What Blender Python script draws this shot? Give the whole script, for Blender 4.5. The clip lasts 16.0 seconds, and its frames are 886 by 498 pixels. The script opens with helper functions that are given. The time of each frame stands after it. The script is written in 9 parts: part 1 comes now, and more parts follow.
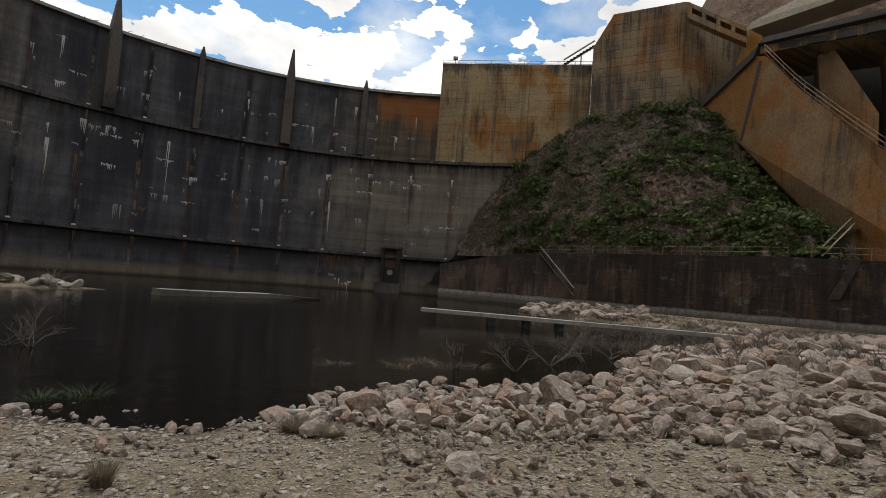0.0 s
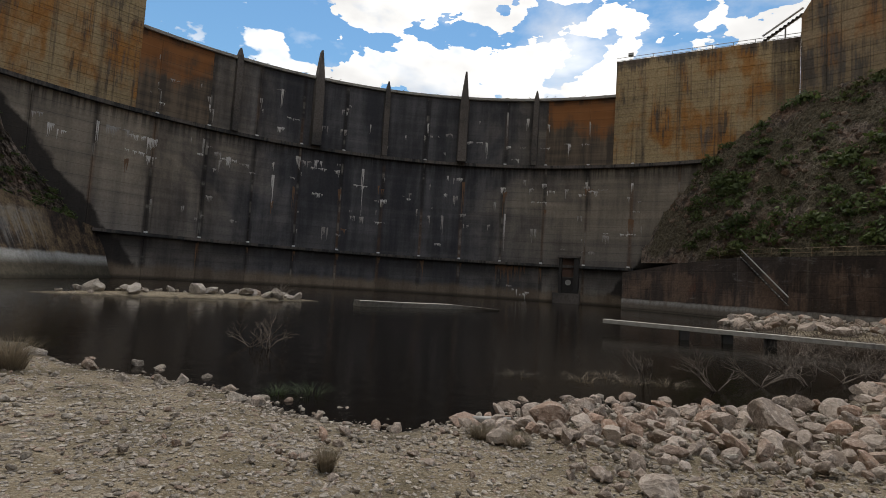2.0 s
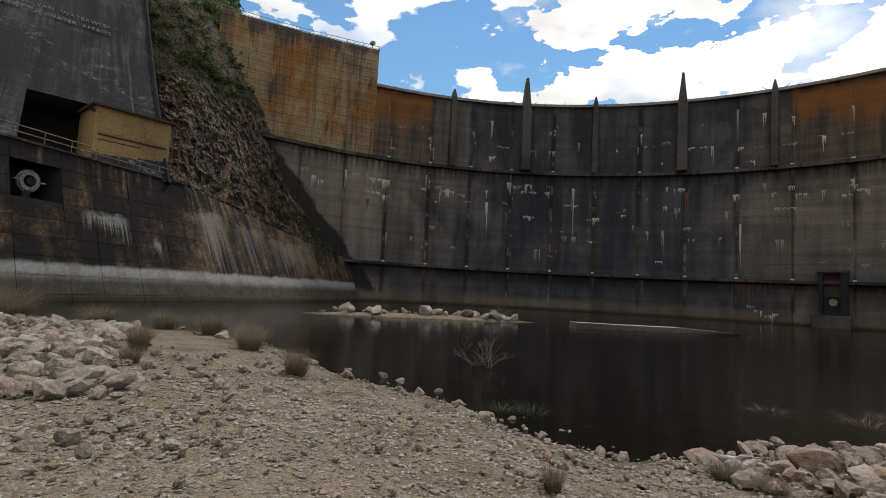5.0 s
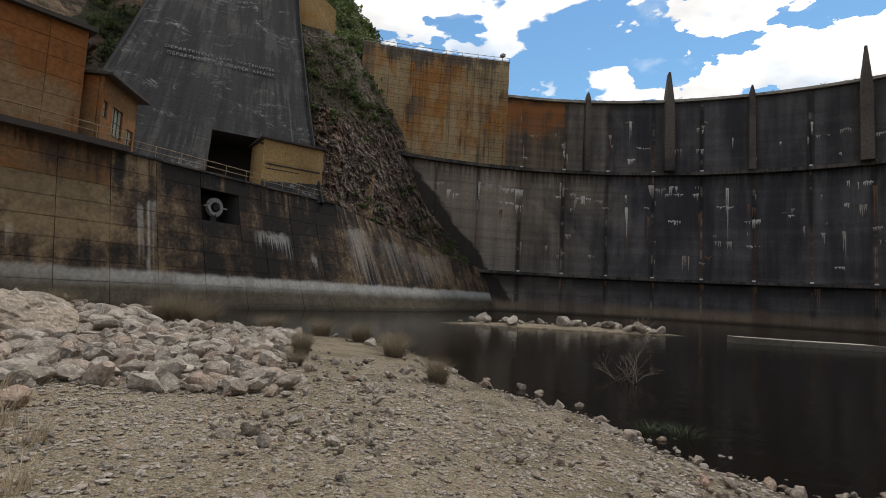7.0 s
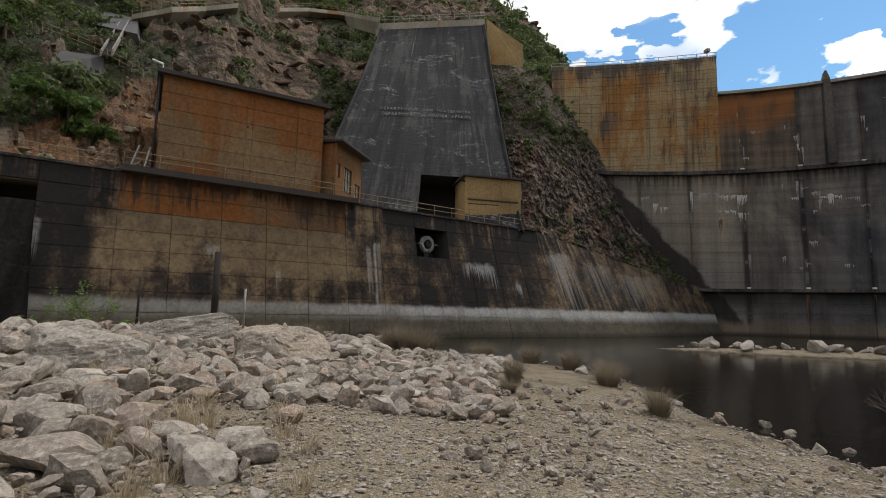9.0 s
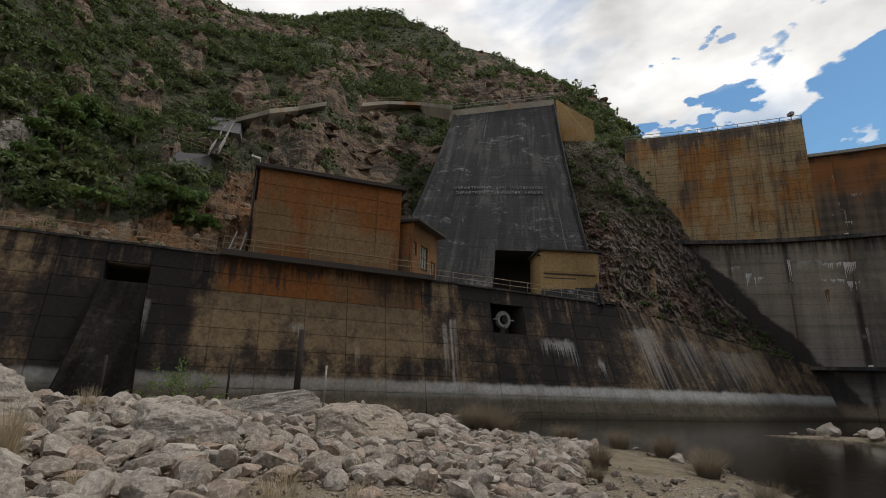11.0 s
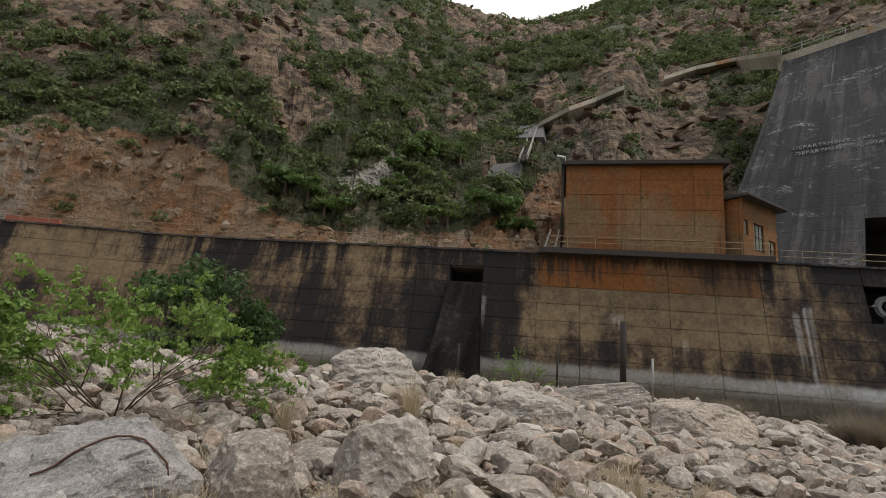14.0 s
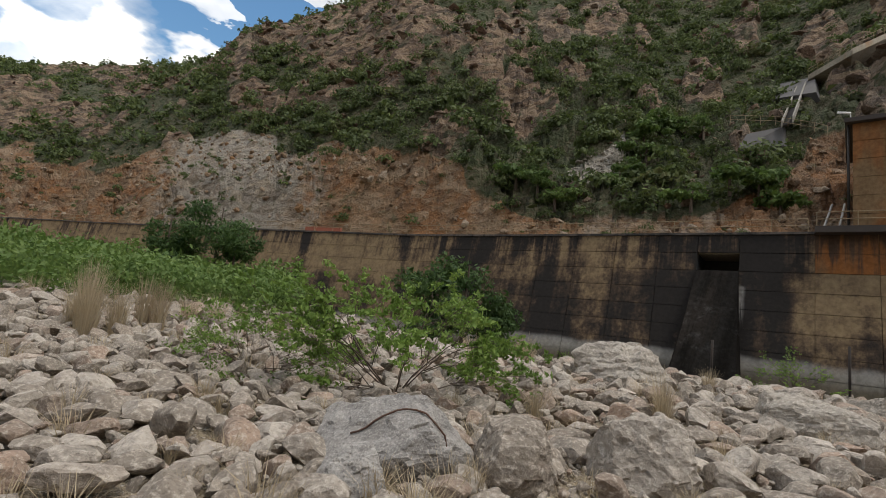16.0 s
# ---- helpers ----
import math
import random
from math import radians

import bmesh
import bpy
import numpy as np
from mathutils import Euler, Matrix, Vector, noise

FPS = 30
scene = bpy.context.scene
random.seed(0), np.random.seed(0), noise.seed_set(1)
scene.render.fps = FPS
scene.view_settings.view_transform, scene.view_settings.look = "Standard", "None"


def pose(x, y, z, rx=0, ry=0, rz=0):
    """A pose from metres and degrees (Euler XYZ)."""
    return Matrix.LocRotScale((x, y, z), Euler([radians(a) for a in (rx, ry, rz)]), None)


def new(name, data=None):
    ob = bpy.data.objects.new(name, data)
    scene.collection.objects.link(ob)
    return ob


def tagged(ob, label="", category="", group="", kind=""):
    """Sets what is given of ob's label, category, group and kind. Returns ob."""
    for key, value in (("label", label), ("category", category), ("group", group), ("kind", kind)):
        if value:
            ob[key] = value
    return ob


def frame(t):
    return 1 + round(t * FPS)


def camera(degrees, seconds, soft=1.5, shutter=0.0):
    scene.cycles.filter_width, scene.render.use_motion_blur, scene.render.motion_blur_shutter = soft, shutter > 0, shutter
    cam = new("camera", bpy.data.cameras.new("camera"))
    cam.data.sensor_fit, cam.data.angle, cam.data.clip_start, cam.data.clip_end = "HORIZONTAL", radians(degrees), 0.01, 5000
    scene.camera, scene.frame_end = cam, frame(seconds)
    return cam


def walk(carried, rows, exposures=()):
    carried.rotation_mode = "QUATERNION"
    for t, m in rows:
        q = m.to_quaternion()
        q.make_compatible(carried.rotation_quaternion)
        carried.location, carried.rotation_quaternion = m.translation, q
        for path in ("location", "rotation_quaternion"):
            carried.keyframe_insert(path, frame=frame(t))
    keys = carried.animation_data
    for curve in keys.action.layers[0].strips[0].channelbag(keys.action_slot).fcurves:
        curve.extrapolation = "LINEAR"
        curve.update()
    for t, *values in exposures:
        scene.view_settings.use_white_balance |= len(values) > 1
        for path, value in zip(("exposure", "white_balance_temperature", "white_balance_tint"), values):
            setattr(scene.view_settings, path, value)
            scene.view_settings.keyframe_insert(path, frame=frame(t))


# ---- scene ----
cam = camera(81.56, 16.0, soft=0.95)
# seconds, x, y, z in metres, yaw, pitch, roll in degrees
PATH = [
    (0.0, -0.000, 0.000, 2.200, -0.15, 3.87, -4.40),
    (0.5, -0.013, -0.026, 2.206, 4.75, 4.08, -4.28),
    (1.0, -0.016, -0.051, 2.207, 9.06, 4.25, -3.81),
    (1.5, -0.020, -0.075, 2.212, 12.40, 4.18, -3.56),
    (2.0, -0.024, -0.114, 2.215, 19.44, 3.65, -3.69),
    (2.5, -0.020, -0.159, 2.219, 25.06, 3.58, -3.29),
    (3.0, -0.024, -0.189, 2.224, 28.64, 3.83, -3.08),
    (3.5, -0.022, -0.214, 2.226, 32.14, 4.10, -2.92),
    (6.0, 0.042, -0.320, 2.230, 50.24, 4.96, -3.30),
    (6.5, 0.049, -0.334, 2.233, 53.84, 5.13, -3.30),
    (7.0, 0.069, -0.358, 2.243, 57.91, 4.95, -3.00),
    (7.5, 0.109, -0.394, 2.253, 65.07, 4.63, -2.68),
    (8.0, 0.149, -0.412, 2.271, 71.10, 4.64, -1.99),
    (8.5, 0.187, -0.422, 2.287, 75.98, 5.58, -1.21),
    (9.0, 0.223, -0.438, 2.299, 80.48, 6.96, -1.21),
    (11.5, 0.431, -0.457, 2.340, 90.87, 16.89, -2.13),
    (12.0, 0.492, -0.467, 2.345, 94.51, 17.41, -2.92),
    (12.5, 0.577, -0.480, 2.345, 99.87, 17.02, -3.92),
    (13.0, 0.664, -0.492, 2.342, 108.40, 15.02, -5.00),
    (13.5, 0.728, -0.494, 2.346, 116.40, 13.13, -4.67),
    (14.0, 0.790, -0.493, 2.356, 122.91, 12.19, -4.57),
    (14.5, 0.856, -0.486, 2.361, 129.56, 11.11, -4.88),
    (15.0, 0.929, -0.474, 2.365, 136.59, 10.14, -5.73),
    (15.5, 0.997, -0.461, 2.367, 143.10, 9.06, -5.96),
    (16.0, 1.069, -0.445, 2.367, 148.42, 8.75, -6.55),
]
walk(cam, [(t, pose(x, y, z, 90 + p, r, a)) for t, x, y, z, a, p, r in PATH],
     exposures=[(0.0, -0.58), (3.5, -0.5), (7.0, -0.43), (8.5, -0.33), (9.0, -0.31), (11.5, -0.78), (12.5, -0.46), (14.0, -0.12), (14.7, -0.04), (15.5, -0.18), (16.0, -0.22)])

WATER = -0.2          # level of the pool
ARCH_X, ARCH_Y, ARCH_R = -8.5, 28.9, 64.8   # centre line of the arch dam's face

# ---- world and light ----
world = bpy.data.worlds.new("world")
scene.world = world
world.use_nodes = True


def sky_world():
    nt = world.node_tree
    nt.nodes.clear()
    add = nt.nodes.new
    link = nt.links.new
    out = add("ShaderNodeOutputWorld")
    bg = add("ShaderNodeBackground")
    bg.inputs["Strength"].default_value = 1.0
    sky = add("ShaderNodeTexSky")
    sky.sky_type = "NISHITA"
    sky.sun_disc = False
    sky.sun_elevation = radians(62)
    sky.sun_rotation = radians(-20)
    sky.air_density = 1.5
    sky.dust_density = 0.0
    sky.ozone_density = 2.0
    dim = add("ShaderNodeVectorMath")
    dim.operation = "MULTIPLY"
    dim.inputs[1].default_value = (0.108, 0.142, 0.160)
    link(sky.outputs[0], dim.inputs[0])
    co = add("ShaderNodeTexCoord")
    flat = add("ShaderNodeVectorMath")
    flat.operation = "MULTIPLY"
    flat.inputs[1].default_value = (1.0, 1.0, 2.1)
    link(co.outputs["Generated"], flat.inputs[0])
    n1 = add("ShaderNodeTexNoise")
    n1.inputs["Scale"].default_value = 2.3
    n1.inputs["Detail"].default_value = 9
    n1.inputs["Roughness"].default_value = 0.56
    n1.inputs["Distortion"].default_value = 0.25
    link(flat.outputs[0], n1.inputs["Vector"])
    # gaps between the clouds: bearing, elevation, half width in degrees
    stir = add("ShaderNodeTexNoise")
    stir.inputs["Scale"].default_value = 9.0
    stir.inputs["Detail"].default_value = 5
    link(flat.outputs[0], stir.inputs["Vector"])
    off = add("ShaderNodeVectorMath")
    off.operation = "MULTIPLY_ADD"
    link(stir.outputs["Color"], off.inputs[0])
    off.inputs[1].default_value = (0.22, 0.22, 0.15)
    link(co.outputs["Generated"], off.inputs[2])
    way = add("ShaderNodeVectorMath")
    way.operation = "SUBTRACT"
    link(off.outputs[0], way.inputs[0])
    way.inputs[1].default_value = (0.11, 0.11, 0.075)
    gaps = 0.0
    for az, el, half in ((-0.8, 28.5, 2.4), (-14.5, 30.5, 2.0), (14.5, 20.6, 2.2), (41.0, 22.5, 4.5), (48.0, 23.5, 6.5), (54.5, 22.0, 4.5), (33.0, 20.5, 2.5), (-40, 55, 14), (120, 60, 12), (20, 62, 10), (-110, 35, 16), (188.0, 22.5, 10.5), (183.0, 24.0, 6.0), (198, 27, 8), (179, 28, 5.0), (174, 31, 3.5), (230, 35, 14), (270, 40, 12)):
        dot = add("ShaderNodeVectorMath")
        dot.operation = "DOT_PRODUCT"
        link(way.outputs[0], dot.inputs[0])
        dot.inputs[1].default_value = (-math.sin(radians(az)) * math.cos(radians(el)), math.cos(radians(az)) * math.cos(radians(el)), math.sin(radians(el)))
        near = add("ShaderNodeMapRange")
        near.interpolation_type = "SMOOTHSTEP"
        link(dot.outputs["Value"], near.inputs[0])
        near.inputs[1].default_value, near.inputs[2].default_value = math.cos(radians(half * 1.5)), math.cos(radians(half * 0.3))
        most = add("ShaderNodeMath")
        most.operation = "MAXIMUM"
        link(near.outputs[0], most.inputs[0])
        if isinstance(gaps, float):
            most.inputs[1].default_value = gaps
        else:
            link(gaps, most.inputs[1])
        gaps = most.outputs[0]
    less = add("ShaderNodeMath")
    less.operation = "MULTIPLY_ADD"
    link(gaps, less.inputs[0])
    less.inputs[1].default_value = -0.23
    link(n1.outputs[0], less.inputs[2])
    cover = add("ShaderNodeValToRGB")
    cover.color_ramp.elements[0].position = 0.25
    cover.color_ramp.elements[1].position = 0.45
    link(less.outputs[0], cover.inputs[0])
    n2 = add("ShaderNodeTexNoise")
    n2.inputs["Scale"].default_value = 5.0
    n2.inputs["Detail"].default_value = 6
    link(flat.outputs[0], n2.inputs["Vector"])
    tone = add("ShaderNodeValToRGB")
    tone.color_ramp.elements[0].position = 0.3
    tone.color_ramp.elements[0].color = (1.0, 0.99, 0.98, 1)
    tone.color_ramp.elements[1].position = 0.62
    tone.color_ramp.elements[1].color = (1.8, 1.77, 1.72, 1)
    link(n2.outputs[0], tone.inputs[0])
    mix = add("ShaderNodeMix")
    mix.data_type = "RGBA"
    link(cover.outputs[0], mix.inputs["Factor"])
    link(dim.outputs[0], mix.inputs[6])
    link(tone.outputs[0], mix.inputs[7])
    link(mix.outputs[2], bg.inputs["Color"])
    link(bg.outputs[0], out.inputs[0])


sky_world()
sun_data = bpy.data.lights.new("sun", "SUN")
sun_data.energy = 2.2
sun_data.angle = radians(6)
sun_data.color = (1.0, 0.95, 0.88)
sun = new("sun", sun_data)
sun.matrix_world = pose(0, 0, 120, -28, 0, 20)


# ---- noise for shapes ----
PERM = np.random.RandomState(7).permutation(256)
VALS = np.random.RandomState(8).uniform(-1, 1, 256)


def vnoise(p):
    p = np.asarray(p, float)
    i = np.floor(p).astype(int)
    w = p - i
    w = w * w * (3 - 2 * w)
    out = 0
    for dx in (0, 1):
        for dy in (0, 1):
            for dz in (0, 1):
                h = PERM[(i[..., 0] + dx) & 255]
                h = PERM[(h + i[..., 1] + dy) & 255]
                h = PERM[(h + i[..., 2] + dz) & 255]
                k = (w[..., 0] if dx else 1 - w[..., 0]) * (w[..., 1] if dy else 1 - w[..., 1]) * (w[..., 2] if dz else 1 - w[..., 2])
                out = out + VALS[h] * k
    return out


def fbm(p, octaves=4, gain=0.5, ridged=False):
    p = np.asarray(p, float)
    total, amp = 0, 1.0
    for k in range(octaves):
        n = vnoise(p * 2.0 ** k + 17.3 * k)
        total = total + amp * ((1 - 2 * np.abs(n)) if ridged else n)
        amp *= gain
    return total


def steps3(p):
    """One random height in each cell of a lattice: broken blocks."""
    i = np.floor(p).astype(int)
    h = PERM[i[..., 0] & 255]
    h = PERM[(h + i[..., 1]) & 255]
    return VALS[PERM[(h + i[..., 2]) & 255]]


def stack(*a):
    return np.stack(np.broadcast_arrays(*a), -1)


def pol(az, d, z=0.0):
    """A point at a bearing (degrees, counted leftwards from +y) and a plan distance from the origin."""
    a = radians(az)
    return Vector((-d * math.sin(a), d * math.cos(a), z))


def smooth01(a, b, x):
    t = np.clip((np.asarray(x, float) - a) / (b - a), 0, 1)
    return t * t * (3 - 2 * t)


# ---- mesh helpers ----
def mesh_from(name, verts, faces, uvs=None, smooth=False):
    me = bpy.data.meshes.new(name)
    me.from_pydata([tuple(v) for v in verts], [], faces)
    if uvs is not None:
        layer = me.uv_layers.new(name="UVMap")
        idx = np.empty(len(me.loops), int)
        me.loops.foreach_get("vertex_index", idx)
        layer.data.foreach_set("uv", np.asarray(uvs, np.float32)[idx].ravel())
    if smooth:
        me.polygons.foreach_set("use_smooth", np.ones(len(me.polygons), bool))
    me.update()
    return me


def tri_mesh(name, verts, tris, smooth=False):
    """A large mesh of triangles from arrays."""
    verts, tris = np.asarray(verts, np.float32), np.asarray(tris, np.int32)
    me = bpy.data.meshes.new(name)
    me.vertices.add(len(verts))
    me.vertices.foreach_set("co", verts.ravel())
    me.loops.add(tris.size)
    me.loops.foreach_set("vertex_index", tris.ravel())
    me.polygons.add(len(tris))
    me.polygons.foreach_set("loop_start", np.arange(0, tris.size, tris.shape[1], dtype=np.int32))
    me.polygons.foreach_set("use_smooth", np.full(len(tris), smooth))
    me.update(calc_edges=True)
    return me


def grid_mesh(name, P, smooth=True):
    """A sheet from an array of points, rows by columns."""
    a, b = P.shape[:2]
    i = np.arange(a * b).reshape(a, b)
    q = np.stack([i[:-1, :-1], i[:-1, 1:], i[1:, 1:], i[1:, :-1]], -1).reshape(-1, 4)
    return tri_mesh(name, P.reshape(-1, 3), q, smooth)


def thing(name, me, mat, label="", category="", group="", kind="", parent=None):
    ob = new(name, me)
    if mat:
        me.materials.clear()
        me.materials.append(mat)
    if parent:
        ob.parent = parent
    return tagged(ob, label, category, group, kind)


def holder(name, label, category, group="", kind="", at=(0, 0, 0)):
    ob = new(name)
    ob.location = at
    ob.empty_display_size = 0.2
    return tagged(ob, label, category, group, kind)


def part(name, bm, mat, parent, label=""):
    me = bpy.data.meshes.new(name)
    bm.to_mesh(me)
    bm.free()
    return thing(name, me, mat, label, parent=parent)


def box_bm(size, bevel=0.0, at=(0, 0, 0), rot=None):
    bm = bmesh.new()
    bmesh.ops.create_cube(bm, size=1)
    bmesh.ops.scale(bm, vec=size, verts=bm.verts)
    if bevel:
        bmesh.ops.bevel(bm, geom=bm.edges[:], offset=bevel, segments=2, affect="EDGES", profile=0.6)
    if rot is not None:
        bmesh.ops.transform(bm, matrix=rot, verts=bm.verts)
    bmesh.ops.translate(bm, vec=at, verts=bm.verts)
    return bm


def prism(name, ring, depth, mat, parent=None, **tags):
    """A solid from a ring of points and a vector through which it is pushed."""
    ring = [Vector(p) for p in ring]
    n = len(ring)
    depth = Vector(depth)
    verts = ring + [p + depth for p in ring]
    faces = [list(range(n)), list(range(2 * n - 1, n - 1, -1))]
    faces += [[i, i + n, (i + 1) % n + n, (i + 1) % n] for i in range(n)]
    far = max((p - ring[0]).length for p in ring) + 0.01
    ax = (ring[1] - ring[0]).normalized()
    uvs = [((v - ring[0]).dot(Vector((ax.x, ax.y, 0)).normalized() if abs(ax.z) < 0.95 else Vector((1, 0, 0))), v.z) for v in verts]
    me = mesh_from(name, verts, faces, uvs)
    bm = bmesh.new()
    bm.from_mesh(me)
    bmesh.ops.recalc_face_normals(bm, faces=bm.faces)
    bm.to_mesh(me)
    bm.free()
    return thing(name, me, mat, parent=parent, **tags)


def tube(path, radius, sides=6):
    """Vertices and faces of a tube along points; radius: one number or one a point."""
    path = [Vector(p) for p in path]
    rad = radius if isinstance(radius, (list, tuple)) else [radius] * len(path)
    verts, faces = [], []
    for k, p in enumerate(path):
        d = (path[min(k + 1, len(path) - 1)] - path[max(k - 1, 0)]).normalized()
        s = d.cross(Vector((0, 0, 1)) if abs(d.z) < 0.9 else Vector((1, 0, 0))).normalized()
        u = s.cross(d)
        for j in range(sides):
            a = 2 * math.pi * j / sides
            verts.append(p + (s * math.cos(a) + u * math.sin(a)) * rad[k])
    for k in range(len(path) - 1):
        for j in range(sides):
            a, b = k * sides + j, k * sides + (j + 1) % sides
            faces.append([a, b, b + sides, a + sides])
    faces.append(list(range(sides))[::-1])
    faces.append([len(verts) - sides + j for j in range(sides)])
    return verts, faces


def merged(pieces):
    verts, faces = [], []
    for v, f in pieces:
        n = len(verts)
        verts += v
        faces += [[i + n for i in q] for q in f]
    return verts, faces


# ---- materials ----
class Nodes:
    def __init__(self, name):
        self.mat = bpy.data.materials.new(name)
        self.mat.use_nodes = True
        self.nt = self.mat.node_tree
        self.bsdf = self.nt.nodes["Principled BSDF"]
        self.pos = self.nt.nodes.new("ShaderNodeNewGeometry").outputs["Position"]

    def put(self, socket, value):
        if isinstance(value, bpy.types.NodeSocket):
            self.nt.links.new(value, socket)
        else:
            socket.default_value = value

    def uv(self):
        return self.nt.nodes.new("ShaderNodeTexCoord").outputs["UV"]

    def attr(self, name):
        node = self.nt.nodes.new("ShaderNodeAttribute")
        node.attribute_name = name
        return node.outputs["Fac"]

    def local(self):
        return self.nt.nodes.new("ShaderNodeTexCoord").outputs["Object"]

    def times(self, vec, by):
        n = self.nt.nodes.new("ShaderNodeVectorMath")
        n.operation = "MULTIPLY"
        self.put(n.inputs[0], vec)
        n.inputs[1].default_value = by
        return n.outputs[0]

    def noise(self, vec, scale, detail=4, rough=0.55, distort=0.0):
        n = self.nt.nodes.new("ShaderNodeTexNoise")
        self.put(n.inputs["Vector"], vec)
        n.inputs["Scale"].default_value = scale
        n.inputs["Detail"].default_value = detail
        n.inputs["Roughness"].default_value = rough
        n.inputs["Distortion"].default_value = distort
        return n.outputs[0]

    def voronoi(self, vec, scale, feature="F1"):
        n = self.nt.nodes.new("ShaderNodeTexVoronoi")
        n.feature = feature
        self.put(n.inputs["Vector"], vec)
        n.inputs["Scale"].default_value = scale
        return n.outputs["Distance"]

    def cells(self, vec, scale):
        n = self.nt.nodes.new("ShaderNodeTexVoronoi")
        self.put(n.inputs["Vector"], vec)
        n.inputs["Scale"].default_value = scale
        return self.split(n.outputs["Color"])[0]

    def math(self, op, a, b=0.0, clamp=False):
        n = self.nt.nodes.new("ShaderNodeMath")
        n.operation = op
        n.use_clamp = clamp
        self.put(n.inputs[0], a)
        self.put(n.inputs[1], b)
        return n.outputs[0]

    def step(self, value, lo, hi, a=0.0, b=1.0):
        n = self.nt.nodes.new("ShaderNodeMapRange")
        n.interpolation_type = "SMOOTHSTEP"
        self.put(n.inputs[0], value)
        for k, v in zip((1, 2, 3, 4), (lo, hi, a, b)):
            n.inputs[k].default_value = v
        return n.outputs[0]

    def mix(self, fac, a, b, blend="MIX"):
        n = self.nt.nodes.new("ShaderNodeMix")
        n.data_type = "RGBA"
        n.blend_type = blend
        self.put(n.inputs["Factor"], fac)
        for k, v in ((6, a), (7, b)):
            self.put(n.inputs[k], v if isinstance(v, bpy.types.NodeSocket) else (*v, 1))
        return n.outputs[2]

    def split(self, vec):
        n = self.nt.nodes.new("ShaderNodeSeparateXYZ")
        self.put(n.inputs[0], vec)
        return n.outputs

    def random(self):
        return self.nt.nodes.new("ShaderNodeObjectInfo").outputs["Random"]

    def island(self):
        return self.nt.nodes.new("ShaderNodeNewGeometry").outputs["Random Per Island"]

    def bump(self, height, dist, strength=1.0):
        n = self.nt.nodes.new("ShaderNodeBump")
        n.inputs["Strength"].default_value = strength
        n.inputs["Distance"].default_value = dist
        self.put(n.inputs["Height"], height)
        self.put(self.bsdf.inputs["Normal"], n.outputs[0])

    def done(self, colour, rough=0.85, metal=0.0):
        self.put(self.bsdf.inputs["Base Color"], colour if isinstance(colour, bpy.types.NodeSocket) else (*colour, 1))
        self.put(self.bsdf.inputs["Roughness"], rough)
        self.bsdf.inputs["Metallic"].default_value = metal
        return self.mat


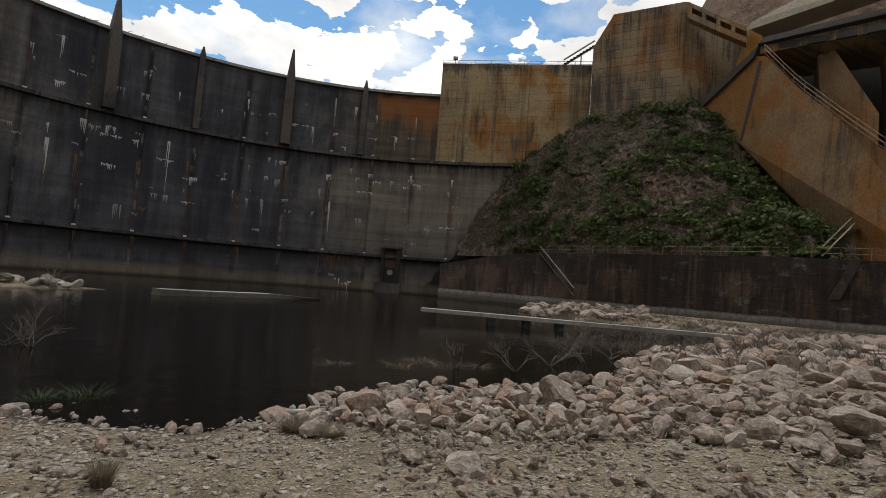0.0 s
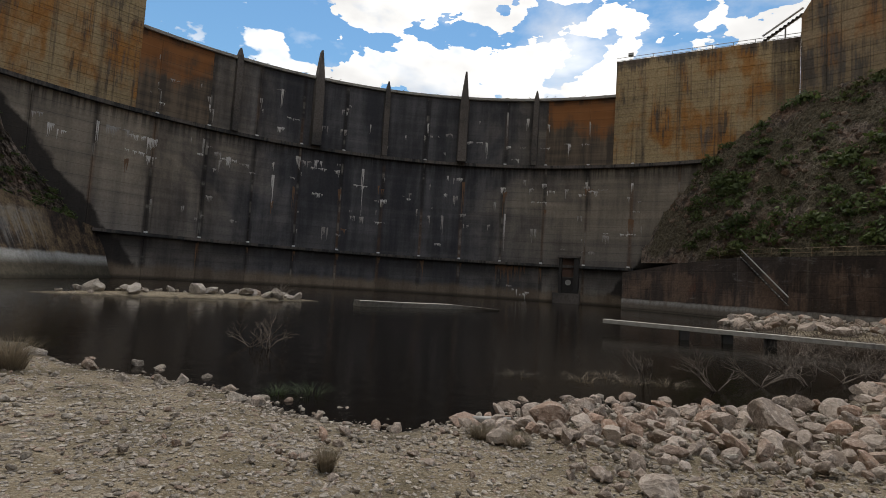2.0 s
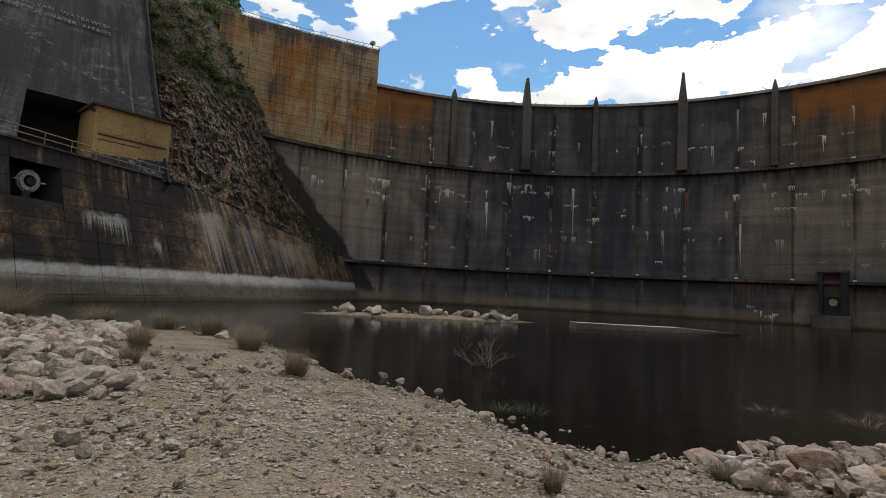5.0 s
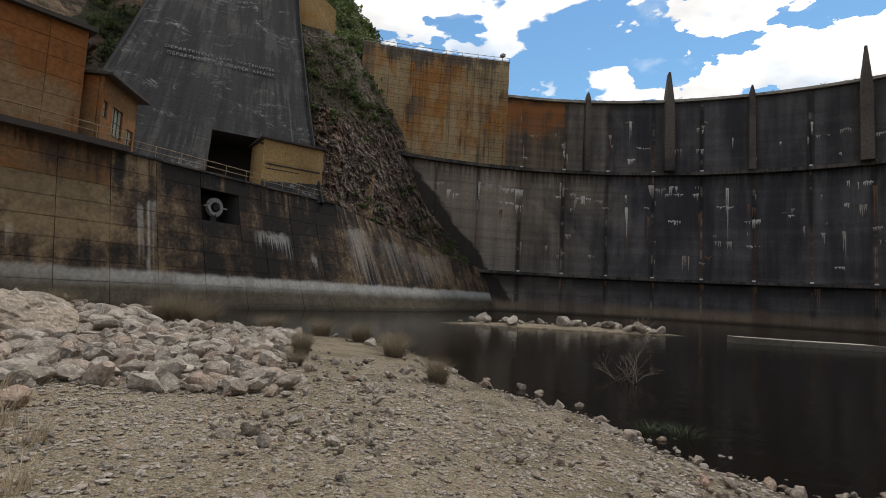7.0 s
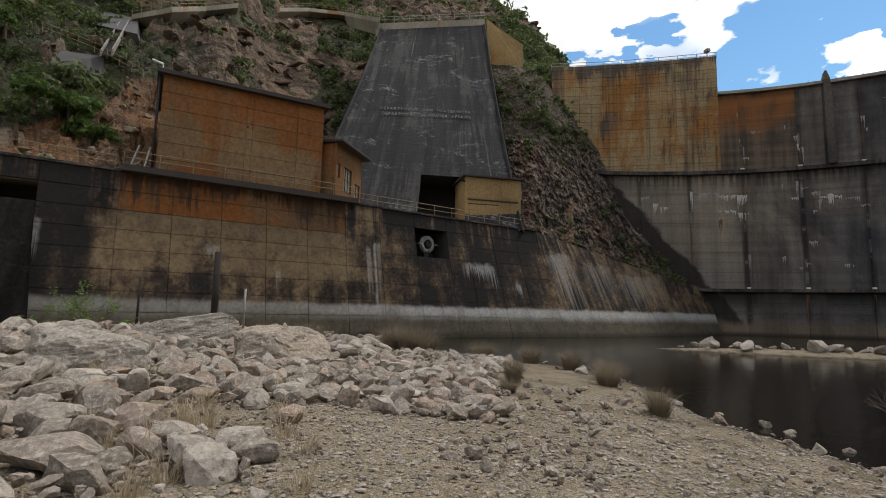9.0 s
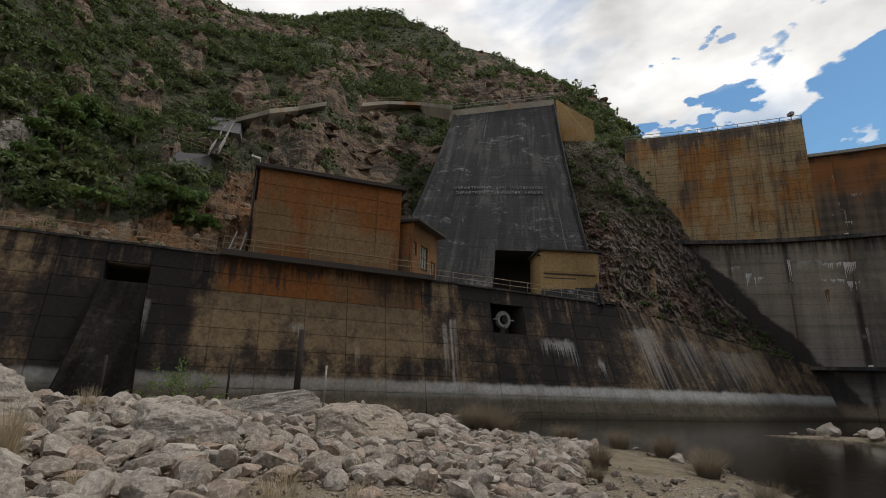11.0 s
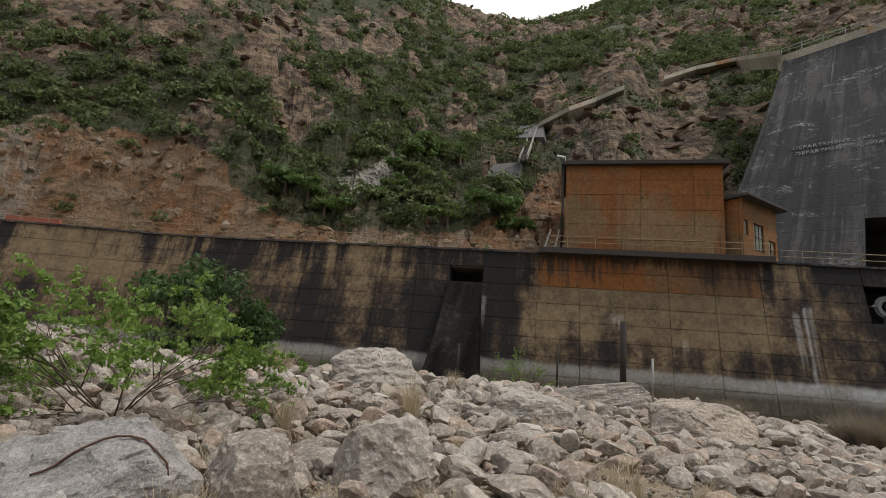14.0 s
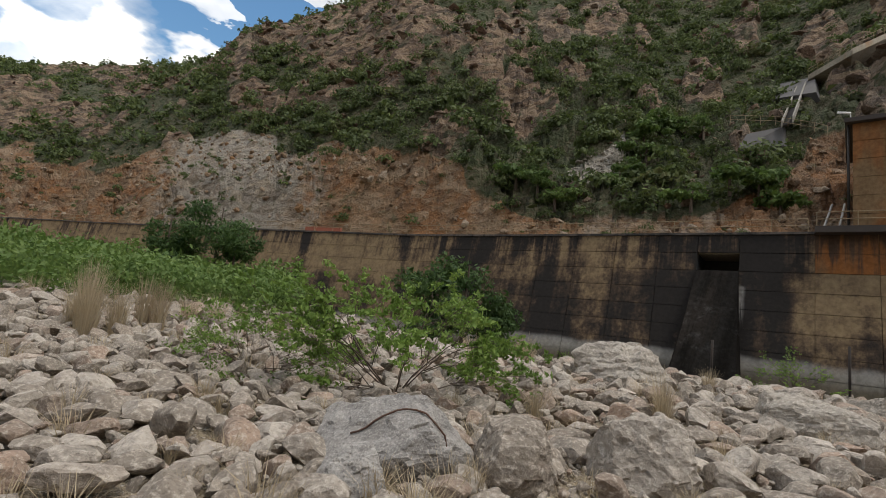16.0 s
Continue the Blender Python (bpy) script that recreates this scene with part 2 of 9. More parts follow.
def concrete(name, clean, dark, soot, ochre=0.0, ochre_colour=(0.36, 0.17, 0.05), tide=None, lifts=0.0, top_run=None,
             tide_colour=(0.22, 0.2, 0.16), lip=1.0, middle=None, pieces=0.0, scales=0.0, streaky=0.4, stripes=0.0):
    """Weathered concrete: clean and stained colours, how much is stained, rust-coloured wash, a tide mark and pour lines.
    UV holds metres along the face and height."""
    n = Nodes(name)
    uv = n.uv()
    u, v, _ = n.split(uv)
    runs = n.noise(n.times(uv, (0.42, 0.075, 1)), 1.0, 8, 0.62, 0.5)
    thin = n.noise(n.times(uv, (2.2, 0.12, 1)), 1.0, 6, 0.65, 0.4)
    patch = n.noise(n.pos, 0.11, 5, 0.6)
    grain = n.noise(n.pos, 3.5, 6, 0.65)
    sum_ = n.math("ADD", n.math("MULTIPLY", runs, 0.55), n.math("ADD", n.math("MULTIPLY", patch, 0.45), n.math("MULTIPLY", n.math("SUBTRACT", thin, 0.5), streaky)))
    if top_run:
        near_top = n.step(v, top_run - 3.5, top_run, 0.0, 0.14)
        sum_ = n.math("ADD", sum_, near_top)
    mask = n.step(sum_, 0.67 - 0.42 * soot, 0.77 - 0.42 * soot)
    col = n.mix(n.step(patch, 0.4, 0.65), clean, tuple(c * 0.72 for c in clean))
    if ochre:
        om = n.step(n.math("ADD", n.noise(n.pos, 0.09, 4, 0.6), n.math("MULTIPLY", n.math("SUBTRACT", runs, 0.5), 0.5)), 0.62 - 0.3 * ochre, 0.78 - 0.3 * ochre)
        col = n.mix(om, col, ochre_colour)
    tint = n.mix(n.step(n.noise(n.times(uv, (0.9, 0.05, 1)), 1.0, 4), 0.35, 0.65), tuple(c * (0.8 if streaky < 0.3 else 1.0) for c in dark), tuple(c * (1.35 if streaky < 0.3 else 2.1) for c in dark))
    if middle:
        side = n.step(n.math("ADD", n.math("ABSOLUTE", n.math("SUBTRACT", u, middle[0])), n.math("MULTIPLY", n.math("SUBTRACT", patch, 0.5), 30)), middle[1], middle[1] + 22)
        tint = n.mix(n.math("MULTIPLY", side, 0.8), tint, (0.20, 0.166, 0.135))
    col = n.mix(n.math("MULTIPLY", mask, 0.93), col, tint)
    if stripes:
        band = n.noise(n.times(uv, (0.34, 0.009, 1)), 1.0, 5, 0.62)
        drop = n.noise(n.times(uv, (1.7, 0.03, 1)), 1.0, 4, 0.6)
        col = n.mix(n.math("MULTIPLY", n.step(band, 0.53, 0.60), stripes), col, tuple(1.3 * c for c in dark))
        col = n.mix(n.math("MULTIPLY", n.math("MULTIPLY", n.step(drop, 0.55, 0.62), n.step(patch, 0.36, 0.55)), stripes), col, dark)
        col = n.mix(n.math("MULTIPLY", n.step(band, 0.40, 0.34), stripes * 0.55), col, (0.36, 0.31, 0.23))
    if scales:
        flake = n.math("MULTIPLY", n.step(n.noise(n.times(uv, (0.16, 0.34, 1)), 1.0, 8, 0.72, 1.2), 0.53, 0.68), n.step(n.noise(n.pos, 1.6, 6, 0.75), 0.42, 0.62))
        col = n.mix(n.math("MULTIPLY", flake, scales), col, (0.33, 0.33, 0.32))
        drip = n.math("MULTIPLY", n.step(n.noise(n.times(uv, (1.5, 0.03, 1)), 1.0, 4, 0.6), 0.63, 0.72), n.step(runs, 0.45, 0.65))
        col = n.mix(n.math("MULTIPLY", drip, scales * 0.6), col, (0.28, 0.27, 0.25))
    if pieces:
        rnd = n.random()
        col = n.mix(n.step(rnd, 0.0, 0.5, pieces, 0.0), col, tuple(0.35 * c for c in clean))
        col = n.mix(n.step(rnd, 0.55, 1.0, 0.0, pieces * 0.8), col, tuple(1.25 * c for c in clean))
    if tide is not None:
        wob = n.math("ADD", v, n.math("MULTIPLY", n.math("SUBTRACT", n.noise(n.times(uv, (0.5, 0.2, 1)), 1.0, 4), 0.5), 0.5))
        wash = n.step(wob, tide - 0.05, tide + 0.25, 1.0, 0.0)
        col = n.mix(n.math("MULTIPLY", wash, n.step(thin, 0.2, 0.55, 0.75, 1.0)), col, n.mix(grain, tuple(0.6 * c for c in tide_colour), tide_colour))
        edge = n.math("MULTIPLY", n.step(wob, tide - 0.75, tide - 0.1), wash)
        col = n.mix(n.math("MULTIPLY", edge, n.step(thin, 0.3, 0.6, 0.35 * lip, 0.9 * lip)), col, (0.5, 0.5, 0.48))
        col = n.mix(n.step(v, WATER + 0.7, WATER + 0.1, 0.0, 0.75), col, (0.035, 0.03, 0.02))
    col = n.mix(n.step(grain, 0.3, 0.7, 0.0, 0.4), col, tuple(0.6 * c for c in clean), "MULTIPLY")
    height = grain
    if lifts:
        saw = n.math("FRACT", n.math("DIVIDE", v, lifts))
        line = n.step(n.math("ABSOLUTE", n.math("SUBTRACT", saw, 0.5)), 0.46, 0.49)
        col = n.mix(n.math("MULTIPLY", line, n.step(patch, 0.35, 0.6, 0.15, 0.6)), col, dark)
        height = n.math("SUBTRACT", grain, line)
    n.bump(height, 0.03, 0.7)
    n.bsdf.inputs["Specular IOR Level"].default_value = 0.2
    return n.done(col, n.step(mask, 0, 1, 0.92, 0.8))


def rock_material(name, a, b, c, per="object", scale=1.0):
    n = Nodes(name)
    co = n.pos
    big = n.noise(co, 1.3 * scale, 6, 0.6, 0.4)
    fine = n.noise(co, 14 * scale, 6, 0.7)
    pit = n.voronoi(n.times(co, (1, 1, 1.8)), 7 * scale)
    rnd = n.random() if per == "object" else n.island()
    col = n.mix(n.step(rnd, 0.15, 0.85), a, b)
    col = n.mix(n.step(n.math("FRACT", n.math("MULTIPLY", rnd, 7.31)), 0.72, 0.95), col, c)
    col = n.mix(n.step(big, 0.38, 0.62, 0.0, 0.55), col, tuple(x * 0.55 for x in a))
    col = n.mix(n.step(fine, 0.48, 0.66, 0.0, 0.6), col, tuple(min(1, x * 1.35) for x in b))
    col = n.mix(n.step(fine, 0.46, 0.32, 0.0, 0.6), col, tuple(x * 0.4 for x in a))
    col = n.mix(n.step(n.noise(co, 3.6 * scale, 5, 0.65, 0.8), 0.56, 0.66, 0.0, 0.3), col, tuple(x * 0.6 for x in c))
    vein = n.noise(n.times(co, (1, 1, 2.4)), 5 * scale, 8, 0.75, 1.2)
    col = n.mix(n.step(vein, 0.42, 0.36, 0.0, 0.5), col, (0.10, 0.08, 0.06))
    col = n.mix(n.step(pit, 0.0, 0.12, 0.35, 0.0), col, (0.07, 0.06, 0.05))
    n.bump(n.math("ADD", n.math("MULTIPLY", big, 1.2), n.math("ADD", fine, n.math("MULTIPLY", pit, 0.4))), 0.05 / scale, 0.8)
    n.bsdf.inputs["Specular IOR Level"].default_value = 0.25
    return n.done(col, 0.93)


def foliage_material(name, dark, light, dry=None):
    n = Nodes(name)
    rnd = n.island()
    patch = n.noise(n.pos, 0.35, 3, 0.6)
    col = n.mix(n.step(rnd, -0.3, 1.3), dark, light)
    col = n.mix(n.step(patch, 0.35, 0.65, 0.0, 0.7), col, dark)
    if dry:
        col = n.mix(n.step(n.noise(n.pos, 0.13, 2), 0.58, 0.7, 0.0, 0.6), col, dry)
    n.done(col, 0.7)
    thin = n.nt.nodes.new("ShaderNodeBsdfTranslucent")
    n.put(thin.inputs["Color"], col)
    both = n.nt.nodes.new("ShaderNodeMixShader")
    both.inputs[0].default_value = 0.38
    n.nt.links.new(n.bsdf.outputs[0], both.inputs[1])
    n.nt.links.new(thin.outputs[0], both.inputs[2])
    n.nt.links.new(both.outputs[0], n.nt.nodes["Material Output"].inputs[0])
    return n.mat


def plain(name, colour, rough=0.8, metal=0.0, vary=0.3, scale=4.0, grime=(0.06, 0.05, 0.04)):
    n = Nodes(name)
    g = n.noise(n.pos, scale, 5, 0.65)
    f = n.noise(n.pos, scale * 9, 4, 0.6)
    col = n.mix(n.step(g, 0.35, 0.7, 0.0, vary), colour, grime)
    col = n.mix(n.step(f, 0.4, 0.7, 0.0, vary * 0.5), col, tuple(min(1, c * 1.35) for c in colour))
    n.bump(f, 0.01, 0.5)
    return n.done(col, rough, metal)


def arch_material():
    """The arch's face: black in the middle, brown towards its ends, with pour lines, stained joints and wet wedges where the rock meets it."""
    n = Nodes("arch_concrete")
    uv = n.uv()
    u, v, _ = n.split(uv)
    runs = n.noise(n.times(uv, (0.30, 0.03, 1)), 1.0, 7, 0.62, 0.3)
    thin = n.noise(n.times(uv, (1.3, 0.04, 1)), 1.0, 4, 0.6, 0.2)
    patch = n.noise(n.pos, 0.07, 5, 0.62, 0.4)
    grain = n.noise(n.pos, 3.5, 6, 0.65)
    lift = n.noise(n.times(uv, (0.03, 0.8, 1)), 1.0, 2, 0.5)
    mixed = n.math("ADD", n.math("MULTIPLY", runs, 0.5), n.math("ADD", n.math("MULTIPLY", patch, 0.4), n.math("MULTIPLY", thin, 0.1)))
    black = n.mix(n.step(mixed, 0.40, 0.62), (0.046, 0.046, 0.052), (0.145, 0.139, 0.141))
    brown = n.mix(n.step(mixed, 0.38, 0.62), (0.172, 0.142, 0.11), (0.40, 0.332, 0.252))
    away = n.math("ABSOLUTE", n.math("SUBTRACT", u, 36.0))
    flank = n.step(n.math("ADD", away, n.math("MULTIPLY", n.math("SUBTRACT", patch, 0.5), 46)), 15.0, 40.0)
    flank = n.math("MULTIPLY", flank, n.step(v, 5.0, 17.0, 0.35, 0.9))
    col = n.mix(flank, black, brown)
    col = n.mix(n.step(lift, 0.36, 0.60, 0.25, 0.0), col, (0.035, 0.033, 0.035))
    col = n.mix(n.step(lift, 0.55, 0.72, 0.0, 0.18), col, (0.16, 0.145, 0.13))
    saw = n.math("FRACT", n.math("DIVIDE", v, 1.5))
    line = n.step(n.math("ABSOLUTE", n.math("SUBTRACT", saw, 0.5)), 0.46, 0.495)
    col = n.mix(n.math("MULTIPLY", line, n.step(patch, 0.4, 0.6, 0.0, 0.4)), col, (0.03, 0.028, 0.03))
    # stains down the upright joints
    turn = n.math("ADD", n.math("DIVIDE", n.math("SUBTRACT", u, 73.4), 7.487), 100.5)
    gap = n.math("MULTIPLY", n.math("ABSOLUTE", n.math("SUBTRACT", n.math("FRACT", turn), 0.5)), 7.487)
    cell = n.nt.nodes.new("ShaderNodeCombineXYZ")
    n.put(cell.inputs[0], n.math("MULTIPLY", n.math("FLOOR", turn), 7.7))
    n.put(cell.inputs[1], n.math("MULTIPLY", v, 0.06))
    along = n.noise(cell.outputs[0], 1.0, 4, 0.6)
    wide = n.math("MULTIPLY", gap, n.step(thin, 0.3, 0.7, 0.6, 1.7))
    col = n.mix(n.math("MULTIPLY", n.step(wide, 0.75, 0.1), n.step(along, 0.38, 0.58, 0.0, 0.75)), col, (0.018, 0.015, 0.014))
    col = n.mix(n.math("MULTIPLY", n.step(wide, 0.5, 0.05), n.step(along, 0.52, 0.40, 0.0, 0.6)), col, (0.155, 0.085, 0.045))
    col = n.mix(n.math("MULTIPLY", n.step(wide, 0.3, 0.05), n.step(n.noise(cell.outputs[0], 4.5, 3), 0.52, 0.62, 0.0, 0.6)), col, (0.36, 0.33, 0.29))
    # wedges of wet black along the rock on both sides
    wob = n.math("MULTIPLY", n.math("SUBTRACT", n.noise(n.times(uv, (0.25, 0.25, 1)), 1.0, 5), 0.5), 5.0)
    left = n.math("SUBTRACT", n.math("SUBTRACT", n.math("MULTIPLY", u, 1.139), 82.4), n.math("ADD", v, wob))
    right = n.math("SUBTRACT", n.math("SUBTRACT", n.math("MULTIPLY", u, -1.282), 5.3), n.math("ADD", v, wob))
    wet = n.step(n.math("MAXIMUM", left, right), -0.5, 0.5)
    col = n.mix(n.math("MULTIPLY", wet, 0.92), col, n.mix(thin, (0.014, 0.012, 0.011), (0.04, 0.033, 0.028)))
    # darker upright streaks below the ledges
    col = n.mix(n.math("MULTIPLY", n.math("MULTIPLY", n.step(v, 20.5, 24.2), n.step(v, 24.5, 24.3)), n.step(thin, 0.42, 0.58, 0.0, 0.75)), col, (0.02, 0.018, 0.018))
    col = n.mix(n.math("MULTIPLY", n.math("MULTIPLY", n.step(v, 2.0, 6.0), n.step(v, 6.5, 6.2)), n.step(runs, 0.38, 0.56, 0.1, 0.8)), col, (0.026, 0.022, 0.02))
    # tide mark
    level = n.math("ADD", v, n.math("MULTIPLY", n.math("SUBTRACT", runs, 0.5), 2.6))
    col = n.mix(n.step(level, 2.4, 1.1, 0.0, 0.9), col, n.mix(n.step(runs, 0.35, 0.62), (0.15, 0.112, 0.078), (0.235, 0.18, 0.128)))
    col = n.mix(n.step(v, WATER + 0.7, WATER + 0.1, 0.0, 0.8), col, (0.035, 0.03, 0.02))
    col = n.mix(n.step(n.random(), 0.0, 1.0, 0.22, 0.0), col, (0.03, 0.028, 0.028))
    col = n.mix(n.step(grain, 0.35, 0.75, 0.0, 0.25), col, (0.13, 0.115, 0.10), "MULTIPLY")
    n.bump(n.math("SUBTRACT", grain, line), 0.02, 0.5)
    n.bsdf.inputs["Specular IOR Level"].default_value = 0.2
    return n.done(col, 0.86)


M_ARCH = arch_material()
M_BLOCK = concrete("abutment_concrete", (0.44, 0.33, 0.185), (0.07, 0.058, 0.048), 0.32, 0.55, (0.36, 0.165, 0.045), top_run=43.2, pieces=0.12, scales=0.15, lifts=1.5, stripes=0.6)
def ends_material():
    """The crest's outer panels: brown, rust-orange towards the top, with dark runs from above."""
    n = Nodes("rusty_arch_concrete")
    uv = n.uv()
    u, v, _ = n.split(uv)
    patch = n.noise(n.pos, 0.13, 5, 0.62)
    runs = n.noise(n.times(uv, (0.5, 0.04, 1)), 1.0, 6, 0.62)
    lift = n.noise(n.times(uv, (0.05, 1.0, 1)), 1.0, 3, 0.6)
    grain = n.noise(n.pos, 3.5, 6, 0.65)
    col = n.mix(n.step(n.math("ADD", runs, n.math("MULTIPLY", n.math("SUBTRACT", lift, 0.5), 0.4)), 0.38, 0.62), (0.075, 0.06, 0.047), (0.16, 0.122, 0.085))
    rust = n.step(n.math("ADD", v, n.math("MULTIPLY", n.math("SUBTRACT", n.math("ADD", patch, n.math("MULTIPLY", runs, 0.5)), 0.75), 22.0)), 29.5, 34.5)
    col = n.mix(n.math("MULTIPLY", rust, 0.85), col, n.mix(lift, (0.20, 0.075, 0.022), (0.33, 0.135, 0.04)))
    col = n.mix(n.math("MULTIPLY", n.step(v, 35.2, 36.6), n.step(runs, 0.4, 0.58, 0.2, 0.8)), col, (0.03, 0.026, 0.024))
    saw = n.math("FRACT", n.math("DIVIDE", v, 1.5))
    line = n.step(n.math("ABSOLUTE", n.math("SUBTRACT", saw, 0.5)), 0.46, 0.495)
    col = n.mix(n.math("MULTIPLY", line, 0.4), col, (0.03, 0.026, 0.024))
    n.bump(n.math("SUBTRACT", grain, line), 0.02, 0.5)
    n.bsdf.inputs["Specular IOR Level"].default_value = 0.2
    return n.done(col, 0.9)


M_ENDS = ends_material()
M_TOWER = concrete("tower_concrete", (0.33, 0.245, 0.15), (0.06, 0.054, 0.048), 0.42, 0.45, (0.30, 0.14, 0.05), pieces=0.12, stripes=0.7, lifts=1.5)
M_LEDGE = concrete("ledge_concrete", (0.14, 0.12, 0.105), (0.03, 0.03, 0.03), 0.5)
M_CREST = concrete("crest_concrete", (0.42, 0.39, 0.34), (0.12, 0.11, 0.1), 0.25)
M_RWALL = concrete("far_wall_concrete", (0.105, 0.07, 0.05), (0.022, 0.016, 0.013), 0.55, 0.25, (0.095, 0.042, 0.025), tide=1.3, top_run=8.0, tide_colour=(0.13, 0.108, 0.086), lip=0.35, stripes=0.3, scales=0.45, lifts=1.5)
M_HOUSE = concrete("house_concrete", (0.29, 0.19, 0.10), (0.075, 0.045, 0.025), 0.2, 0.9, (0.285, 0.115, 0.037), pieces=0.14, stripes=0.15)
M_BUTTRESS = concrete("buttress_concrete", (0.085, 0.08, 0.075), (0.0155, 0.0155, 0.0165), 0.62, 0.0, lifts=1.5, scales=1.0)
M_YELLOW = concrete("valve_house_concrete", (0.43, 0.295, 0.135), (0.12, 0.085, 0.045), 0.18, 0.45, (0.38, 0.195, 0.055))
M_CHUTE = concrete("chute_concrete", (0.28, 0.185, 0.10), (0.07, 0.05, 0.035), 0.28, 0.62, (0.27, 0.13, 0.045))
M_ROADWALL = concrete("road_wall_concrete", (0.43, 0.38, 0.30), (0.13, 0.11, 0.09), 0.2, 0.2)
# near-black colour stands in for shade in recesses and gate bays; also joints, piers
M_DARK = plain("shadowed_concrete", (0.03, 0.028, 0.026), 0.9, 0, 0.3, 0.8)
M_CALCITE = plain("calcite", (0.60, 0.575, 0.535), 0.9, 0, 0.4, 1.2, (0.2, 0.17, 0.14))
M_DULLRUN = plain("dull_calcite", (0.36, 0.335, 0.305), 0.9, 0, 0.6, 1.2, (0.12, 0.10, 0.085))
M_RUSTRUN = plain("rust_run", (0.17, 0.09, 0.045), 0.9, 0, 0.4, 1.2)
M_RAIL = plain("rail_paint", (0.27, 0.195, 0.105), 0.6, 0.0, 0.4, 3.0)
M_GREYRAIL = plain("galvanised_rail", (0.32, 0.31, 0.29), 0.55, 0.4, 0.3, 3.0)
M_WET = concrete("wet_black_concrete", (0.035, 0.03, 0.026), (0.013, 0.012, 0.011), 0.62, scales=0.15)
M_WET.node_tree.nodes["Principled BSDF"].inputs["Specular IOR Level"].default_value = 0.0
M_POST = plain("rusted_black_steel", (0.022, 0.017, 0.014), 0.9, 0, 0.3, 3.0, (0.05, 0.03, 0.02))
M_STEEL = plain("dark_steel", (0.03, 0.027, 0.025), 0.6, 0.5, 0.3, 3.0)
M_RUST = plain("rusted_steel", (0.11, 0.055, 0.035), 0.85, 0.2, 0.5, 6.0)
M_ROOF = plain("roof_edge", (0.045, 0.035, 0.03), 0.8, 0, 0.3, 2.0)
M_GLASS = plain("dusty_glass", (0.30, 0.31, 0.26), 0.25, 0, 0.3, 2.0)
M_PAINT = plain("faded_white_paint", (0.21, 0.21, 0.215), 0.9, 0, 1.0, 1.3, (0.03, 0.03, 0.03))
M_WHITE = plain("white_paint", (0.7, 0.7, 0.68), 0.6, 0, 0.2, 3.0)
M_ROCK = rock_material("river_rock", (0.291, 0.246, 0.199), (0.461, 0.406, 0.344), (0.362, 0.259, 0.193))
M_RUBBLE = rock_material("river_rubble", (0.268, 0.226, 0.180), (0.451, 0.399, 0.338), (0.334, 0.240, 0.180), per="island", scale=1.5)
M_WARMROCK = rock_material("pinkish_river_rock", (0.296, 0.235, 0.188), (0.456, 0.385, 0.324), (0.395, 0.254, 0.183))
M_WARMRUBBLE = rock_material("pinkish_rubble", (0.282, 0.221, 0.174), (0.451, 0.376, 0.315), (0.376, 0.240, 0.169), per="island", scale=1.5)
M_FARRUBBLE = rock_material("dull_river_rubble", (0.22, 0.185, 0.148), (0.37, 0.325, 0.272), (0.29, 0.205, 0.155), per="island", scale=1.2)
M_BOULDER = rock_material("grey_boulder", (0.348, 0.308, 0.259), (0.470, 0.421, 0.357), (0.395, 0.320, 0.244), scale=0.9)
M_CONGLOMERATE = rock_material("conglomerate", (0.22, 0.205, 0.19), (0.37, 0.345, 0.315), (0.30, 0.28, 0.25), scale=2.6)
M_LEAF = foliage_material("hill_leaves", (0.046, 0.07, 0.018), (0.15, 0.185, 0.052), (0.14, 0.13, 0.05))
M_FRESH = foliage_material("acacia_leaves", (0.10, 0.18, 0.026), (0.25, 0.355, 0.075))
M_DEEP = foliage_material("dark_leaves", (0.035, 0.075, 0.018), (0.09, 0.15, 0.035))
M_REED = foliage_material("reed_leaves", (0.03, 0.055, 0.016), (0.07, 0.10, 0.035))
M_DRY = foliage_material("dry_grass", (0.36, 0.285, 0.18), (0.58, 0.48, 0.33))
M_TUFT = foliage_material("dead_tuft", (0.15, 0.12, 0.08), (0.28, 0.225, 0.155))
M_TWIG = plain("bare_twig", (0.15, 0.12, 0.095), 0.9, 0, 0.4, 9.0)
M_BARK = plain("dark_bark", (0.10, 0.075, 0.055), 0.9, 0, 0.4, 9.0)


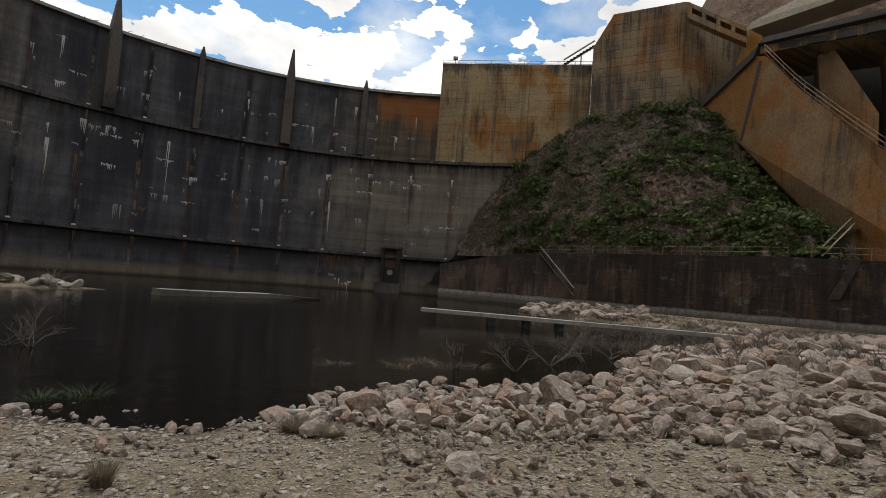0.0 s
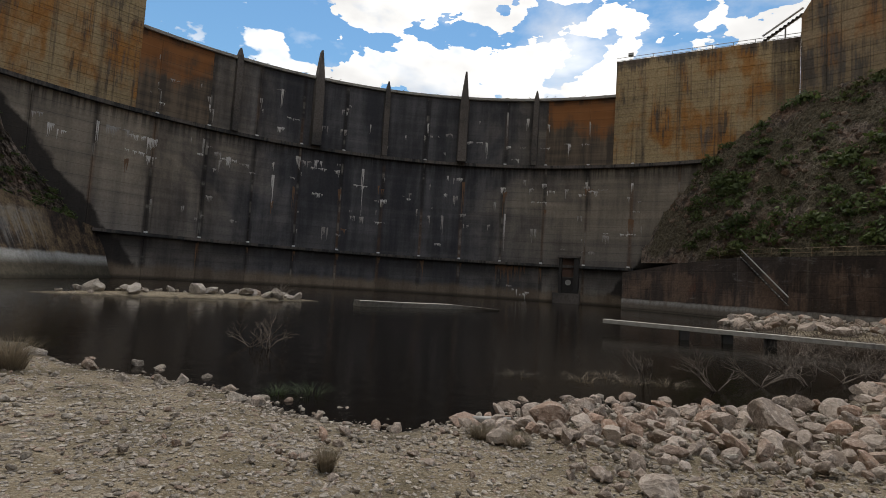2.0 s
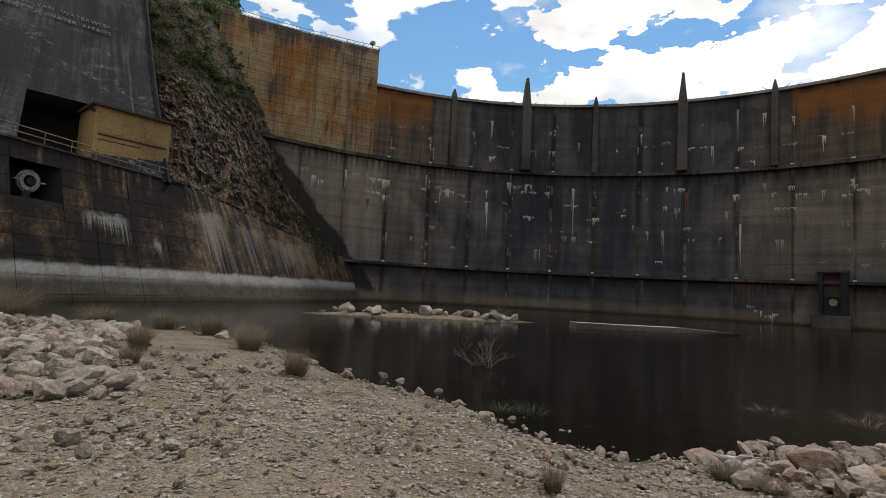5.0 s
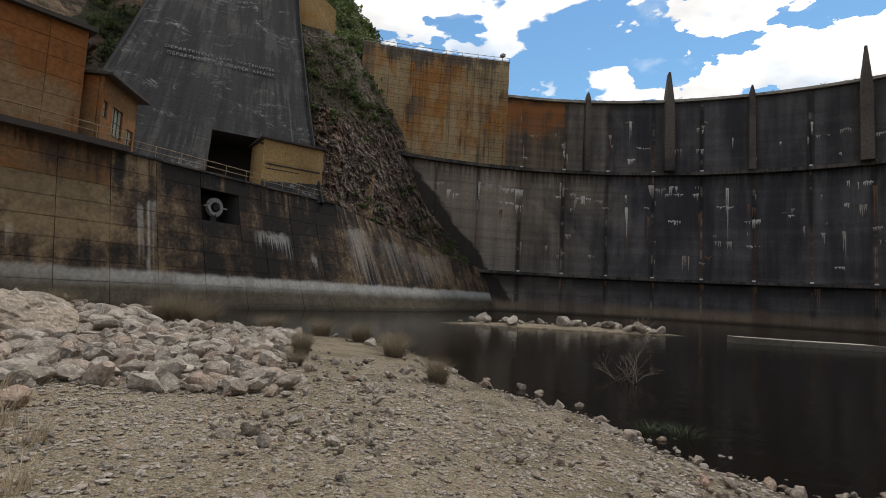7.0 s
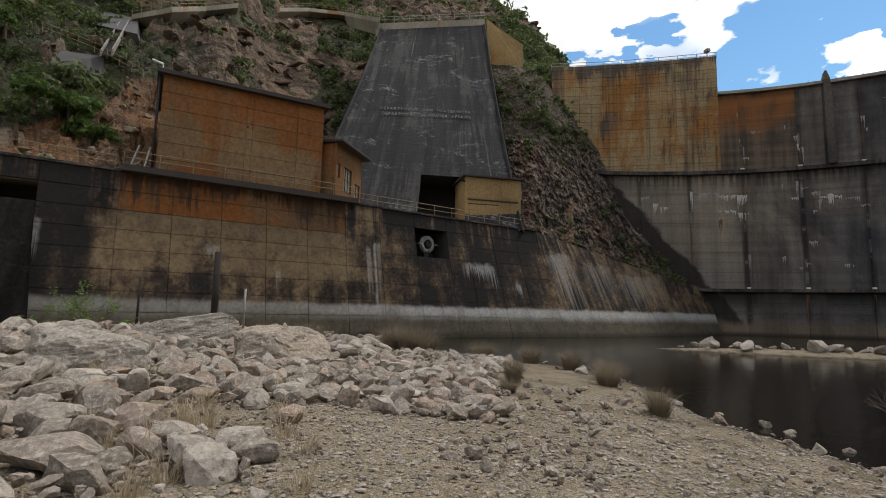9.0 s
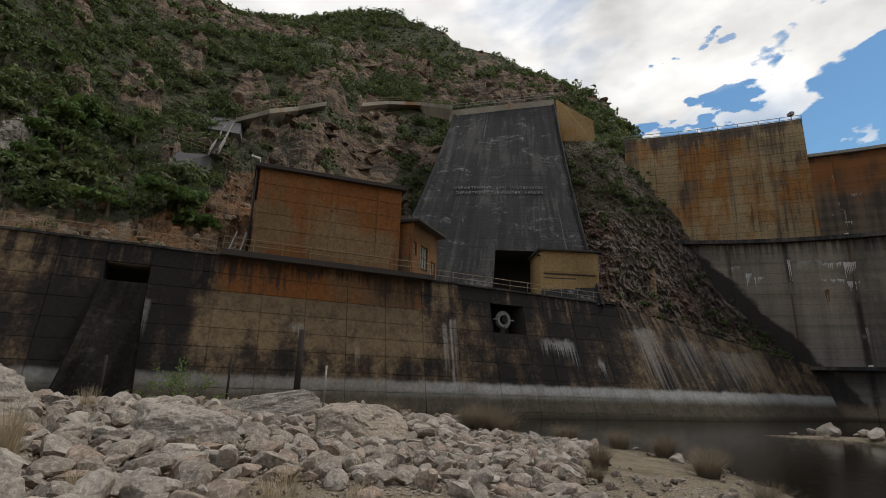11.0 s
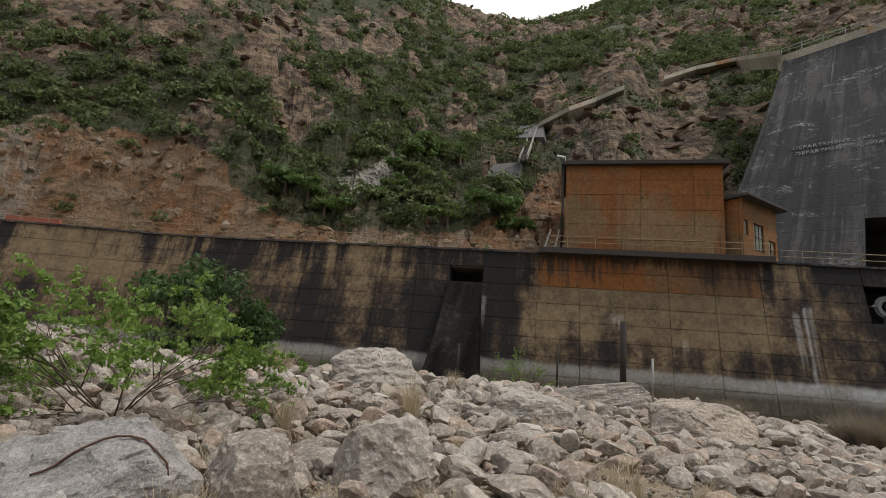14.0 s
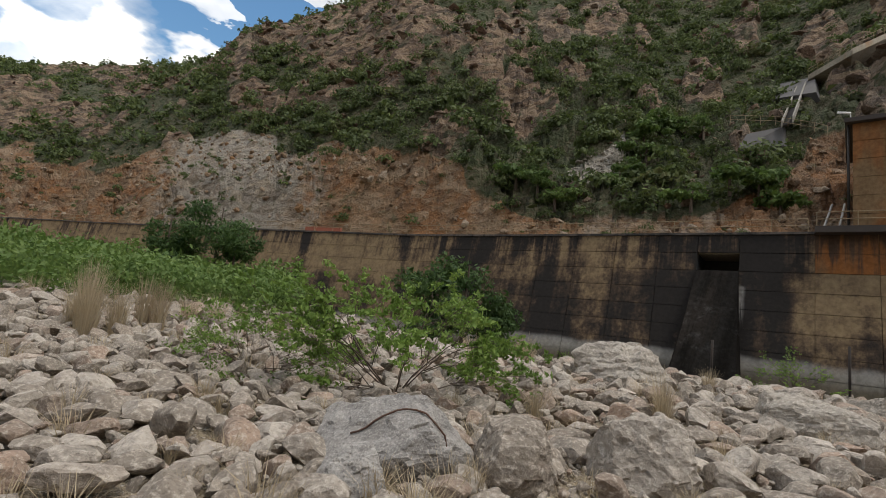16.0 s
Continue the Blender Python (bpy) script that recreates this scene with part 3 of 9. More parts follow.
def ground_material():
    n = Nodes("gravel_ground")
    x, y, z = n.split(n.pos)
    big = n.noise(n.pos, 0.35, 5, 0.6)
    mid = n.noise(n.pos, 3.0, 5, 0.65)
    fine = n.noise(n.pos, 30, 5, 0.7)
    peb = n.voronoi(n.times(n.pos, (1, 1, 1)), 17)
    peb2 = n.voronoi(n.pos, 42)
    tone = n.cells(n.pos, 17)
    tone2 = n.cells(n.pos, 42)
    col = n.mix(n.step(big, 0.35, 0.65), (0.28, 0.225, 0.15), (0.35, 0.29, 0.205))
    col = n.mix(n.step(tone2, 0.1, 0.6, 0.4, 0.0), col, (0.16, 0.125, 0.085))
    col = n.mix(n.step(tone2, 0.7, 1.0, 0.0, 0.5), col, (0.50, 0.45, 0.37))
    col = n.mix(n.step(fine, 0.4, 0.65, 0.0, 0.35), col, (0.20, 0.155, 0.10))
    stone = n.math("MULTIPLY", n.step(tone, 0.74, 0.8), n.step(peb, 0.42, 0.30))
    col = n.mix(stone, col, n.mix(tone, (0.24, 0.20, 0.16), (0.44, 0.395, 0.335)))
    col = n.mix(n.math("MULTIPLY", n.step(peb, 0.32, 0.45, 0.0, 0.4), n.step(tone, 0.70, 0.8)), col, (0.10, 0.075, 0.05))
    col = n.mix(n.step(mid, 0.48, 0.68, 0.0, 0.5), col, (0.21, 0.165, 0.10))
    wet = n.step(n.math("ADD", z, n.math("MULTIPLY", n.math("SUBTRACT", mid, 0.5), 0.45)), WATER - 0.02, WATER + 0.13, 1.0, 0.0)
    litter = n.math("MULTIPLY", n.step(z, 0.5, 0.15), n.step(n.noise(n.pos, 0.8, 5, 0.65), 0.47, 0.60, 0.0, 0.6))
    col = n.mix(litter, col, (0.12, 0.098, 0.06))
    col = n.mix(n.math("MULTIPLY", wet, 0.88), col, (0.035, 0.025, 0.014))
    n.bump(n.math("SUBTRACT", n.math("MULTIPLY", fine, 0.4), n.math("ADD", n.math("MULTIPLY", peb, 1.3), n.math("MULTIPLY", peb2, 0.7))), 0.04, 1.0)
    n.bsdf.inputs["Specular IOR Level"].default_value = 0.2
    return n.done(col, n.step(wet, 0, 1, 0.95, 0.7))


def water_material():
    n = Nodes("pool_water")
    w = n.noise(n.times(n.pos, (1, 1, 1)), 1.6, 3, 0.5)
    n.bump(n.math("ADD", w, n.math("MULTIPLY", n.noise(n.pos, 6.0, 2, 0.5), 0.3)), 0.03, 0.4)
    n.bsdf.inputs["IOR"].default_value = 1.33
    n.bsdf.inputs["Specular IOR Level"].default_value = 0.5
    return n.done(n.mix(n.noise(n.pos, 0.15, 3), (0.004, 0.003, 0.002), (0.007, 0.0045, 0.0025)), 0.13)


def hill_material():
    """Soil, dry grass and broken rock; the mesh tells where rock stands out, where the bank was dug and where it is pale."""
    n = Nodes("hillside")
    x, y, z = n.split(n.pos)
    big = n.noise(n.pos, 0.045, 5, 0.6)
    mid = n.noise(n.pos, 0.30, 6, 0.68, 0.5)
    fine = n.noise(n.pos, 2.2, 6, 0.72)
    crack = n.voronoi(n.times(n.pos, (0.6, 0.6, 1.1)), 0.9)
    small = n.voronoi(n.times(n.pos, (0.7, 0.7, 1.2)), 2.6)
    loose = n.math("MULTIPLY", n.math("SUBTRACT", mid, 0.5), 0.9)
    soil = n.mix(n.step(big, 0.4, 0.6), (0.09, 0.074, 0.042), (0.13, 0.104, 0.063))
    soil = n.mix(n.step(fine, 0.36, 0.58, 0.0, 0.8), soil, (0.05, 0.06, 0.02))
    soil = n.mix(n.step(mid, 0.46, 0.56, 0.0, 0.85), soil, (0.04, 0.052, 0.016))
    lean = n.math("ADD", n.math("SUBTRACT", z, n.math("MULTIPLY", y, 0.45)), n.math("ADD", n.math("MULTIPLY", x, 0.15), n.math("MULTIPLY", n.noise(n.pos, 0.10, 4), 6.0)))
    axis = n.nt.nodes.new("ShaderNodeCombineXYZ")
    n.put(axis.inputs[2], lean)
    bed = n.noise(axis.outputs[0], 0.55, 5, 0.7)
    rock = n.mix(n.step(mid, 0.36, 0.62), (0.108, 0.068, 0.043), (0.235, 0.157, 0.097))
    rock = n.mix(n.step(n.noise(n.pos, 0.07, 3), 0.5, 0.62, 0.0, 0.5), rock, (0.225, 0.18, 0.13))
    rock = n.mix(n.step(bed, 0.52, 0.42, 0.0, 0.8), rock, (0.06, 0.043, 0.032))
    rock = n.mix(n.step(crack, 0.02, 0.24, 0.7, 0.0), rock, (0.045, 0.034, 0.026))
    rock = n.mix(n.step(fine, 0.58, 0.7, 0.0, 0.5), rock, (0.32, 0.265, 0.205))
    rock = n.mix(n.step(n.noise(n.pos, 0.42, 4, 0.6), 0.55, 0.62, 0.0, 0.8), rock, (0.05, 0.055, 0.022))
    block = n.cells(n.times(n.pos, (0.55, 0.55, 1.0)), 0.8)
    rock = n.mix(n.step(block, 0.3, 0.0, 0.0, 0.6), rock, (0.05, 0.036, 0.027))
    rock = n.mix(n.step(block, 0.6, 1.0, 0.0, 0.65), rock, (0.32, 0.225, 0.145))
    dug = n.mix(n.step(mid, 0.40, 0.60), (0.235, 0.108, 0.040), (0.165, 0.098, 0.052))
    dug = n.mix(n.step(n.noise(n.pos, 0.12, 4), 0.47, 0.6, 0.0, 0.5), dug, (0.235, 0.165, 0.098))
    dug = n.mix(n.step(n.math("ADD", n.attr("pale"), loose), 0.30, 0.62, 0.0, 0.95), dug, (0.30, 0.268, 0.22))
    dug = n.mix(n.step(crack, 0.02, 0.22, 0.55, 0.0), dug, (0.085, 0.058, 0.036))
    dug = n.mix(n.step(block, 0.35, 0.0, 0.0, 0.45), dug, (0.12, 0.075, 0.042))
    dug = n.mix(n.step(block, 0.65, 1.0, 0.0, 0.5), dug, (0.33, 0.25, 0.165))
    dug = n.mix(n.step(small, 0.03, 0.30, 0.75, 0.0), dug, (0.055, 0.038, 0.025))
    dug = n.mix(n.step(fine, 0.56, 0.70, 0.0, 0.5), dug, (0.40, 0.34, 0.26))
    dug = n.mix(n.step(n.noise(n.pos, 0.5, 4, 0.6), 0.60, 0.68, 0.0, 0.6), dug, (0.075, 0.075, 0.032))
    scree = n.mix(fine, (0.30, 0.27, 0.22), (0.46, 0.42, 0.355))
    col = n.mix(n.step(n.math("ADD", n.attr("cut"), loose), 0.36, 0.62), soil, dug)
    col = n.mix(n.step(n.math("ADD", n.attr("crop"), loose), 0.34, 0.50), col, rock)
    col = n.mix(n.step(n.math("ADD", n.attr("scree"), n.math("MULTIPLY", loose, 0.5)), 0.35, 0.6), col, scree)
    col = n.mix(n.step(fine, 0.42, 0.30, 0.0, 0.6), col, (0.035, 0.029, 0.02))
    n.bump(n.math("ADD", n.math("MULTIPLY", mid, 2.0), n.math("ADD", fine, n.math("ADD", n.math("MULTIPLY", bed, 1.2), n.math("MULTIPLY", crack, 1.0)))), 0.6, 1.0)
    return n.done(col, 0.95)


def cut_material():
    """Loose rock of the excavated bank."""
    n = Nodes("excavated_bank")
    mid = n.noise(n.pos, 0.22, 6, 0.65, 0.6)
    fine = n.noise(n.pos, 2.2, 6, 0.7)
    rnd = n.island()
    col = n.mix(n.step(mid, 0.38, 0.6), (0.235, 0.125, 0.055), (0.21, 0.14, 0.085))
    col = n.mix(n.step(rnd, 0.45, 1.0, 0.0, 0.8), col, (0.34, 0.28, 0.21))
    col = n.mix(n.step(rnd, 0.3, 0.0, 0.0, 0.6), col, (0.10, 0.065, 0.04))
    col = n.mix(n.step(fine, 0.3, 0.6, 0.4, 0.0), col, (0.13, 0.09, 0.055))
    n.bump(n.math("ADD", n.math("MULTIPLY", mid, 1.6), fine), 0.5, 0.9)
    return n.done(col, 0.95)


def crag_material():
    n = Nodes("crag_rock")
    tilt = n.times(n.pos, (0.8, 0.8, 0.55))
    mid = n.noise(tilt, 0.55, 7, 0.70, 0.8)
    fine = n.noise(n.pos, 3.0, 6, 0.72)
    crack = n.voronoi(tilt, 1.5)
    chip = n.voronoi(tilt, 3.6)
    col = n.mix(n.step(mid, 0.38, 0.62), (0.09, 0.07, 0.055), (0.27, 0.205, 0.155))
    col = n.mix(n.step(n.noise(n.pos, 0.16, 4), 0.50, 0.64, 0, 0.7), col, (0.19, 0.105, 0.065))
    col = n.mix(n.step(fine, 0.56, 0.68, 0.0, 0.55), col, (0.33, 0.30, 0.265))
    col = n.mix(n.step(crack, 0.02, 0.22, 0.55, 0.0), col, (0.03, 0.025, 0.02))
    col = n.mix(n.step(chip, 0.02, 0.25, 0.45, 0.0), col, (0.03, 0.025, 0.02))
    tone = n.cells(tilt, 2.4)
    col = n.mix(n.step(tone, 0.35, 0.0, 0.0, 0.6), col, (0.035, 0.028, 0.023))
    col = n.mix(n.step(tone, 0.6, 1.0, 0.0, 0.55), col, (0.32, 0.245, 0.185))
    earth = n.step(n.math("ADD", n.attr("earth"), n.math("MULTIPLY", n.math("SUBTRACT", mid, 0.5), 1.1)), 0.4, 0.62)
    col = n.mix(n.math("MULTIPLY", earth, 0.9), col, n.mix(n.step(fine, 0.38, 0.62), (0.05, 0.042, 0.022), (0.135, 0.11, 0.065)))
    n.bump(n.math("ADD", n.math("MULTIPLY", mid, 1.6), n.math("ADD", fine, n.math("ADD", crack, n.math("MULTIPLY", chip, 0.5)))), 0.45, 1.0)
    return n.done(col, 0.95)


def outcrop_material():
    """Red-brown layered rock of the hillside's outcrops."""
    n = Nodes("outcrop_rock")
    x, y, z = n.split(n.pos)
    lean = n.math("ADD", z, n.math("ADD", n.math("MULTIPLY", x, 0.22), n.math("MULTIPLY", n.noise(n.pos, 0.12, 4), 9.0)))
    n2 = n.nt.nodes.new("ShaderNodeCombineXYZ")
    n.put(n2.inputs[2], lean)
    bed = n.noise(n2.outputs[0], 0.55, 5, 0.7)
    mid = n.noise(n.pos, 0.35, 6, 0.68, 0.6)
    fine = n.noise(n.pos, 2.2, 6, 0.72)
    crack = n.voronoi(n.times(n.pos, (0.7, 0.7, 0.9)), 0.7)
    col = n.mix(n.step(mid, 0.36, 0.64), (0.115, 0.068, 0.043), (0.215, 0.132, 0.082))
    col = n.mix(n.step(n.noise(n.pos, 0.07, 3), 0.54, 0.66, 0.0, 0.5), col, (0.22, 0.18, 0.135))
    rnd = n.island()
    col = n.mix(n.step(rnd, 0.55, 1.0, 0.0, 0.55), col, (0.25, 0.195, 0.14))
    col = n.mix(n.step(rnd, 0.4, 0.0, 0.0, 0.55), col, (0.085, 0.058, 0.04))
    col = n.mix(n.step(bed, 0.46, 0.36, 0.0, 0.75), col, (0.06, 0.043, 0.032))
    col = n.mix(n.step(fine, 0.58, 0.72, 0.0, 0.5), col, (0.33, 0.27, 0.21))
    col = n.mix(n.step(fine, 0.44, 0.3, 0.0, 0.6), col, (0.05, 0.04, 0.03))
    col = n.mix(n.step(crack, 0.02, 0.26, 0.6, 0.0), col, (0.05, 0.037, 0.028))
    n.bump(n.math("ADD", n.math("MULTIPLY", bed, 2.0), n.math("ADD", n.math("MULTIPLY", mid, 1.6), fine)), 0.7, 1.0)
    return n.done(col, 0.95)


M_OUTCROP = outcrop_material()
M_SCREE = plain("pale_scree", (0.27, 0.24, 0.20), 0.95, 0, 0.35, 0.5, (0.17, 0.14, 0.10))
M_GROUND, M_WATER, M_HILL, M_CUT, M_CRAG = ground_material(), water_material(), hill_material(), cut_material(), crag_material()


# ---- ground, pool, hills ----
SHORE_AZ = [-180, -50, -40, -30, -21.2, -19.6, -17, -10.5, -3.8, 4, 7, 14, 20, 24.3, 27, 30.6, 34, 37, 40, 45, 52.5, 56, 59, 62, 68, 80, 88, 93, 98, 180]
SHORE_D = [400, 400, 90, 36, 21.5, 18.5, 15.0, 12.6, 11.2, 10.1, 9.8, 9.3, 8.7, 8.0, 8.0, 8.4, 9.0, 9.5, 10.3, 11.7, 13.8, 15.5, 18, 20.5, 25.5, 33, 43, 60, 400, 400]


def ground_z(x, y, rough=True):
    x, y = np.asarray(x, float), np.asarray(y, float)
    az = np.degrees(np.arctan2(-x, y))
    d = np.hypot(x, y) + 1e-6
    wob = 1 + 0.05 * vnoise(stack(x * 0.3, y * 0.3, 0 * x))
    ds = np.interp(az, SHORE_AZ, SHORE_D) * wob
    land = WATER + 0.8 * (1 - (d / ds) ** 1.25)
    bed = WATER - np.minimum(0.07 * (d - ds), 1.4)
    z = np.where(d < ds, land, bed)
    left = np.where(az > 0, smooth01(92, 128, az), 1 - smooth01(-180, -120, az))
    far = smooth01(150, 168, az % 360)
    z = z + left * (np.clip(0.058 * (d - 5), 0, 0.75 + 1.65 * far) - (1 - far) * np.clip(0.035 * (d - 21), 0, 0.8))
    right = smooth01(-6, -16, az) * (az > -90)
    z = np.maximum(z, np.where(right > 0.01, WATER - 0.4 + right * smooth01(36, 62, d) * 1.15, z))
    ix, iy = (x + 31.5) * 0.57 + (y - 31) * 0.82, -(x + 31.5) * 0.82 + (y - 31) * 0.57
    z = np.maximum(z, WATER + 0.30 * (1 - (ix / 9.5) ** 2 - (iy / 2.0) ** 2) + 0.05)* (np.abs(ix) < 12) * (np.abs(iy) < 4) + z * (1 - (np.abs(ix) < 12) * (np.abs(iy) < 4))
    pile = smooth01(14, -4, az) * smooth01(-75, -45, az) * smooth01(5.5, 8.5, d) * smooth01(16, 10.5, d)
    z = z + 0.07 * pile
    if rough:
        z = z + 0.035 * fbm(stack(x * 1.3, y * 1.3, 0 * x), 4) * smooth01(1.0, 3.0, d)
    return z


def build_ground():
    az = np.radians(np.arange(0, 360.01, 1.5))
    r = np.concatenate([[0.0], 0.4 * 1.032 ** np.arange(190), [200, 400, 900, 2000]])
    A, D = np.meshgrid(az, r)
    x, y = -D * np.sin(A), D * np.cos(A)
    z = ground_z(x, y)
    z = np.where(D > 150, np.minimum(z, 2.0), z)
    thing("ground", grid_mesh("ground", stack(x, y, z)), M_GROUND, "pale gravel and sand river bed strewn with stones", "ground", kind="structure")


build_ground()


def build_water():
    xs, ys = np.linspace(-78, 66, 37), np.linspace(-14, 100, 30)
    X, Y = np.meshgrid(xs, ys)
    thing("water", grid_mesh("water", stack(X, Y, 0 * X + WATER)), M_WATER, "dark still brown water of the stilling pool", "water", kind="structure")


build_water()

# ---- the left training wall's line ----
WALL_X = [-59.3, -54.6, -48.8, -41.1, -37.7, -30.9, -25.3, -11.3, 6, 28]
WALL_Y = [20.8, 10.6, -0.9, -18.3, -25.9, -41, -52, -71.6, -95, -122]
_s = np.concatenate([[0], np.cumsum(np.hypot(np.diff(WALL_X), np.diff(WALL_Y)))])
_fine = np.linspace(0, _s[-1], 600)
_k = np.hanning(61) / np.hanning(61).sum()


def _soft(v):
    v = np.interp(_fine, _s, v)
    lo, hi = 2 * v[0] - v[30:0:-1], 2 * v[-1] - v[-2:-32:-1]
    return np.convolve(np.concatenate([lo, v, hi]), _k, "valid")


_wx, _wy = _soft(WALL_X), _soft(WALL_Y)
WALL_TOP = 12.3
WALL_LEN = _s[-1]


def wall_top(s, back=0.0, z=WALL_TOP):
    """A point on the wall's upper edge, s metres along it, back metres behind its face."""
    x, y = np.interp(s, _fine, _wx), np.interp(s, _fine, _wy)
    tx, ty = np.interp(s + 0.5, _fine, _wx) - np.interp(s - 0.5, _fine, _wx), np.interp(s + 0.5, _fine, _wy) - np.interp(s - 0.5, _fine, _wy)
    m = math.hypot(tx, ty)
    return Vector((x + ty / m * back, y - tx / m * back, z))


def wall_face(s, z, back=0.0):
    batter = float(np.interp(s, [0, 14, 30, 60, 160], [5.0, 3.2, 2.2, 3.0, 3.0]))
    k = (WALL_TOP - z) / 12.5
    return wall_top(s, back - batter * k ** 1.15 if k > 0 else back, z)


def wall_d(az):
    """Plan distance of the wall's top at a bearing."""
    a = np.degrees(np.arctan2(-_wx, _wy)) % 360
    return np.interp(np.asarray(az) % 360, a, np.hypot(_wx, _wy))


RIDGE_AZ = [55, 62, 66, 71, 77, 83, 88, 90, 97, 102, 109, 115, 121, 129, 133, 139, 143, 144.3, 145.5, 149, 157, 163, 170, 174.5, 177, 180, 186, 193, 215, 240]
RIDGE_EL = [20, 21, 22.8, 29.6, 33.3, 36.0, 36.8, 38.0, 39.0, 38.8, 36.8, 36.0, 36.0, 37.8, 40, 41, 36.5, 33.6, 37, 40.5, 38.5, 33.2, 29.4, 27.6, 24, 22.3, 19.8, 17.2, 15, 14]
RIDGE_D = [150, 150, 150, 150, 160, 165, 170, 170, 185, 200, 220, 240, 250, 260, 260, 260, 246, 236, 228, 206, 172, 165, 168, 170, 175, 190, 260, 300, 300, 300]


# rocky outcrops: bearing, elevation, half width, half height in degrees
OUTCROPS = ((183.5, 19.6, 4.6, 1.4), (172.1, 21.1, 3.4, 1.5), (145.0, 32.8, 2.4, 2.3), (123.6, 29.6, 2.2, 2.1), (119.7, 32.1, 1.7, 1.1), (139.0, 34.0, 2.5, 1.4), (134.5, 35.5, 2.0, 1.2), (131.0, 33.0, 2.0, 0.9), (128.8, 26.5, 1.5, 1.3), (108.4, 27.6, 3.0, 2.6), (104.5, 25.0, 4.0, 2.6), (119.9, 22.3, 2.0, 1.8),
            (143.4, 24.7, 2.4, 2.6), (98.6, 26.0, 2.8, 3.0), (98.3, 22.2, 3.6, 1.6), (85.8, 33.2, 7.0, 1.6), (95.0, 35.0, 3.0, 1.2), (101.5, 34.5, 2.5, 1.6), (121.5, 36.0, 4.0, 1.0), (113.0, 31.0, 1.8, 1.0), (190.0, 15.0, 4.0, 1.2), (116.0, 19.5, 1.6, 1.4), (151.0, 21.5, 2.2, 1.3), (179.0, 15.6, 2.0, 0.8), (137.0, 29.0, 1.6, 0.8), (147.0, 28.5, 1.4, 1.6))


def outcrop(az, el, p):
    """How far the bare rock comes through, 0 to 1."""
    wob = 0.5 * fbm(p * 0.05, 3) + 0.55 * fbm(p * 0.16 + 7, 3)
    c = smooth01(0.42, 0.62, fbm(p * 0.045 + 4.1, 3) + 0.5 * fbm(p * 0.16, 2)) * 0.9
    for a, e, ra, re in OUTCROPS:
        c = np.maximum(c, smooth01(1.25, 0.8, np.hypot((az - a) / ra, (el - e) / re) + wob))
    face = np.interp(az, [143, 145, 152, 160, 168, 174, 178, 182], [60, 29.5, 27.0, 25.0, 23.5, 22.5, 22.0, 40])
    return np.maximum(c, smooth01(-0.6, 1.6, el - face + 5 * wob) * (az > 144.2) * smooth01(0.75, 0.25, fbm(p * 0.07 + 9, 2)))


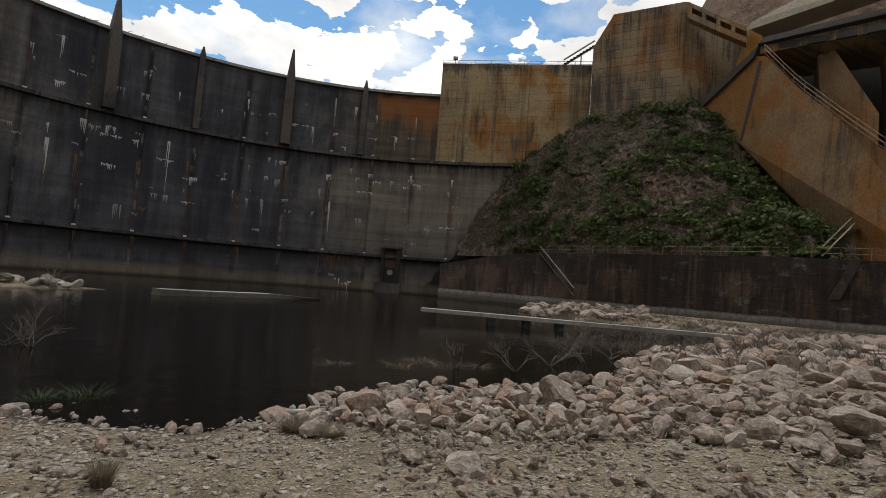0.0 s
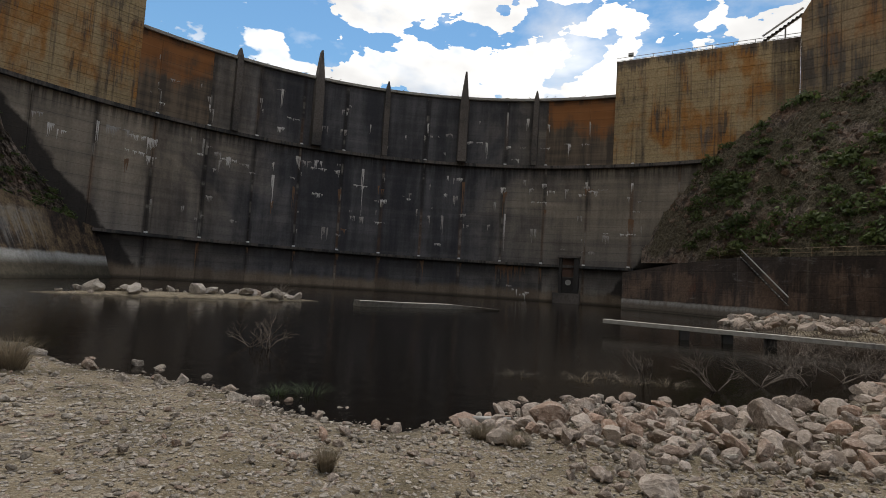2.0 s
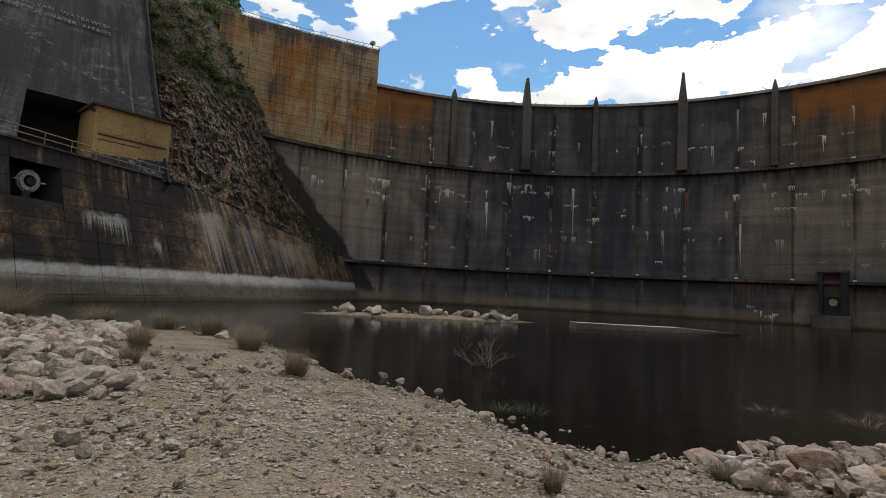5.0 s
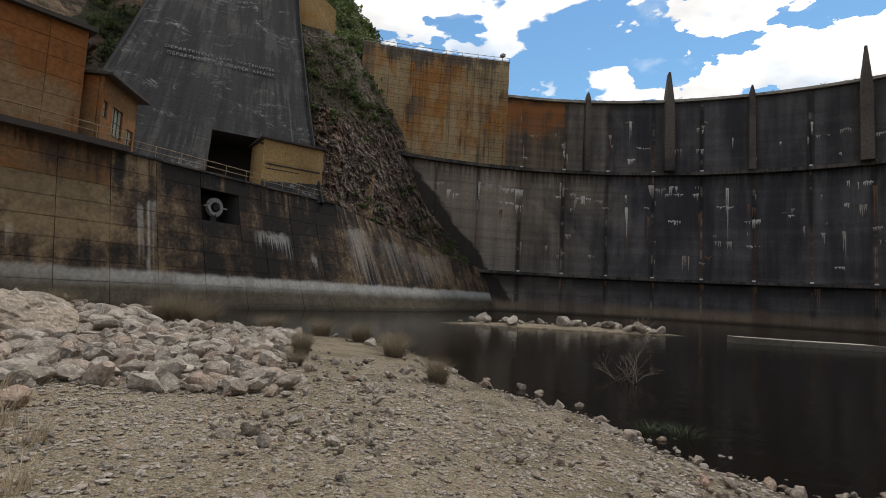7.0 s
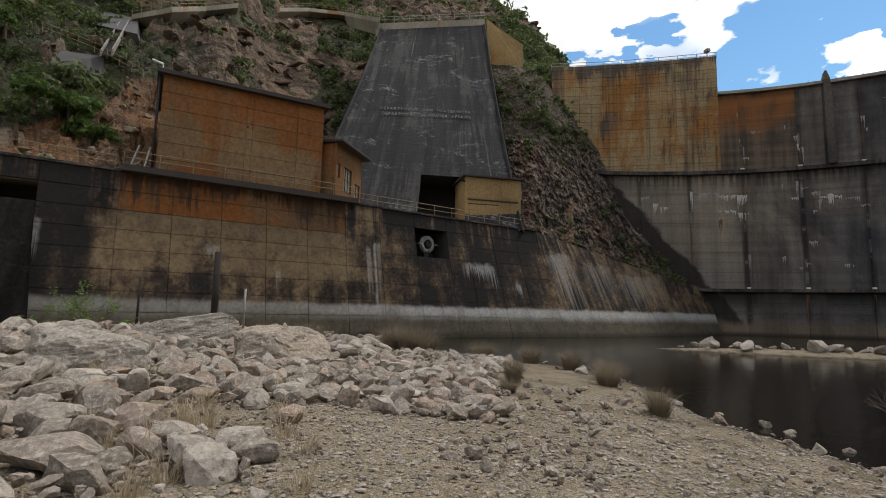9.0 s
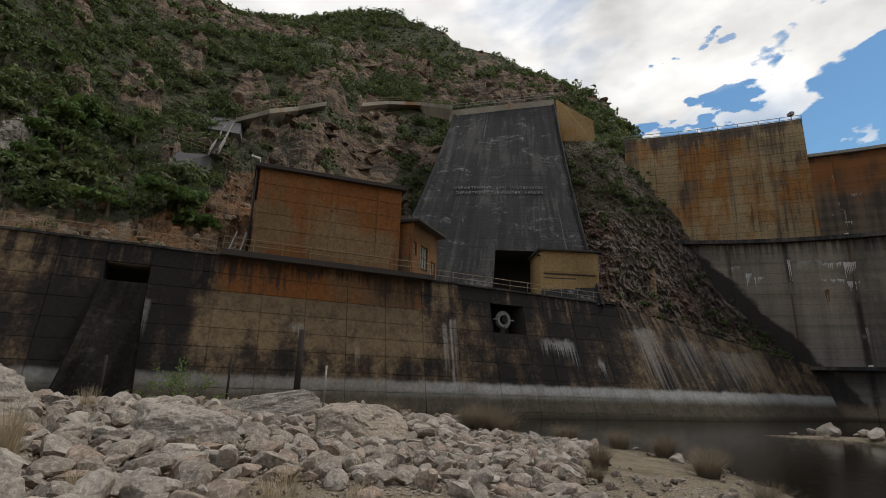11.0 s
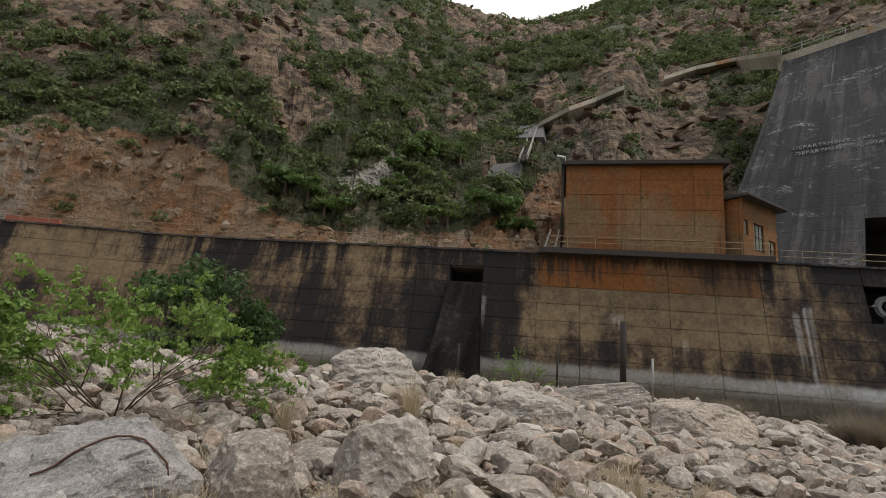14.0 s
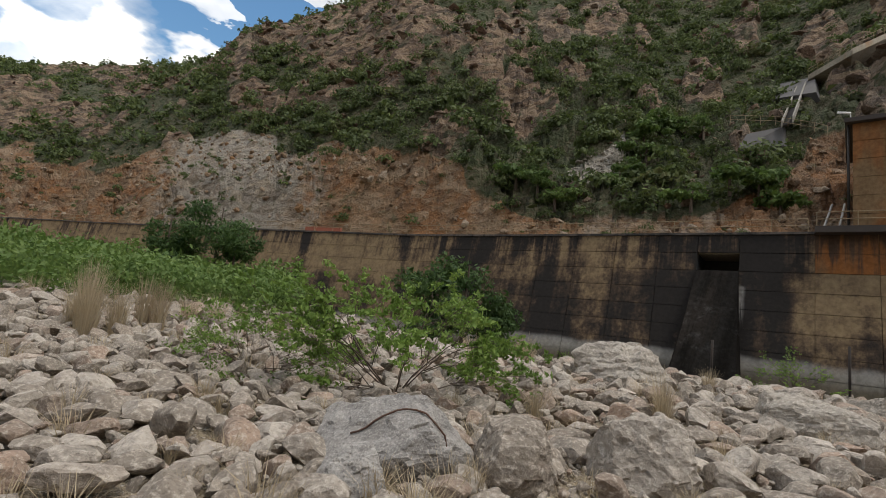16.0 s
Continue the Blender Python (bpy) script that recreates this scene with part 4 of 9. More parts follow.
def hill_point(az, t, crops=False):
    """The left bank: bearing in degrees and t from 0 at the wall to 1 on the ridge."""
    near = smooth01(106, 97, az)
    dw = (wall_d(az) + 4.0) * (1 - near) + 68.0 * near
    dr, el = np.interp(az, RIDGE_AZ, RIDGE_D), np.interp(az, RIDGE_AZ, RIDGE_EL)
    z0, zr = WALL_TOP - 0.6, 2.2 + dr * np.tan(np.radians(el))
    dk = (dw + 0.45 * (dr - dw)) * (1 - near) + 90.0 * near
    zm = 2.2 + dr * np.tan(np.radians(np.where((az > 139) & (az < 149), np.interp(az, [139, 149], [41, 40.5]), el)))
    zk = (z0 + 0.52 * (zm - z0)) * (1 - near) + 46.5 * near
    d = dw + (dr - dw) * np.minimum(t, 1.0) + np.maximum(t - 1, 0) * 300
    z = np.where(d < dk, z0 + (zk - z0) * (d - dw) / (dk - dw), zk + (zr - zk) * (np.minimum(d, dr) - dk) / (dr - dk)) - np.maximum(t - 1, 0) * 160
    x, y = -d * np.sin(np.radians(az)), d * np.cos(np.radians(az))
    env = np.clip(t * 6, 0, 1) * (0.2 + 0.8 * np.clip((1.02 - t) * 4, 0, 1)) * (1 - 0.6 * near * smooth01(94, 88, d))
    p = stack(x, y, z)
    tilt = np.stack([x * 0.8, y * 0.8, z * 1.5 + 0.3 * x], -1)
    crop = outcrop(az, np.degrees(np.arctan2(z - 2.3, d)), p)
    rough = 9.0 * fbm(p * 0.015, 3) + 1.6 * fbm(p * 0.09, 4, 0.55)
    warp = tilt + 3.0 * stack(vnoise(p * 0.11), vnoise(p * 0.11 + 31), vnoise(p * 0.11 + 57))
    rocks = 0.5 * crop * (3.6 * fbm(tilt * 0.085, 3, 0.55, True) + 1.5 * fbm(tilt * 0.32, 3, 0.6, True) + 2.2 * steps3(warp * 0.15) + 1.2 * steps3(warp * 0.34))
    bank = smooth01(0.0, 0.03, t) * smooth01(0.13, 0.05, t) * smooth01(143, 150, az) * (1 - smooth01(176, 184, az)) * 5.5
    gully = (1.5 * fbm(stack(x * 0.16, y * 0.16, z * 0.12), 3, 0.6, True)) * smooth01(0.0, 0.02, t) * smooth01(0.2, 0.12, t) * smooth01(138, 146, az)
    ribs = p * (0.30, 0.30, 0.16) + 0.6 * stack(vnoise(p * 0.2), vnoise(p * 0.2 + 31), vnoise(p * 0.2 + 57))
    gully = gully + (1.5 * steps3(ribs) + 0.8 * steps3(ribs * 2.3) + 0.4 * steps3(ribs * 4.9)) * smooth01(0.004, 0.02, t) * smooth01(0.24, 0.14, t) * smooth01(96, 108, az)
    z = z + env * (rough * 0.75 + rocks) + bank + gully + np.clip(t * 30, 0, 1) * (0.25 + 0.3 * crop) * fbm(p * 0.35, 2, 0.6)
    if crops:
        return stack(x, y, z), crop
    return stack(x, y, z)


CUT_AZ = [96, 100, 108, 111, 113.5, 118, 123.6, 135, 143.5, 147.6, 149.8, 154.9, 162, 167, 174, 178.6, 182.5, 186, 200, 236]
CUT_EL = [12, 15, 18, 20.5, 19.6, 17.2, 14.3, 14.2, 13.6, 15, 18.8, 20.3, 18.4, 17.4, 17.2, 15.2, 12.7, 10.9, 9, 7]


def bare(az, P, soft=False):
    """1 where the bank above the wall is bare, 2 on the pale scree slab; soft: two masks from 0 to 1."""
    d = np.hypot(P[..., 0], P[..., 1])
    el = np.degrees(np.arctan2(P[..., 2] - 2.3, d))
    over = el - np.interp(az, CUT_AZ, CUT_EL) - 1.6 * vnoise(P * 0.10) - 0.8 * vnoise(P * 0.3)
    lo = np.interp(az, [130.2, 130.7, 132.1, 135.5, 137.4], [22.0, 20.8, 18.9, 17.5, 18.2])
    hi = np.interp(az, [130.2, 134.4, 137.4], [22.6, 20.3, 18.4])
    wob = 0.2 * vnoise(P * 0.2)
    slab = np.minimum(el - lo, hi - el) + wob
    slab = np.where((az > 130.2) & (az < 137.4), slab, -1.0)
    if soft:
        return smooth01(0.9, -0.9, over), smooth01(-0.25, 0.25, slab)
    return np.where(slab > 0, 2, np.where(over < 0, 1, 0))


def put_attr(me, name, values):
    me.attributes.new(name, "FLOAT", "POINT").data.foreach_set("value", np.ascontiguousarray(values, np.float32).ravel())


def build_hill():
    az = np.linspace(66.5, 236, 700)
    t = np.concatenate([np.linspace(0, 0.16, 56), np.linspace(0.163, 1.04, 190), [1.08, 1.2, 1.5]])
    T, A = np.meshgrid(t, az, indexing="ij")
    P, crop = hill_point(A, T, True)
    me = grid_mesh("hillside", P, False)
    dug, slab = bare(A, P, True)
    for name, values in (("crop", crop * (1 - dug)), ("cut", dug), ("scree", slab), ("pale", np.interp(A, [96, 112, 124, 135, 147, 158, 165, 171, 178, 182, 195], [0.0, 0.0, 0.4, 0.4, 0.0, -0.1, 0.42, 0.7, 0.6, 0.2, 0.1]))):
        put_attr(me, name, values)
    thing("hillside", me, M_HILL, "steep rocky hillside with red outcrops and scrub", "hill", kind="structure")


build_hill()


def right_hill():
    az = np.linspace(-95, -23.5, 190)
    t = np.concatenate([np.linspace(0, 1.0, 90), [1.1, 1.4]])
    T, A = np.meshgrid(t, az, indexing="ij")
    d = 100 + 70 * T
    el = np.interp(A, [-95, -60, -41, -34, -29, -26.5, -23.5], [24, 34, 40, 38, 33.5, 29.5, 22])
    zr = 2.2 + 170 * np.tan(np.radians(el))
    z = 26 + (zr - 26) * np.minimum(T, 1) ** 0.8 - np.maximum(T - 1, 0) * 100
    x, y = -d * np.sin(np.radians(A)), d * np.cos(np.radians(A))
    z = z + 3.0 * fbm(stack(x, y, z) * 0.07, 4, 0.55, True) * np.clip(T * 5, 0, 1)
    thing("far_bank", grid_mesh("far_bank", stack(x, y, z), False), M_OUTCROP, "red rocky slope above the spillway", "hill", kind="structure")


right_hill()


def left_crag_d(A, Z):
    top_d = np.interp(A, [53.7, 57.5, 62, 66.7, 70.5, 73, 77.5], [87, 79.2, 72.8, 67.2, 63.2, 61.9, 62.8])
    top_z = np.interp(A, [53.7, 57.5, 62, 66.7, 70.5, 73], [6.6, 8.0, 9.6, 11.2, 12.2, 12.3])
    lean = np.interp(A, [54, 57, 60, 65, 68, 72.5, 77.5], [1.6, 1.3, 0.8, 0.58, 0.5, 0.47, 0.5])
    return top_d + 1.9 + np.where(Z > top_z, (Z - top_z) * lean, (Z - top_z) * 0.15), top_d + 1.9 - top_z * lean, lean


# the cliff's skyline: bearing and elevation
CRAG_AZ = [52.0, 53.2, 56.4, 61.1, 62.3, 63.7, 65.6, 66.4, 69.3, 70.8, 73, 77.5]
CRAG_EL = [2.2, 3.0, 5.1, 10.9, 15.2, 18.6, 20.6, 21.9, 25.2, 26.5, 27.0, 27.2]


def build_crag():
    """The cliff between buttress and dam: a jointed rock face below, an earthy slope with scrub above."""
    A, V = np.meshgrid(np.linspace(52.2, 77.4, 250), np.linspace(0, 1, 230), indexing="ij")
    _, base, lean = left_crag_d(A, A * 0)
    rise = np.tan(np.radians(np.interp(A, CRAG_AZ, CRAG_EL)))
    top = np.maximum((2.25 + rise * base) / (1 - rise * lean), 4.0)
    Z = 2 + (top - 2) * V
    d = left_crag_d(A, Z)[0]
    x, y = -d * np.sin(np.radians(A)), d * np.cos(np.radians(A))
    q = np.stack([x * 0.9 + 0.5 * Z, y * 0.9, Z * 0.7 - 0.4 * x], -1)
    earth = smooth01(25.5, 30.5, Z + 3.0 * fbm(q * 0.12 + 3, 3))
    knock = 0.7 * fbm(q * 0.11, 4, 0.6, True) + (1 - 0.75 * earth) * (0.3 * steps3(q * 0.42 + fbm(q * 0.3, 2)[..., None]) + 0.4 * steps3(q * 0.95 + vnoise(q * 0.6)[..., None]) + 0.38 * steps3(q * 1.9 + vnoise(q)[..., None]) + 0.2 * steps3(q * 3.6) + 0.2 * fbm(q * 1.5, 3, 0.6, True))
    d = d - 0.85 * knock + 0.4 + 1.5 * smooth01(0.9, 1.0, V)
    P = stack(-d * np.sin(np.radians(A)), d * np.cos(np.radians(A)), Z)
    me = grid_mesh("cliff_left", P, False)
    put_attr(me, "earth", earth)
    thing("cliff_left", me, M_CRAG, "fractured brown rock cliff beside the dam", "cliff", kind="structure")
    return P


CRAG_P = build_crag()

KNOLL_AZ = [-40, -36.5, -35, -32.2, -29.2, -26, -21.8, -15, -8.4, -4.9, -1]
KNOLL_EL = [4.5, 6, 8.3, 11.5, 16.2, 19.3, 19.6, 18.4, 14.1, 10.0, 3]


def knoll_point(A, T):
    """The knoll before the tower: bearing, and t from 0 at the wall to 1 on its top."""
    d0 = np.interp(A, RW_AZ[::-1], RW_D[::-1]) + 1.0
    d1 = np.interp(A, [-40, -34, -26, -15, -5, -1], [80, 82, 87, 89, 92, 93])
    zt = 2.2 + d1 * np.tan(np.radians(np.interp(A, KNOLL_AZ, KNOLL_EL)))
    d = d0 + (d1 - d0) * np.minimum(T, 1) + np.maximum(T - 1, 0) * 8
    z = 7.4 + (zt - 7.4) * np.minimum(T, 1) ** 0.9 - np.maximum(T - 1, 0) * 6
    x, y = -d * np.sin(np.radians(A)), d * np.cos(np.radians(A))
    q = np.stack([x + 0.4 * z, y, z * 0.5], -1)
    z = z + (1.1 * fbm(q * 0.13, 4, 0.6, True) + 0.4 * fbm(q * 0.6, 2, 0.6, True) + 0.6 * steps3(q * 0.7 + vnoise(q * 0.4)[..., None]) + 0.25 * fbm(q * 1.7, 2, 0.6, True)) * np.clip(T * 5, 0, 1) * np.clip((1.1 - T) * 4, 0.25, 1)
    return stack(x, y, z)


RW_AZ = [-1, -5, -10, -19, -32, -41, -50]
RW_D = [90, 86, 79, 71, 66, 66, 68]


def build_knoll():
    T, A = np.meshgrid(np.concatenate([np.linspace(0, 1.02, 150), [1.2, 1.6]]), np.linspace(-39, -1.5, 230), indexing="ij")
    P = knoll_point(A, T)
    me = grid_mesh("knoll", P, False)
    put_attr(me, "earth", 0.5 + 0.9 * fbm(P * 0.16, 3))
    thing("knoll", me, M_CRAG, "rocky scrub-covered knoll below the dam's tower", "hill", kind="structure")


build_knoll()


# ---- the arch dam ----
def arch(th, r=ARCH_R, z=0.0):
    a = radians(th)
    return Vector((ARCH_X - r * math.sin(a), ARCH_Y + r * math.cos(a), z))


def arc_block(name, th0, th1, z0, z1, r0, r1, mat, parent, label="", gap=0.0, steps=None):
    """A curved block of the arch between two bearings, heights and radii."""
    g = math.degrees(gap / 2 / ARCH_R)
    th0, th1, z0, z1 = th0 + g, th1 - g, z0 + gap / 2, z1 - gap / 2
    n = steps or max(2, int(abs(th1 - th0) / 1.6) + 1)
    verts, uvs, faces = [], [], []
    for th in np.linspace(th0, th1, n + 1):
        for r, z in ((r0, z0), (r0, z1), (r1, z1), (r1, z0)):
            verts.append(arch(th, r, z))
            uvs.append((radians(th) * ARCH_R, z))
    for k in range(n):
        for j in range(4):
            a, b = 4 * k + j, 4 * k + (j + 1) % 4
            faces.append([a, a + 4, b + 4, b])
    faces += [[0, 1, 2, 3], [4 * n + 3, 4 * n + 2, 4 * n + 1, 4 * n]]
    return thing(name, mesh_from(name, verts, faces, uvs), mat, label, parent=parent)


CREST, LEDGE_UP, LEDGE_LOW, BLOCK_TOP = 36.8, 24.3, 6.4, 43.2
dam = holder("arch_dam", "black-stained concrete arch dam with white mineral streaks", "dam", kind="structure")
JOINTS = [64.9 - 6.62 * k for k in range(12)]
EDGES = [92, 84.8, 78.1, 71.5] + JOINTS + [-14.5, -21.0]

arc_block("core_wall", -22, 93, -1.5, LEDGE_UP - 0.5, ARCH_R + 0.35, ARCH_R + 4, M_DARK, dam)
arc_block("core_wall", -5, 67.4, LEDGE_UP - 0.5, CREST - 0.6, ARCH_R + 0.55, ARCH_R + 4, M_DARK, dam)
for a, b in zip(EDGES[:-1], EDGES[1:]):
    arc_block("lower_panel", b, a, -1.5, LEDGE_LOW - 0.25, ARCH_R, ARCH_R + 0.7, M_ARCH, dam, gap=0.05)
    arc_block("middle_panel", b, a, LEDGE_LOW + 0.15, LEDGE_UP - 0.3, ARCH_R, ARCH_R + 0.7, M_ARCH, dam, gap=0.05)
for a, b in zip(EDGES[3:-3], EDGES[4:-2]):
    a, b = min(a, 67.4), max(b, -5.0)
    if a - b > 0.4:
        arc_block("upper_panel", b, a, LEDGE_UP + 0.2, CREST, ARCH_R + 0.25, ARCH_R + 0.9, M_ENDS if b < 4 or a > 60 else M_ARCH, dam, gap=0.04)
arc_block("upper_ledge", -20, 92, LEDGE_UP - 0.35, LEDGE_UP + 0.2, ARCH_R - 0.7, ARCH_R + 0.8, M_LEDGE, dam, steps=60)
arc_block("lower_ledge", -8.6, 71, LEDGE_LOW - 0.3, LEDGE_LOW + 0.15, ARCH_R - 0.9, ARCH_R + 0.8, M_LEDGE, dam, steps=50)
arc_block("crest_lip", -5.0, 67.4, CREST - 0.05, CREST + 0.4, ARCH_R - 0.25, ARCH_R + 2.5, M_CREST, dam, steps=50)


def splitter(th, top, half, out):
    """A tapering pier on the spillway face."""
    z0 = LEDGE_UP + 0.2
    ring = []
    bm = bmesh.new()
    levels = [(z0, half, out), (CREST - 1.5, half * 0.95, out * 0.85), (CREST + 0.4, half * 0.75, out * 0.8), (top, half * 0.22, out * 0.35)]
    loops = []
    for z, h, o in levels:
        g = math.degrees(h / ARCH_R)
        loops.append([bm.verts.new(arch(th + s * g, ARCH_R + r, z)) for s, r in ((-1, 0.9), (-0.8, -o), (0.8, -o), (1, 0.9))])
    for la, lb in zip(loops[:-1], loops[1:]):
        for j in range(4):
            bm.faces.new([la[j], la[(j + 1) % 4], lb[(j + 1) % 4], lb[j]])
    bm.faces.new(loops[-1])
    bm.faces.new(loops[0][::-1])
    bmesh.ops.recalc_face_normals(bm, faces=bm.faces)
    part("splitter_pier", bm, M_LEDGE, dam, "dark tapered concrete splitter pier")


for th, tall in ((54.9, 0), (43.0, 1), (32.0, 0), (19.2, 1), (7.3, 0)):
    splitter(th, 41.9 if tall else 38.6, 1.0 if tall else 0.62, 1.9 if tall else 1.1)

# white marks where the joints drain onto the ledges
for th in JOINTS:
    for z, r in ((LEDGE_LOW + 0.15, ARCH_R - 0.5), (LEDGE_UP + 0.2, ARCH_R - 0.3)):
        bm = box_bm((0.5, 0.25, 0.22), 0.03, rot=pose(0, 0, 0, 0, 0, th), at=arch(th, r, z + 0.15))
        part("drain_box", bm, M_WHITE, dam, "small white drain box")


def curtain(name, th, z1, length, width, mat, r=ARCH_R - 0.03, seed=0):
    """A ragged mineral deposit: thin runs of very uneven length side by side, hanging from one line."""
    rng = random.Random(seed * 31 + int(th * 10))
    n = max(2, int(width / 0.2))
    verts, faces = [], []
    swell = [rng.random() for _ in range(n // 3 + 3)]
    for k in range(n):
        if n > 4 and rng.random() < 0.22:
            continue
        c = th + math.degrees((k + 0.5 - n / 2) * width / n / ARCH_R)
        local = swell[k // 3] * (1 - k % 3 / 3) + swell[k // 3 + 1] * (k % 3 / 3)
        l = length * (0.15 + 0.95 * local ** 1.8) * rng.uniform(0.5, 1.1)
        w0 = math.degrees(width / n * rng.uniform(0.42, 0.75) / ARCH_R)
        zt = z1 + rng.uniform(-0.1, 0.08)
        base = len(verts)
        for f, w in ((0, rng.uniform(0.7, 1.2)), (0.15, rng.uniform(0.7, 1.0)), (0.45, rng.uniform(0.35, 0.6)), (0.75, rng.uniform(0.15, 0.35)), (1.0, 0.05)):
            dx = rng.uniform(-0.25, 0.25) * w0
            for s in (-1, 1):
                verts.append(arch(c + dx + s * w * w0, r, zt - l * f))
            for s in (-1, 1):
                verts.append(arch(c + dx + s * w * w0, r + 0.05, zt - l * f))
        for q in range(4):
            a = base + 4 * q
            faces += [[a, a + 1, a + 5, a + 4], [a, a + 4, a + 6, a + 2], [a + 1, a + 3, a + 7, a + 5]]
    if faces:
        thing(name, mesh_from(name, verts, faces), mat, parent=dam)


# bearing on the arch, height of its upper edge, length, width
PALE = [(68.9, 21.2, 1.6, 3.4), (66.2, 20.7, 3.2, 4.0), (67.0, 18.4, 1.0, 2.6), (64.8, 18.0, 1.4, 1.8), (77.4, 20.6, 2.6, 1.2), (76.0, 19.6, 3.4, 0.8), (75.0, 19.0, 1.4, 1.4), (71.3, 21.4, 3.2, 0.4), (58.7, 22.4, 5.5, 0.28), (59.0, 20.0, 1.2, 0.9),
        (55.2, 20.2, 6.0, 0.7), (55.3, 19.9, 1.6, 2.8), (53.0, 19.6, 0.8, 1.6), (48.8, 18.6, 5.0, 0.5), (48.9, 20.6, 2.0, 0.3), (45.2, 22.4, 3.4, 1.0), (44.0, 21.8, 1.2, 1.8), (42.2, 22.2, 3.6, 1.3), (42.1, 20.9, 1.0, 2.8), (42.0, 16.4, 2.6, 1.9), (45.9, 18.6, 0.8, 0.9),
        (39.2, 20.9, 1.2, 0.9), (35.1, 21.8, 8.4, 0.5), (35.4, 18.7, 0.9, 2.8), (34.8, 13.0, 2.6, 0.7), (31.4, 16.5, 2.6, 1.4), (31.9, 12.3, 0.8, 2.0), (27.4, 17.2, 1.8, 0.8), (28.2, 17.6, 0.7, 0.6), (21.2, 22.0, 6.6, 0.4), (21.4, 18.6, 2.2, 0.7), (19.4, 21.7, 1.6, 2.0), (21.7, 14.4, 6.8, 0.4), (22.2, 9.2, 1.4, 1.2),
        (12.0, 20.4, 4.6, 0.9), (11.5, 15.5, 7.2, 0.3), (8.6, 22.0, 4.6, 0.5), (6.2, 17.9, 1.2, 3.0), (4.4, 20.0, 2.0, 1.6), (5.4, 21.2, 1.0, 0.9), (1.8, 20.3, 3.0, 0.7), (-1.2, 21.6, 5.4, 0.4), (-2.2, 20.0, 1.4, 1.6), (-0.6, 19.4, 1.6, 1.2), (-3.6, 20.2, 0.8, 1.8), (-8.0, 21.2, 5.5, 0.4), (-7.6, 12.4, 1.4, 2.6), (-4.4, 12.5, 0.8, 0.8)]
HIGH = [(41.6, 28.6, 3.4, 1.1), (38.3, 31.8, 5.6, 0.25), (34.4, 30.2, 2.2, 0.2), (48.4, 33.6, 8.4, 0.35), (48.5, 33.5, 0.5, 1.7), (48.2, 27.0, 1.8, 1.2), (46.5, 29.0, 0.5, 2.2), (54.8, 32.6, 5.0, 0.3), (54.9, 29.0, 0.7, 1.2), (58.3, 28.2, 2.6, 0.25), (25.0, 31.6, 6.6, 0.25), (28.6, 29.0, 3.0, 0.25), (21.4, 30.0, 1.5, 1.4), (17.2, 28.8, 0.7, 3.2),
        (15.1, 28.8, 3.8, 0.4), (22.0, 26.4, 1.2, 0.4), (11.9, 34.6, 8.6, 0.25), (11.5, 28.2, 2.4, 0.9), (10.6, 25.8, 0.8, 2.0), (8.6, 33.5, 6.5, 0.5), (9.0, 28.0, 0.8, 1.6), (5.6, 28.0, 0.8, 1.8), (5.2, 32.4, 6.6, 0.5), (1.8, 28.7, 3.8, 0.5), (2.0, 28.8, 0.8, 1.3), (-1.3, 32.6, 7.0, 0.25), (-0.8, 28.6, 0.7, 1.6), (18.9, 29.5, 4.4, 0.3), (63.0, 30.5, 0.7, 1.4), (64.4, 26.6, 0.7, 1.0)]
for k, (th, z, l, w) in enumerate(PALE + HIGH):
    curtain("calcite_streak", th, z, l, w, M_CALCITE if k % 4 else M_DULLRUN, r=ARCH_R - 0.03 + (0.22 if z > LEDGE_UP else 0), seed=k)
# small drips along the joints and lift lines
rng_d = random.Random(44)
for k in range(80):
    th = rng_d.choice(JOINTS) + rng_d.gauss(0, 1.3)
    up = rng_d.random() < 0.3
    if up and not -4 < th < 66:
        continue
    curtain("calcite_streak", th, rng_d.uniform(26.5, 34) if up else rng_d.uniform(9, 22.5), rng_d.uniform(0.6, 3.6), rng_d.choice((0.15, 0.25, 0.5, 1.1)), M_DULLRUN, r=ARCH_R - 0.025 + (0.22 if up else 0), seed=150 + k)
for k, (th, z, l, w) in enumerate(((48.6, 14.0, 6.0, 0.5), (45.6, 17.0, 9.5, 0.4), (38.6, 17.5, 10.5, 0.5), (37.6, 10.5, 3.5, 0.8), (31.8, 18.5, 11.0, 0.6), (32.4, 19.0, 3.0, 1.2), (18.5, 21.0, 13.0, 0.5), (11.7, 19.5, 12.0, 0.7), (5.1, 16.5, 9.0, 0.5), (-1.6, 20.4, 2.6, 1.4), (67.8, 17.0, 8.0, 0.5), (-8.0, 15.0, 4.0, 0.9))):
    curtain("rust_run", th, z, l, w, M_RUSTRUN, r=ARCH_R - 0.02, seed=90 + k)
for k, (th, w) in enumerate(((12.2, 1.0), (11.2, 1.2), (10.0, 1.4), (9.2, 0.8), (8.2, 1.0), (5.4, 0.5), (18.2, 0.4), (24.6, 0.7), (31.6, 0.5), (38.2, 0.5), (44.8, 0.4), (51.6, 0.4), (58.3, 0.4))):
    curtain("rust_run", th, 5.9, 5.4, w, M_RUSTRUN, seed=120 + k)
for k, (th, z) in enumerate(((9.3, 1.8), (10.2, 2.4), (7.4, 1.4), (8.0, 1.0))):
    curtain("calcite_streak", th, z, 1.4, 1.0, M_CALCITE, seed=140 + k)


